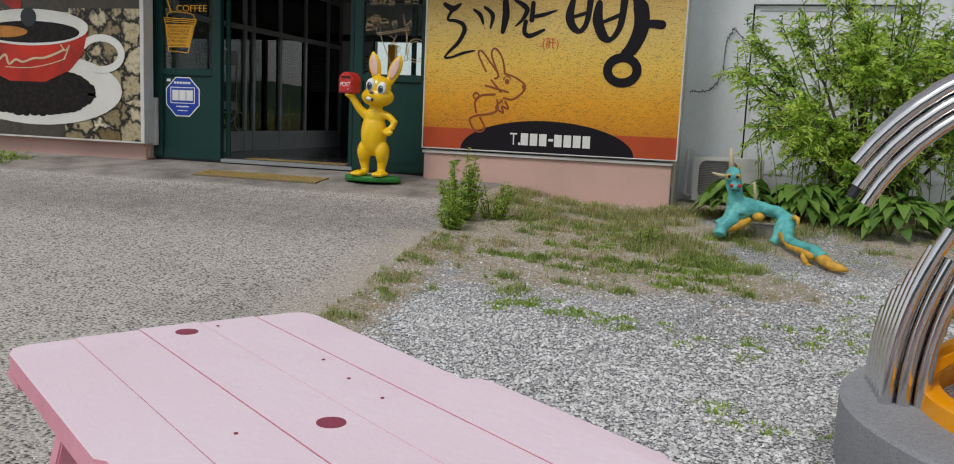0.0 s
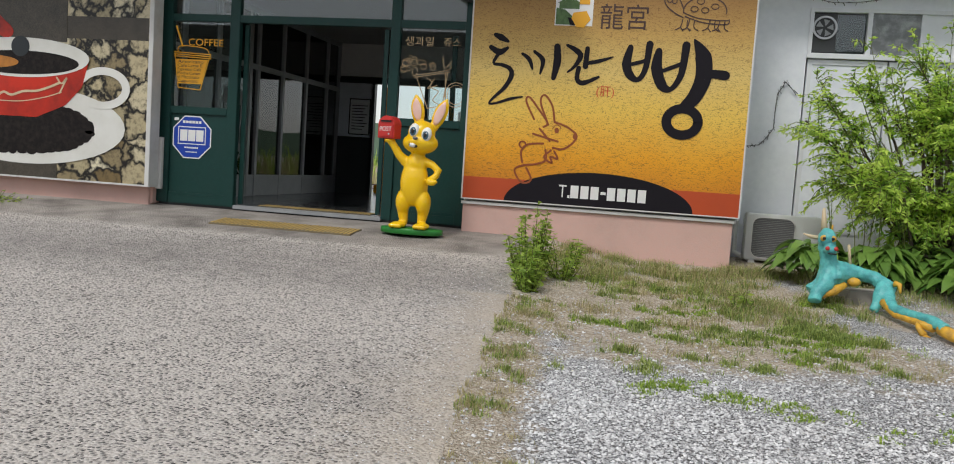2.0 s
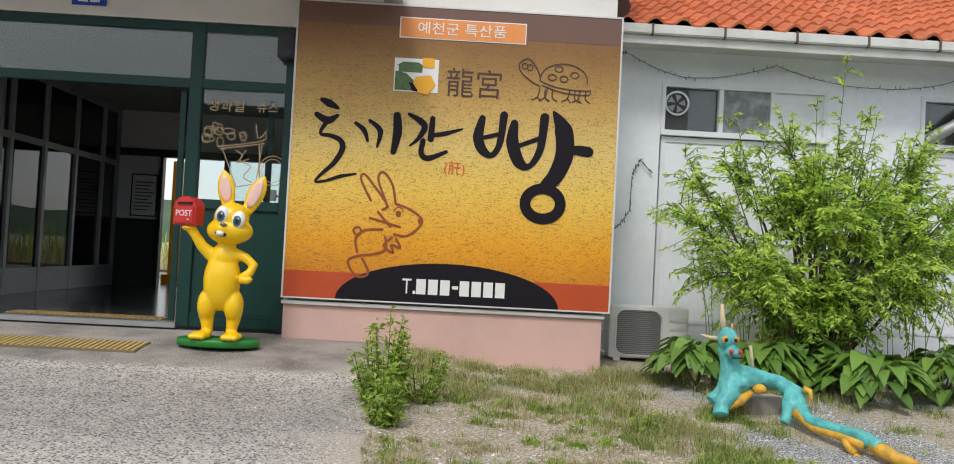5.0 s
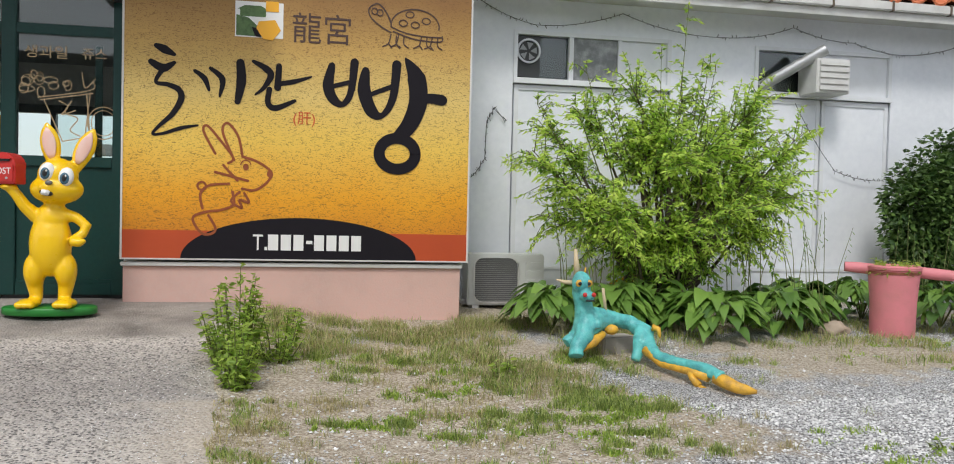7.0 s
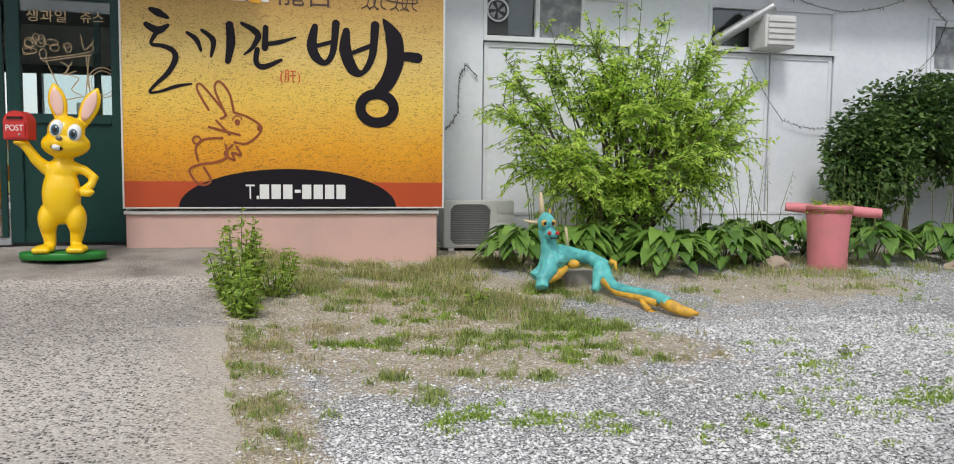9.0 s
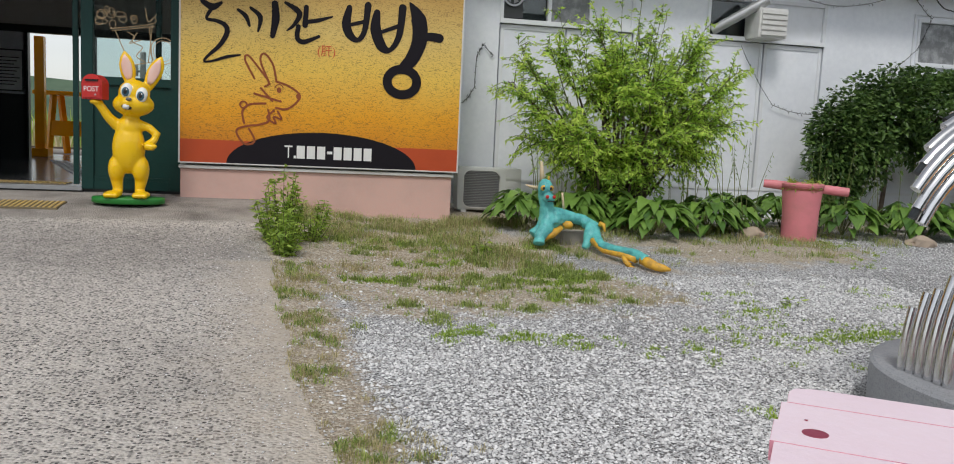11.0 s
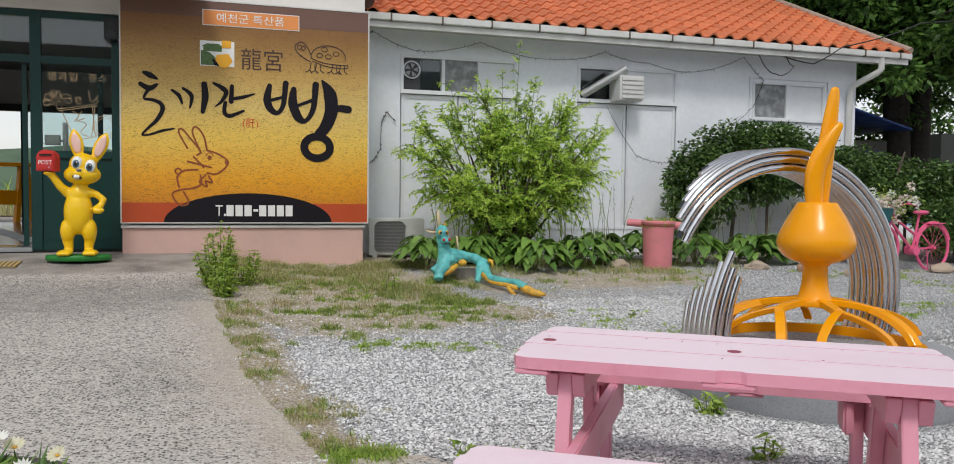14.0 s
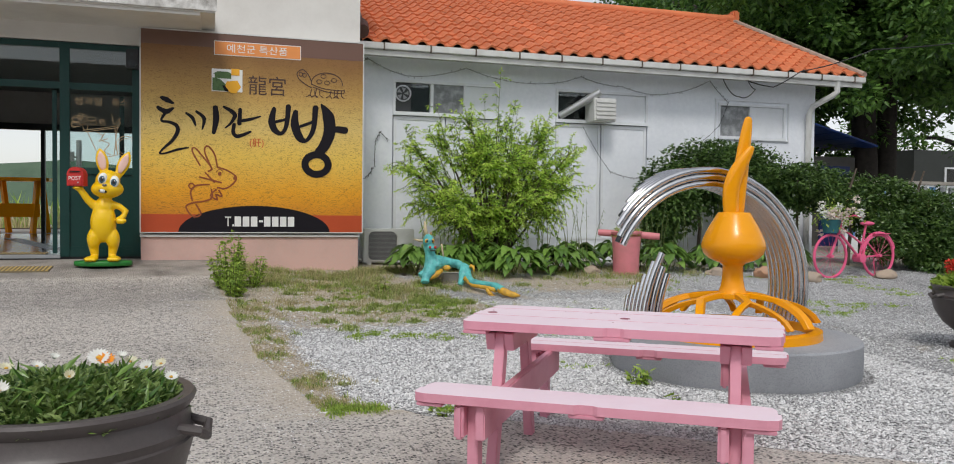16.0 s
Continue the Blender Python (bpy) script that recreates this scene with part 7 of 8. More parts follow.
# ---------------------------------------------------------------- pink bicycle with a flower basket
def bicycle(x, y, turn):
    z = ground_z(x, y)
    bk = thing("bicycle", (x, y, z), "bright pink painted bicycle with a flower basket", "bicycle", turn=turn)
    R = 0.335
    def wheel(cx):
        pts = [(cx + R * math.cos(a), 0, R + R * math.sin(a)) for a in np.linspace(0, 2 * math.pi, 41)]
        w = part("wheel", tube(pts, 0.022, 8, cap=False), M_BIKE, bk, local=True, smooth=True)
        b = bmesh.new()
        for k in range(18):
            a = 2 * math.pi * k / 18
            tube([(cx, 0.02 * (-1) ** k, R), (cx + (R - 0.01) * math.cos(a), 0, R + (R - 0.01) * math.sin(a))], 0.0025, 4, b)
        part("spokes", b, M_BIKE, w, local=True)
        part("hub", tube([(cx, -0.05, R), (cx, 0.05, R)], 0.025, 10), M_BIKE, w, local=True)
    wheel(0.0)
    wheel(1.04)
    head_, seat_, bb_ = (0.2, 0, 0.82), (0.72, 0, 0.74), (0.62, 0, 0.3)
    for nm, a, c, r in (("fork", (0, 0, R), (0.16, 0, 0.7), 0.018), ("head_tube", (0.16, 0, 0.68), (0.215, 0, 0.9), 0.022), ("down_tube", (0.17, 0, 0.72), bb_, 0.02), ("top_tube", (0.19, 0, 0.8), (0.68, 0, 0.52), 0.018),
                        ("seat_tube", bb_, (0.75, 0, 0.82), 0.018), ("chain_stay", bb_, (1.04, 0, R), 0.014), ("seat_stay", (0.71, 0, 0.62), (1.04, 0, R), 0.012), ("stand", (1.0, 0.06, R), (1.12, 0.12, 0.0), 0.01)):
        part(nm, tube([a, c], r, 8), M_BIKE, bk, local=True)
    part("handlebar", tube([(0.36, -0.28, 0.95), (0.24, -0.22, 0.98), (0.21, 0, 0.93), (0.24, 0.22, 0.98), (0.36, 0.28, 0.95)], 0.012, 8), M_BIKE, bk, local=True)
    part("saddle", ball((0.78, 0, 0.85), (0.14, 0.08, 0.035)), M_BIKE, bk, local=True, smooth=True)
    part("carrier", box(0.88, -0.07, 0.68, 1.22, 0.07, 0.695, 0.004), M_BIKE, bk, local=True)
    part("crank", tube([(0.62, -0.08, 0.3), (0.62, 0.08, 0.3)], 0.07, 16), M_BIKE, bk, local=True)
    fen = [(1.04 + 0.37 * math.cos(a), 0, R + 0.37 * math.sin(a)) for a in np.linspace(0.3, 2.9, 14)]
    part("mudguard", tube(fen, 0.02, 6), M_BIKE, bk, local=True)
    m_ = pose(x, y, z, 0, 0, turn)
    bk2 = thing("flower_basket", m_ @ Vector((0.0, 0, 0.7)), "teal basket of pale pink and white flowers", "flower basket", turn=turn)
    part("basket", lathe([(0.11, 0.0), (0.15, 0.2), (0.16, 0.21), (0.14, 0.2), (0.1, 0.02), (0.0, 0.02)], sides=20), M_TEALDK, bk2, local=True, smooth=True)
    c = np.array((m_ @ Vector((0.12, 0, 0.98))))
    for k in range(26):
        o = RNG.normal(size=3) * np.array([0.2, 0.14, 0.11])
        d_ = RNG.normal(size=(26, 3))
        d_ /= np.linalg.norm(d_, axis=1, keepdims=True)
        v, f = leaves(c + o + d_ * 0.03, 0.05, 0.045, RNG, 0, 0.1, d_)
        cloud("blossom", v, f, M_PETALP if k % 3 else M_PETALW, bk2).matrix_parent_inverse = pose(0, 0, 0, 0, 0, -turn)
    v, f = leaves(c + RNG.normal(size=(220, 3)) * np.array([0.2, 0.14, 0.1]), 0.08, 0.035, RNG)
    cloud("foliage", v, f, M_WEED, bk2).matrix_parent_inverse = pose(0, 0, 0, 0, 0, -turn)


M_TEALDK = material("dark_teal_basket", (0.03, 0.16, 0.19), 0.5, scale=12, amount=0.6)
bicycle(8.15, 8.75, 6)

# ---------------------------------------------------------------- stones edging the beds
def rock(x, y, s, mat, seed):
    b = bmesh.new()
    bmesh.ops.create_icosphere(b, subdivisions=3, radius=1)
    for v in b.verts:
        n = noise.noise(v.co * 1.3 + Vector((seed, 0, 0))) * 0.35 + noise.noise(v.co * 3 + Vector((seed, 0, 0))) * 0.12
        v.co = v.co * (1 + n)
    bmesh.ops.transform(b, matrix=Matrix.Translation((x, y, ground_z(x, y) + s[2] * 0.45)) @ Matrix.Diagonal((*s, 1)), verts=b.verts)
    solid("rock", b, mat, "rounded field stone edging the planted bed", "rock", group="edging stones", smooth=True)


M_ROCK1 = material("tan_field_stone", (0.42, 0.33, 0.25), 0.9, dark=(0.3, 0.26, 0.22), scale=5, amount=0.8, bump=0.5, bump_scale=20)
M_ROCK2 = material("rusty_field_stone", (0.5, 0.27, 0.16), 0.9, dark=(0.4, 0.34, 0.28), scale=5, amount=0.9, bump=0.5, bump_scale=20)
for i, (x, y, s, mt) in enumerate(((7.1, 8.9, (0.2, 0.13, 0.12), M_ROCK2), (7.55, 8.5, (0.22, 0.14, 0.1), M_ROCK1), (6.4, 9.2, (0.16, 0.12, 0.08), M_ROCK1), (9.1, 8.6, (0.2, 0.13, 0.09), M_ROCK1), (4.4, 9.5, (0.13, 0.1, 0.08), M_ROCK1))):
    rock(x, y, s, mt, i * 3.7)

OB = thing("orange_cutout", (3.15, 11.25, ground_z(3.15, 11.25)), "orange painted board with a jagged top behind the shrub", "painted board")
oz = ground_z(3.15, 11.25)
part("board", slab([(-0.28, -0.02), (0.3, -0.02), (0.34, 0.3), (0.22, 0.36), (0.12, 0.22), (0.05, 0.3), (-0.08, 0.42), (-0.14, 0.3), (-0.3, 0.24)], 0.0, 0.03, m=wall_sheet(3.15, 11.28, oz), bevel=0.004), M_ORANGE, OB)
part("stake", box(3.1, 11.285, oz - 0.05, 3.16, 11.32, oz + 0.28, 0.003), M_BARK, OB)

# ---------------------------------------------------------------- far things: block wall, sheds, platform
BW = thing("block_wall", (15, 13, 0.6), "white pierced concrete block wall with painted tiles", "wall", kind="structure")
hues = [(0.12, 0.3, 0.6), (0.3, 0.5, 0.55), (0.7, 0.7, 0.68), (0.2, 0.4, 0.7), (0.5, 0.5, 0.48)]
HM = [material(f"painted_tile_{'abcde'[i]}", h, 0.5, scale=6, amount=0.5) for i, h in enumerate(hues)]
rr = random.Random(4)
part("cap", box(12.2, 12.95, 2.17, 20.0, 13.2, 2.25, 0.01), M_PAD, BW)
part("footing", box(12.2, 12.95, 0.4, 20.0, 13.2, 0.95), M_WFRAME, BW)
part("backing", box(12.2, 13.16, 0.95, 20.0, 13.2, 2.17), M_DARK, BW)
bb = None
for k in range(28):
    bb = box(12.2 + k * 0.28, 12.98, 0.95, 12.26 + k * 0.28, 13.15, 2.17, bm=bb)
for k in range(6):
    bb = box(12.2, 12.985, 0.95 + k * 0.235, 20.0, 13.15, 1.0 + k * 0.235, bm=bb)
part("grid", bb, M_WFRAME, BW)
for k in range(27):
    for j in range(5):
        if rr.random() < 0.42:
            part("tile", box(12.27 + k * 0.28, 13.0, 1.005 + j * 0.235, 12.47 + k * 0.28, 13.03, 1.18 + j * 0.235), HM[rr.randrange(5)], BW)
AS = thing("arrow_sign", (12.3, 11.2, 1.2), "tan wooden arrow sign with dark lettering", "sign")
M_TAN = material("tan_board", (0.42, 0.31, 0.17), 0.7, dark=(0.3, 0.22, 0.12), scale=6, amount=0.7)
aw = wall_sheet(12.3, 11.2, 1.62)
part("board", slab([(-0.55, -0.12), (0.4, -0.12), (0.52, 0.0), (0.4, 0.12), (-0.55, 0.12)], 0, 0.03, m=aw @ pose(0, 0, 0, 0, 0, 7)), M_TAN, AS)
part("lettering", letters("야기", 0.19, (-0.05, -0.07, 0.032), aw @ pose(0, 0, 0, 0, 0, 7), 0.002), M_DARKBROWN, AS)
part("post", box(12.0, 11.2, 0.6, 12.06, 11.24, 1.6), M_TAN, AS)

M_BLUEROOF = material("blue_sheet_roof", (0.02, 0.07, 0.3), 0.4, scale=3, amount=0.4)
SHED = thing("blue_shed", (14, 18, 0.6), "low shed with a dark blue sheet roof", "shed")
part("wall", box(12.2, 16.4, 0.5, 15.5, 20.0, 3.0), material("shed_wall", (0.12, 0.11, 0.1), 0.8, dark=(0.06, 0.055, 0.05), scale=2, amount=0.7), SHED)
part("door", box(14.35, 16.35, 0.6, 15.3, 16.39, 2.75, 0.005), material("blue_door_paint", (0.012, 0.03, 0.16), 0.45, scale=4, amount=0.5), SHED, "dark blue door")
part("window", box(13.75, 16.35, 1.7, 14.2, 16.39, 2.75, 0.005), M_DIMALU, SHED, "grey shuttered window")
for k in range(9):
    m_ = pose(11.7, 15.9, 4.28, 0, 14, 0)
    part("roof_sheet", slab([(k * 0.47, 0.0), (k * 0.47 + 0.465, 0.0), (k * 0.47 + 0.465, 4.6), (k * 0.47, 4.6)], 0, 0.05, m=m_, bevel=0.008), M_BLUEROOF, SHED)
HUT = thing("dark_hut", (24, 24, 0.6), "dark flat-roofed hut with a window", "hut")
part("wall", box(23.2, 22.0, 0.5, 31.0, 26.0, 3.8), material("hut_wall", (0.04, 0.045, 0.042), 0.7, scale=2, amount=0.5), HUT)
w_ = part("window", box(24.6, 21.95, 2.3, 25.9, 21.99, 3.2), M_WFRAME, HUT)
part("pane", box(24.68, 21.93, 2.36, 25.82, 21.945, 3.14), M_DIMGLASS, w_)

solid("platform", box(-40, 18.5, 0.3, 12, 22, 0.83), M_PAD, "grey concrete station platform", "platform", kind="structure")
RAIL = thing("railway_track", (-5, 24, 0.5), "rusty railway track on brown ballast", "railway track", kind="structure")
part("ballast", box(-60, 22.4, 0.2, 40, 27.5, 0.62, 0.05), material("brown_ballast", (0.16, 0.11, 0.08), 0.95, dark=(0.08, 0.06, 0.05), scale=4, amount=0.9, bump=1.0, bump_scale=20), RAIL)
for y in (23.8, 25.2):
    part("rail", box(-60, y, 0.62, 40, y + 0.07, 0.77), M_BARK, RAIL)
YF = thing("yellow_frame", (-4.9, 18.0, 0.85), "yellow painted timber frame on the platform", "timber frame")
for x in (-5.55, -4.75):
    part("post", tube([(x - 0.1, 18.9, 0.83), (x, 18.9, 2.0)], 0.07, 4), M_ORANGE, YF)
    part("post", tube([(x + 0.12, 19.4, 0.83), (x, 19.4, 2.0)], 0.07, 4), M_ORANGE, YF)
part("top", box(-5.9, 18.75, 2.0, -4.5, 19.5, 2.08, 0.01), M_ORANGE, YF)
part("rail", box(-5.6, 18.85, 1.2, -4.7, 18.9, 1.5, 0.01), M_ORANGE, YF)
PP2 = thing("platform_post", (-5.38, 17.45, 0.842), "yellow painted timber post by the platform door", "post")
part("shaft", box(-5.46, 17.37, 0.842, -5.3, 17.53, 3.0, 0.01), M_ORANGE, PP2)
part("foot", box(-5.54, 17.29, 0.842, -5.22, 17.61, 0.99, 0.01), M_ORANGE, PP2)
POLE = thing("mast", (-4.0, 19.6, 0.83), "slim white steel mast on the platform", "mast")
part("pole", tube([(-4.0, 19.6, 0.83), (-4.0, 19.6, 3.0)], 0.06, 12), M_GUTTER, POLE, smooth=True)
part("box", box(-4.4, 19.5, 2.5, -4.1, 19.65, 2.72, 0.01), M_GUTTER, POLE)
part("arm", tube([(-4.3, 19.6, 2.6), (-4.0, 19.6, 2.6)], 0.025, 8), M_GUTTER, POLE)
# out of view; added so the glass mirrors something dark instead of bright sky
solid("wall_across", box(-60, -30.4, -0.5, 60, -30, 9.5), material("reflection_dark", (0.13, 0.14, 0.12), 0.9, dark=(0.05, 0.06, 0.05), scale=0.3, amount=0.9), "unseen dark wall added across the yard to darken the window reflections", "wall", kind="structure")

# ---------------------------------------------------------------- planting
def shell_points(c, r, n, rng, inner=0.55):
    """Points in the outer part of a lumpy ellipsoid."""
    d = rng.normal(size=(n, 3))
    d /= np.linalg.norm(d, axis=1, keepdims=True)
    lump = np.array([0.8 + 0.35 * noise.noise((x * 2.2 + c[0], y * 2.2 + c[1], z * 2.2)) for x, y, z in d])
    q = rng.uniform(inner, 1.0, n) * lump
    return np.array(c) + d * q[:, None] * np.array(r), d


def shrub():
    """A loose many-stemmed shrub: arching stems, side shoots, and paired narrow leaves along each shoot, paler at the young tips."""
    rng = np.random.default_rng(5)
    base = np.array([3.05, 10.3, ground_z(3.05, 10.3)])
    heart = base + np.array([0.02, -0.12, 1.25])
    th = thing("shrub", base, "large loose shrub with narrow bright green leaves by the white wall", "shrub")
    stems, twigs = bmesh.new(), bmesh.new()
    old, old_d, young, young_d = [], [], [], []
    def shoot(p, e, L):
        sag = np.array([0, 0, -0.16 * L])
        side = np.cross(e, np.array([0, 0, 1.0]) + rng.normal(size=3) * 0.3)
        side /= np.linalg.norm(side) + 1e-9
        tube([p, p + e * L * 0.5 + np.array([0, 0, 0.03]), p + e * L + sag], [0.005, 0.0035, 0.0015], 4, twigs)
        n = max(5, int(L / 0.024))
        for i in range(n):
            u = 0.12 + 0.9 * i / n
            q = p + e * L * u + np.array([0, 0, 0.06 * u * (1 - u)]) + sag * u * u
            for k in (-1, 1):
                if rng.random() < 0.12:
                    continue
                d = e * 0.45 + side * k * rng.uniform(0.6, 1.3) + np.array([0, 0, rng.uniform(-0.6, 0.1)])
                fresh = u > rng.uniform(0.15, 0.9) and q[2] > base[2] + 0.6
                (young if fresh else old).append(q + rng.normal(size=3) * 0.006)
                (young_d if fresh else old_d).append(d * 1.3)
    for s in range(66):
        d = rng.normal(size=3)
        d /= np.linalg.norm(d)
        d[2] = abs(d[2]) if s % 3 else -abs(d[2]) * 0.75
        q = rng.uniform(0.5, 0.98)
        wide = 1.95 if d[0] < 0 else 1.75
        end = heart + d * q * np.array([wide, 0.7, 1.08])
        mid = base * 0.42 + end * 0.58 + np.array([0, 0, 0.22]) + rng.normal(size=3) * 0.08
        path = [base + rng.normal(size=3) * np.array([0.22, 0.1, 0]), (base + mid) / 2 + rng.normal(size=3) * 0.05, mid, (mid + end) / 2 + rng.normal(size=3) * 0.05, end]
        path[0][2] = base[2] - 0.03
        tube(path, [0.024, 0.018, 0.013, 0.008, 0.004], 6, stems)
        for k in range(22):
            t = rng.uniform(0.34, 1.0) ** 0.75
            i = min(3, int(t * 4))
            p = path[i] + (path[i + 1] - path[i]) * (t * 4 - i)
            if p[2] < base[2] + 0.22:
                continue
            e = (p - heart) / np.array([wide, 0.66, 1.2]) + rng.normal(size=3) * 0.5 + np.array([0, -0.1, 0.3])
            e /= np.linalg.norm(e)
            shoot(p, e, rng.uniform(0.18, 0.42) * (1.25 if t > 0.8 else 1.0))
    # long whips that rise over the crown and reach out to the sides
    for k in range(20):
        a = rng.uniform(-1.25, 1.25) if k else 0.06
        top = 2.95 if k == 0 else rng.uniform(2.0, 2.62) - 0.28 * abs(a)
        e_ = base + np.array([a * 1.15, rng.uniform(-0.35, 0.15), top])
        s_ = base + np.array([a * 0.75, -0.05, 1.3])
        tube([s_, (s_ + e_) / 2, e_], [0.008, 0.005, 0.002], 5, twigs)
        for u in np.arange(0.15, 1.0, 0.09):
            e = np.array([rng.choice((-1, 1)) * rng.uniform(0.4, 0.9), rng.uniform(-0.6, 0.4), rng.uniform(0.1, 0.7)])
            shoot(s_ + (e_ - s_) * u, e / np.linalg.norm(e), rng.uniform(0.1, 0.22))
        shoot(e_, np.array([0.1, 0, 0.99]), 0.1)
    tagged(part("stem", stems, M_BARK, th, smooth=True), kind="stuff")
    tagged(part("twig", twigs, M_LEAFSTEM, th), kind="stuff")
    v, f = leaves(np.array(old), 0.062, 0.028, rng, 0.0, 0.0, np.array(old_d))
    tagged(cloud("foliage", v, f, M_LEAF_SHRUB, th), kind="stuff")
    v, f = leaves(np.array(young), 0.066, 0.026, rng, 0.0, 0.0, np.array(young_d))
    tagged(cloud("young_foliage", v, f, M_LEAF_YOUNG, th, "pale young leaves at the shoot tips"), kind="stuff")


M_LEAFSTEM = material("green_twig", (0.14, 0.16, 0.05), 0.8, scale=9, amount=0.5)
shrub()


def hosta(x, y, r, seed):
    """A clump of broad pointed leaves arching out on stalks."""
    rng = random.Random(seed)
    z = ground_z(x, y)
    th = thing("hosta", (x, y, z), "lush hosta clump with broad pointed green leaves", "hosta", group="hostas")
    b = bmesh.new()
    for k in range(95):
        a = rng.uniform(0, 6.283)
        q = r * math.sqrt(rng.uniform(0.05, 1))
        L, W = rng.uniform(0.19, 0.28), rng.uniform(0.11, 0.155)
        lift = rng.uniform(0.75, 1.0) * 0.4 * math.sqrt(max(0.05, 1.02 - (q / r) ** 2))
        p0 = Vector((q * math.cos(a) * 0.7, q * math.sin(a) * 0.7, lift))
        d = Vector((math.cos(a + rng.uniform(-0.4, 0.4)), math.sin(a + rng.uniform(-0.4, 0.4)), 0))
        s = Vector((-d.y, d.x, rng.uniform(-0.25, 0.25)))
        up = Vector((0, 0, 1))
        rows = []
        for t, w, h in ((0, 0.1, 0), (0.18, 0.85, 0.025), (0.42, 1.0, 0.025), (0.72, 0.66, -0.01), (1.0, 0.02, -0.07)):
            c = p0 + d * L * t + up * h * (L / 0.2)
            rows.append((b.verts.new(c + s * W * w * 0.5 + up * 0.018 * w), b.verts.new(c), b.verts.new(c - s * W * w * 0.5 + up * 0.018 * w)))
        for p, q2 in zip(rows, rows[1:]):
            b.faces.new((p[0], p[1], q2[1], q2[0]))
            b.faces.new((p[1], p[2], q2[2], q2[1]))
    part("foliage", b, M_LEAF_HOSTA, th, local=True, smooth=True)
    b = bmesh.new()
    for k in range(10):
        a = rng.uniform(0, 6.283)
        tube([(0, 0, -0.02), (0.1 * math.cos(a), 0.1 * math.sin(a), 0.2)], 0.006, 5, b)
    tagged(part("stalk", b, M_LEAFSTEM, th, local=True), kind="stuff")


for i, (x, y, r) in enumerate(((1.75, 9.75, 0.4), (2.35, 9.8, 0.34), (3.15, 9.45, 0.46), (3.95, 9.75, 0.42), (4.4, 10.1, 0.36), (5.75, 9.75, 0.5), (6.7, 9.75, 0.45), (7.4, 9.8, 0.45), (8.2, 9.9, 0.4), (5.2, 10.2, 0.4), (2.8, 10.0, 0.36))):
    hosta(x, y, r, i)


def flower_stalks():
    rng = random.Random(2)
    th = thing("flower_stalks", (6.5, 10.2, 0.6), "tall thin hosta flower stalks with pale bells", "flower stalks", kind="stuff")
    b, c = bmesh.new(), bmesh.new()
    for k in range(60):
        x, y = rng.choice((5.5, 5.9, 6.7, 7.4, 8.0, 3.6, 4.2, 2.2)) + rng.gauss(0, 0.22), 9.85 + rng.gauss(0, 0.15)
        z = ground_z(x, y)
        h = rng.uniform(0.7, 1.15)
        lx, ly = rng.gauss(0, 0.1), rng.gauss(0, 0.06)
        tube([(x, y, z), (x + lx * 0.4, y + ly * 0.4, z + h * 0.6), (x + lx, y + ly, z + h)], [0.005, 0.004, 0.002], 4, b)
        for j in range(5):
            t = 0.72 + 0.06 * j
            tube([(x + lx * t, y + ly * t, z + h * t), (x + lx * t + rng.uniform(-0.03, 0.03), y + ly * t - 0.02, z + h * t - 0.03)], [0.002, 0.004], 5, c)
    part("stalk", b, M_LEAFSTEM, th)
    part("bells", c, M_LEAF_HOSTA, th)


flower_stalks()


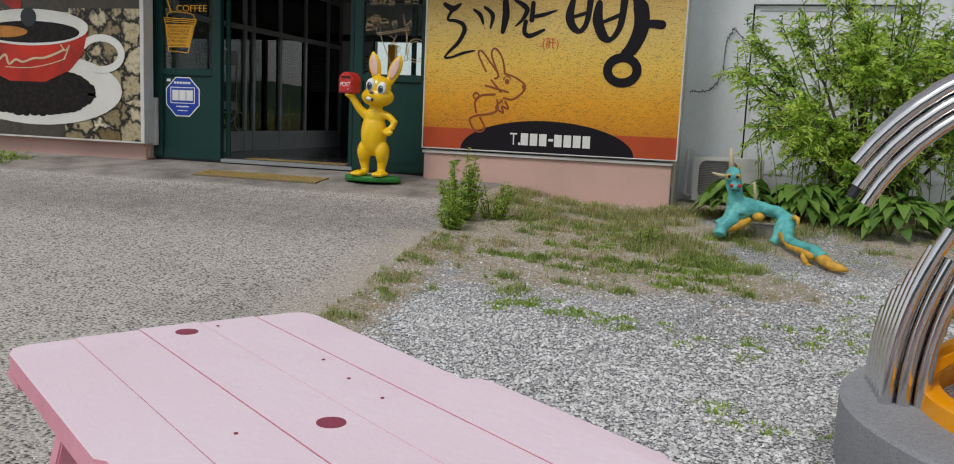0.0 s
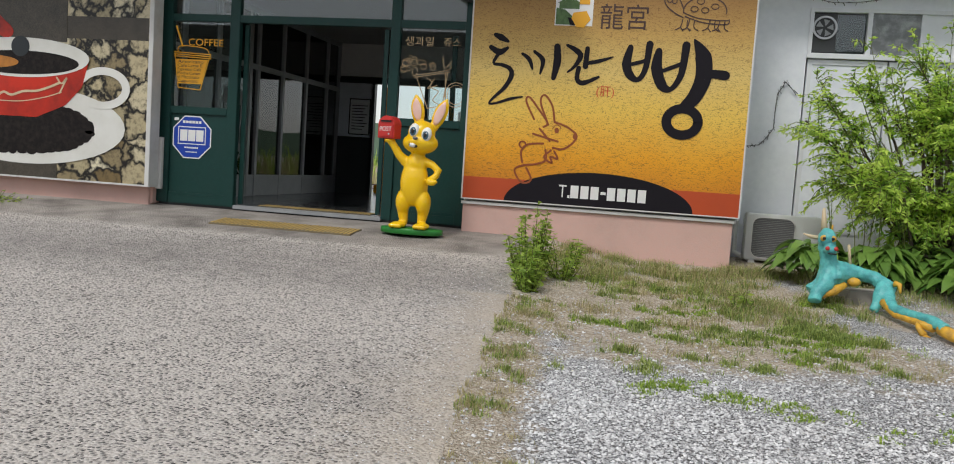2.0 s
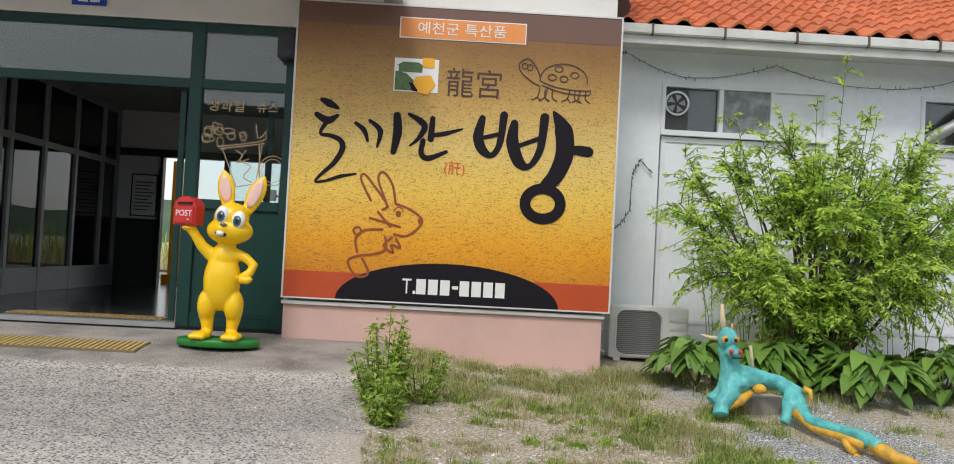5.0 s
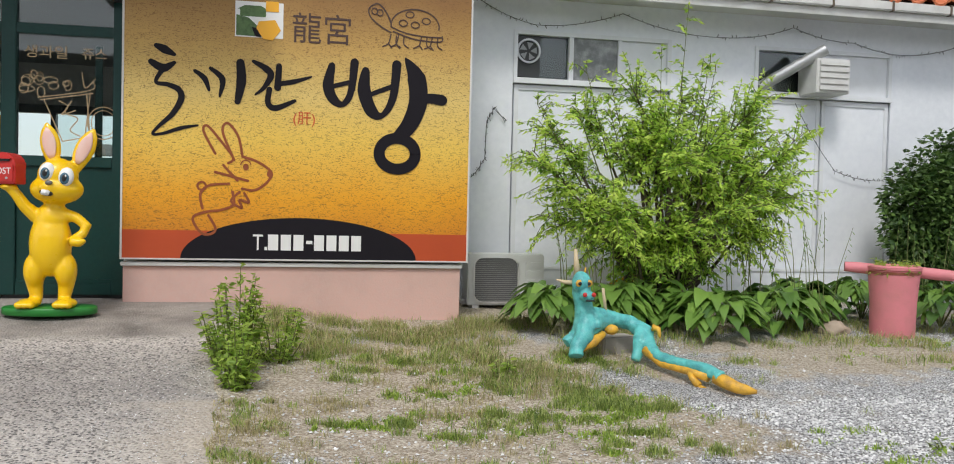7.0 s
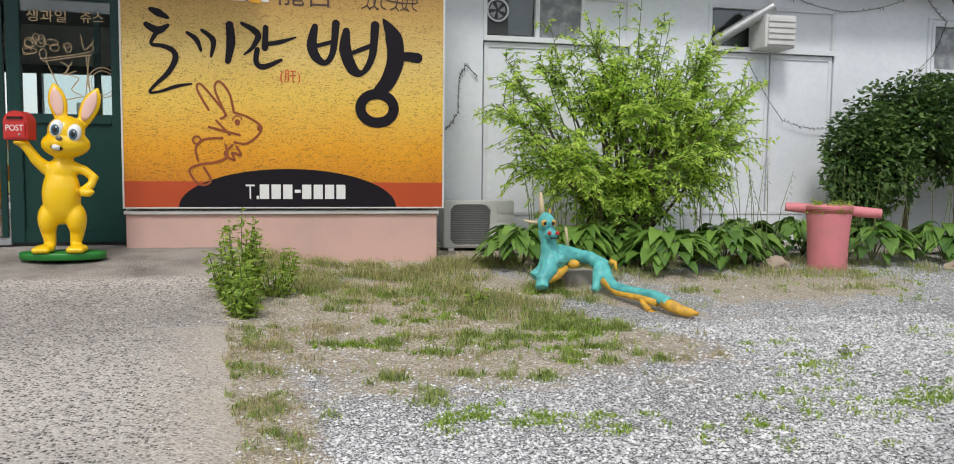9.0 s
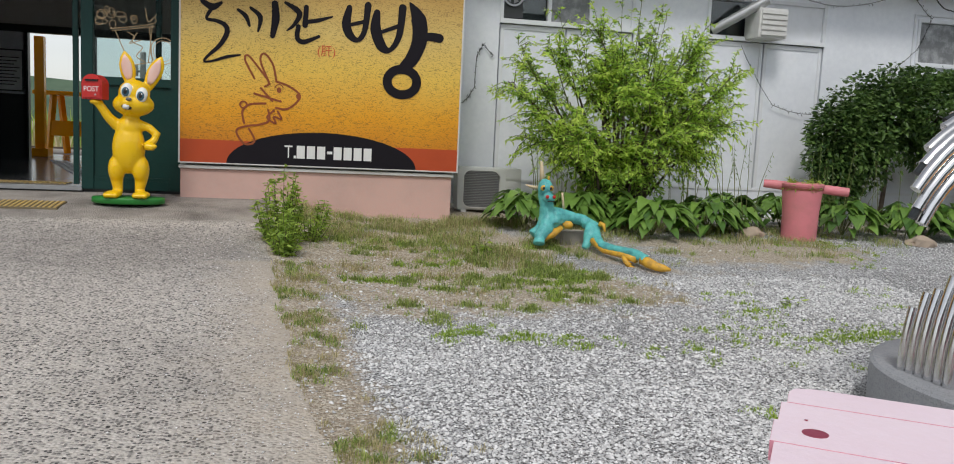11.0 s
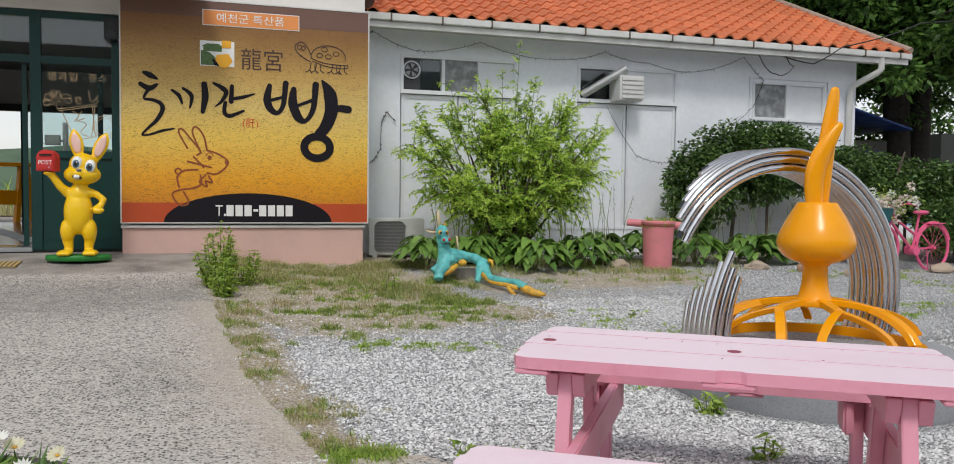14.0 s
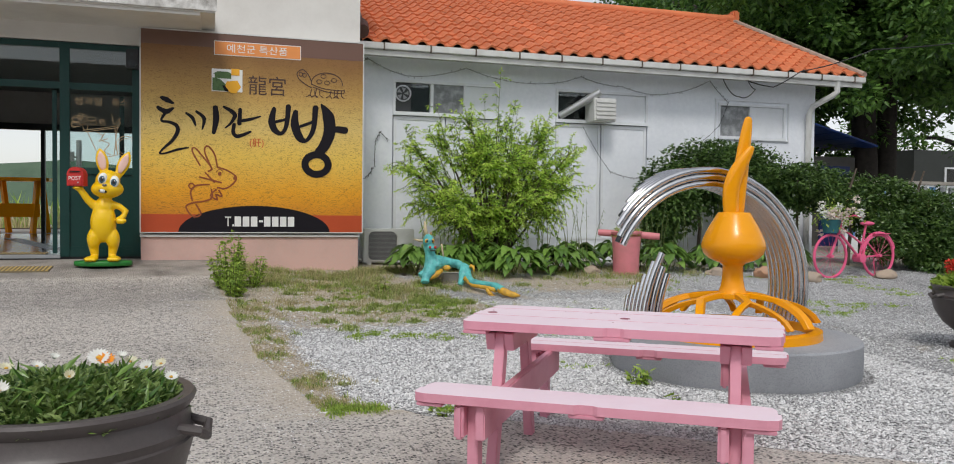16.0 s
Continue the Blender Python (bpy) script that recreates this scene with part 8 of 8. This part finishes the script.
def vine():
    """A climber grown over a low arbour, in lumpy masses with gaps."""
    rng = np.random.default_rng(9)
    th = thing("climbing_vine", (7.5, 10.6, 0.6), "dense dark green climber hanging over a low arbour", "climber")
    b = bmesh.new()
    for x, y in ((6.25, 10.7), (7.2, 11.0), (8.9, 10.9), (9.6, 10.0), (10.9, 9.8), (11.2, 10.3)):
        z = ground_z(x, y)
        tube([(x, y, z - 0.03), (x + 0.05, y, z + 0.6), (x - 0.04, y, z + 1.2), (x + 0.1, y - 0.05, z + 1.7)], [0.035, 0.03, 0.024, 0.015], 7, b)
    tagged(part("stem", b, M_BARK, th, smooth=True), kind="stuff")
    arb = bmesh.new()
    for x in (7.6, 9.0, 10.4):
        tube([(x, 10.6, ground_z(x, 10.6) - 0.02), (x, 10.6, 2.1)], 0.025, 6, arb)
    tube([(7.0, 10.55, 2.1), (10.6, 10.45, 2.05)], 0.025, 6, arb)
    part("arbour", arb, M_BARK, th)
    for c, r, n in (((7.5, 10.65, 2.15), (1.6, 0.7, 0.78), 15000), ((6.35, 10.6, 1.75), (0.75, 0.55, 0.75), 6000), ((6.2, 10.6, 1.25), (0.4, 0.4, 0.55), 2600), ((9.0, 10.45, 1.98), (1.2, 0.6, 0.5), 8000),
                    ((10.2, 10.0, 1.7), (1.3, 0.65, 0.62), 9000), ((11.0, 9.6, 1.35), (1.05, 0.7, 0.8), 9000), ((10.9, 9.25, 0.9), (0.95, 0.55, 0.65), 6500), ((9.75, 9.3, 1.1), (0.5, 0.35, 0.45), 2500), ((10.3, 9.6, 1.2), (0.45, 0.4, 0.5), 2400)):
        P, d = shell_points(c, r, n, rng)
        v, f = leaves(P, 0.08, 0.052, rng, 0.35, 0.0, d * 0.6)
        tagged(cloud("foliage", v, f, M_LEAF_VINE, th), kind="stuff")
    for k in range(26):
        x = rng.uniform(6.1, 9.2)
        z0 = rng.uniform(1.65, 1.95)
        L = rng.uniform(0.12, 0.42)
        P = np.stack([np.full(30, x) + rng.normal(size=30) * 0.03, np.full(30, 10.3) + rng.normal(size=30) * 0.08, z0 - rng.uniform(0, L, 30)], 1)
        v, f = leaves(P, 0.075, 0.045, rng, 0.5, 0.0)
        tagged(cloud("trailing_shoot", v, f, M_LEAF_VINE, th), kind="stuff")
    for k in range(30):
        x = rng.uniform(6.4, 9.0)
        P = np.stack([x + rng.normal(size=12) * 0.03, 10.7 + rng.normal(size=12) * 0.1, 2.6 - 0.14 * (x - 7.5) ** 2 + rng.uniform(-0.1, 0.2, 12)], 1)
        v, f = leaves(P, 0.06, 0.04, rng, 0.0, 0.3)
        tagged(cloud("shoot", v, f, M_LEAF_VINE, th), kind="stuff")


vine()


M_TRUNK = material("dark_trunk_bark", (0.045, 0.036, 0.03), 0.95, dark=(0.02, 0.016, 0.014), scale=8, amount=0.9, bump=0.9, bump_scale=30)


def big_tree(x, y, h, spread, seed, n_limbs=16, leaf=0.26, low=0.22, per=95, twin=False):
    rng = np.random.default_rng(seed)
    z = 0.5
    th = thing("tree", (x, y, z), "tall broadleaf tree with dark trunk and dense green crown", "tree", group="trees behind the station")
    b = bmesh.new()
    tube([(x, y, z - 0.1), (x + 0.05, y, z + 1.5), (x - 0.1, y, z + h * 0.35), (x + 0.1, y, z + h * 0.7), (x, y, z + h * 0.95)], [0.42, 0.36, 0.3, 0.16, 0.04], 12, b)
    if twin:
        tube([(x + 0.5, y - 0.1, z - 0.1), (x + 0.62, y - 0.1, z + 1.5), (x + 0.75, y, z + h * 0.35), (x + 1.3, y, z + h * 0.7)], [0.36, 0.3, 0.24, 0.06], 12, b)
    ends = []
    for k in range(n_limbs):
        a = 2 * np.pi * k / n_limbs + rng.uniform(-0.3, 0.3)
        z0 = z + h * rng.uniform(low, 0.78)
        L = spread * rng.uniform(0.55, 1.0) * (1.1 - 0.5 * (z0 - z) / h)
        e = np.array([x + L * math.cos(a), y + L * math.sin(a), z0 + L * rng.uniform(0.1, 0.6)])
        s = np.array([x, y, z0])
        m_ = (s + e) / 2 + np.array([0, 0, 0.3])
        tube([s, m_, e], [0.14, 0.09, 0.03], 7, b)
        for t in (0.45, 0.7, 0.9, 1.05):
            ends.append(s + (e - s) * t + rng.normal(size=3) * 0.35)
            for j in range(2):
                ends.append(s + (e - s) * t + rng.normal(size=3) * np.array([0.8, 0.8, 0.6]))
    part("trunk", b, M_TRUNK, th, smooth=True)
    P, O = [], []
    for e in ends:
        n = per
        d = rng.normal(size=(n, 3))
        d /= np.linalg.norm(d, axis=1, keepdims=True)
        P.append(e + d * rng.uniform(0.25, 1.0, n)[:, None] * np.array([0.85, 0.85, 0.5]) * rng.uniform(0.7, 1.2))
        O.append(d * 0.5)
    v, f = leaves(np.concatenate(P), leaf, leaf * 0.6, rng, 0.3, 0.0, np.concatenate(O))
    tagged(cloud("crown", v, f, M_LEAF_TREE, th), kind="stuff")


big_tree(16.0, 16.6, 12.5, 5.6, 1, 56, 0.19, 0.3, 190, True)
big_tree(27.5, 23.0, 11.0, 5.0, 2, 15, 0.24)
big_tree(9.5, 27.0, 9.0, 4.0, 3, 14, 0.34)
big_tree(16.5, 25.5, 11.5, 4.6, 4, 30, 0.24, 0.3, 120)


def weed_bush(x, y, h, r, n, seed, label):
    rng = np.random.default_rng(seed)
    z = top_z(x, y)
    th = thing("weed", (x, y, z), label, "weed", group="yard weeds")
    b = bmesh.new()
    P, O = [], []
    for k in range(n):
        a, q = rng.uniform(0, 6.283), r * math.sqrt(rng.uniform(0, 1))
        hh = h * rng.uniform(0.3, 1.0) * (1 - 0.55 * q / r)
        p0 = np.array([x + q * 0.4 * math.cos(a), y + q * 0.4 * math.sin(a), z - 0.02])
        p1 = np.array([x + q * math.cos(a), y + q * math.sin(a), z + hh])
        tube([p0, (p0 + p1) / 2 + rng.normal(size=3) * 0.01, p1], [0.005, 0.004, 0.002], 4, b)
        for t in rng.uniform(0.05, 1.02, int(110 * hh)):
            P.append(p0 + (p1 - p0) * t + rng.normal(size=3) * 0.012)
            O.append(np.append(rng.normal(size=2) * 0.8, 0.2))
    tagged(part("stem", b, M_LEAFSTEM, th), kind="stuff")
    v, f = leaves(np.array(P), 0.062, 0.026, rng, 0.1, 0.15, np.array(O))
    tagged(cloud("foliage", v, f, M_WEED, th), kind="stuff")


weed_bush(-0.86, 8.3, 0.86, 0.24, 46, 3, "tall leafy green weed at the edge of the concrete")
weed_bush(-0.82, 7.88, 0.52, 0.13, 26, 5, "dense leafy green weed at the edge of the concrete")
weed_bush(-0.6, 8.6, 0.55, 0.22, 22, 4, "leafy green weed at the edge of the concrete")
weed_bush(-7.6, 9.4, 0.22, 0.5, 46, 6, "low leafy weeds by the pink plinth")
weed_bush(0.95, 8.2, 0.24, 0.1, 9, 7, "young green weed in sandy grass")
weed_bush(3.1, 6.6, 0.1, 0.1, 8, 8, "small green weed in the gravel")
weed_bush(1.95, 3.55, 0.16, 0.12, 12, 9, "small leafy weed in the gravel")
weed_bush(1.75, 2.75, 0.14, 0.1, 10, 10, "small leafy weed in the gravel")
weed_bush(0.3, 3.1, 0.12, 0.12, 14, 12, "small leafy weed at the gravel edge")


def scatter(n, x0, x1, y0, y1, keep, rng):
    out = []
    while len(out) < n:
        x, y = rng.uniform(x0, x1), rng.uniform(y0, y1)
        k = keep(x, y)
        if k > 0 and rng.random() < k:
            out.append((x, y, top_z(x, y)))
    return np.array(out)


def grass():
    rng = np.random.default_rng(17)
    def clumped(x, y, s, o):
        return max(0.0, noise.noise((x * s + o, y * s, 0.7)) * 1.7 + 0.18)
    def yard(x, y):
        return 0.0 if on_concrete(x + 0.03, y) else min(1, max(0, soil_here(x, y) - 0.15) * 1.4) * (0.12 if x < concrete_edge(y) + 0.5 and y > 6.2 else 1.0)
    def sparse(x, y):
        return 0.0 if on_concrete(x, y) or math.hypot(x - SC[0], y - SC[1]) < 1.12 else max(0.0, clumped(x, y, 1.1, 9) - 0.3)
    def front(x, y):
        e = 3.2 - 0.72 * max(0, x - 0.1)
        return math.exp(-((y - e - 0.08) / 0.1) ** 2) * clumped(x, y, 2.5, 6)
    def near_wall(x, y):
        if on_concrete(x + 0.05, y):
            return 0.0
        begin = 7.5 if 0.8 < x < 2.0 else 8.3
        return min(1.0, max(0, y - begin - 0.5 * lumps(x, 4, 1.3)) / 0.9) * min(1.0, max(0.02, 1.5 * clumped(x, y, 2.6, 2))) * (1.0 if x < 2.4 else 0.3) * min(1.0, soil_here(x, y) * 2.5 if y < 9 else 1.0)
    def cushions(centres, per, r0, r1, n_sub=6, wide=0.12):
        """Ragged cushions: each centre breaks into small uneven clusters that thin out at their rims."""
        P, H = [], []
        for c in centres:
            for k in range(rng.integers(3, n_sub + 1)):
                cx, cy = c[0] + rng.normal() * wide * 1.4, c[1] + rng.normal() * wide * 0.6
                r = rng.uniform(r0, r1) * rng.uniform(0.5, 1.0)
                n = int(per * (r / r1) ** 2) + 5
                q = rng.normal(size=(n, 2)) * r * np.array([0.75, 0.5])
                for dx, dy in q:
                    x, y = cx + dx, cy + dy
                    if not on_concrete(x + 0.02, y):
                        P.append((x, y, top_z(x, y) - 0.004))
                        H.append(0.35 + 0.8 * math.exp(-(dx * dx + dy * dy) / (r * r)) * rng.uniform(0.6, 1.2))
        return np.array(P), np.array(H)
    def tufts(seeds, k, spread, h, w, lean=1.15):
        P = np.repeat(seeds, k, axis=0) + np.concatenate([rng.normal(size=(len(seeds) * k, 2)) * spread, np.full((len(seeds) * k, 1), -0.004)], 1)
        return blades(P, h, w, rng, lean)
    beds = scatter(36, -0.6, 3.0, 6.0, 9.0, yard, rng)
    band = np.array([(x, 5.75 + 0.12 * math.sin(x * 3) + rng.normal() * 0.16, 0.0) for x in rng.uniform(0.1, 5.2, 44)])
    dry = scatter(22, -0.6, 3.0, 6.6, 9.4, yard, rng)
    thin = scatter(230, 1.6, 8.8, 3.2, 9.3, sparse, rng)
    rim = np.array([(concrete_edge(y) + 0.1 + rng.normal() * 0.06, y, 0.0) for y in rng.uniform(3.3, 7.6, 40)])
    for mat, cen, per, r0, r1, h, w, label in (
            (M_GRASS, beds, 240, 0.03, 0.1, 0.07, 0.006, "low ragged cushions of olive green grass on sandy soil"),
            (M_WEED, beds[::2], 150, 0.03, 0.09, 0.04, 0.011, "low leafy weed cushions on sandy soil"),
            (M_DRYGRASS, dry, 110, 0.04, 0.12, 0.07, 0.0045, "straw-coloured grass cushions on sandy soil"),
            (M_GRASS, rim[::2], 130, 0.03, 0.08, 0.05, 0.006, "green grass along the concrete edge"),
            (M_DRYGRASS, rim, 110, 0.03, 0.1, 0.05, 0.0045, "dry grass along the concrete edge"),
            (M_WEED, band, 80, 0.03, 0.09, 0.035, 0.009, "low green weeds in a band across the gravel"),
            (M_WEED, thin[::2], 60, 0.03, 0.09, 0.035, 0.009, "low green weeds sprouting through the gravel")):
        P, H = cushions(cen, per, r0, r1)
        v, f = blades(P, h * H, w, rng, 1.0)
        tagged(cloud("grass", v, f, mat), label, "grass", kind="stuff")
    for nm, mat, seeds, k, spread, h, w, label in (
            ("grass", M_GRASS, scatter(170, -0.9, 3.2, 5.6, 9.4, yard, rng), 12, 0.022, 0.06, 0.0035, "stray grass tufts on sandy soil"),
            ("grass", M_GRASS, scatter(1300, -0.8, 6.5, 6.9, 10.2, near_wall, rng), 10, 0.035, 0.075, 0.006, "longer grass below the plinth"),
            ("grass", M_DRYGRASS, scatter(1300, -0.8, 6.5, 6.9, 10.2, near_wall, rng), 8, 0.05, 0.1, 0.0045, "dry grass stalks below the plinth"),
            ("weeds", M_WEED, scatter(130, -0.4, 0.75, 2.6, 3.5, front, rng), 11, 0.03, 0.04, 0.008, "green weeds along the edge of the gravel"),
            ("grass", M_GRASS, scatter(160, 12.3, 18, 11.0, 12.9, lambda x, y: 1.0, rng), 30, 0.15, 0.18, 0.01, "grass below the block wall")):
        v, f = tufts(seeds, k, spread, h, w)
        o = cloud(nm, v, f, mat)
        tagged(o, label, "grass", kind="stuff")


grass()


def gravel():
    """Loose stones on the yard, thick where the camera comes near."""
    rng = np.random.default_rng(23)
    def keep(x, y):
        if on_concrete(x + 0.02, y) or math.hypot(x - SC[0], y - SC[1]) < 1.07:
            return 0.0
        return (1.0 if y < 5.5 else 0.55) * (1.0 - 0.93 * min(1, max(0, soil_here(x, y) * 1.7)))
    P = scatter(62000, -0.7, 4.6, 1.0, 7.6, keep, rng)
    Q = scatter(1300, -0.95, 2.6, 5.5, 9.0, lambda x, y: 0.0 if on_concrete(x, y) else 1.0, rng)
    Q2 = scatter(20000, 2.4, 9.0, 3.4, 9.4, keep, rng)
    Q3 = scatter(1500, -2.4, -0.4, 2.5, 8.5, lambda x, y: 0.5 * math.exp(-((concrete_edge(max(3.3, y)) - x) / 0.5) ** 2) if on_concrete(x, y) else 0.0, rng)
    P = np.concatenate([P, Q, Q2, Q3])
    n = len(P)
    base = np.array([(1, 0, 0), (0, 1, 0), (-1, 0, 0), (0, -1, 0), (0, 0, 1), (0, 0, -1)], float)
    F = np.array([(0, 1, 4), (1, 2, 4), (2, 3, 4), (3, 0, 4), (1, 0, 5), (2, 1, 5), (3, 2, 5), (0, 3, 5)])
    s = rng.uniform(0.0045, 0.0125, (n, 1, 1)) * np.array([1.0, 1.0, 0.65])
    s[-len(Q3):] *= 0.5
    V = base[None] * (1 + rng.uniform(-0.35, 0.35, (n, 6, 3))) + rng.uniform(-0.3, 0.3, (n, 6, 3))
    a = rng.uniform(0, 6.283, n)
    R = np.zeros((n, 3, 3))
    R[:, 0, 0], R[:, 0, 1], R[:, 1, 0], R[:, 1, 1], R[:, 2, 2] = np.cos(a), -np.sin(a), np.sin(a), np.cos(a), 1
    V = np.einsum("nij,nkj->nki", R, V) * s + P[:, None, :] + np.array([0, 0, 0.004])
    f = (np.arange(n)[:, None, None] * 6 + F[None]).reshape(-1, 3)
    o = cloud("gravel", V.reshape(-1, 3), f, M_STONES)
    tagged(o, "loose pale grey crushed gravel over the yard", "gravel", kind="stuff")


M_STONES = leafy("crushed_stone", (0.88, 0.875, 0.87), (0.45, 0.445, 0.445), 0.85, 0.0)
gravel()


def hills():
    rng = np.random.default_rng(3)
    b = bmesh.new()
    xs = np.linspace(-420, 420, 120)
    low = [b.verts.new((x, 190, -2)) for x in xs]
    top = [b.verts.new((x, 210, 9 + 7 * noise.noise((x * 0.008, 1, 2)) + 2 * noise.noise((x * 0.05, 3, 1)))) for x in xs]
    for i in range(len(xs) - 1):
        b.faces.new((low[i], low[i + 1], top[i + 1], top[i]))
    solid("backdrop", b, material("wooded_hill", (0.09, 0.14, 0.09), 1.0, dark=(0.05, 0.09, 0.055), scale=0.15, amount=1.0), "far wooded hills beyond the tracks", "hills", kind="structure")
    v, f = blades(np.stack([rng.uniform(-40, 20, 5000), rng.uniform(28, 34, 5000), np.full(5000, 0.45)], 1), 0.9, 0.05, rng)
    tagged(cloud("field_weeds", v, f, M_DRYGRASS), "rough brown and green growth beyond the tracks", "field", kind="stuff")
    v, f = blades(np.stack([rng.uniform(-40, 20, 3000), rng.uniform(29, 40, 3000), np.full(3000, 0.45)], 1), 1.3, 0.07, rng)
    tagged(cloud("field_weeds", v, f, M_WEED), "rough green growth beyond the tracks", "field", kind="stuff")


hills()

# ---------------------------------------------------------------- roof tiles
lay_tiles()
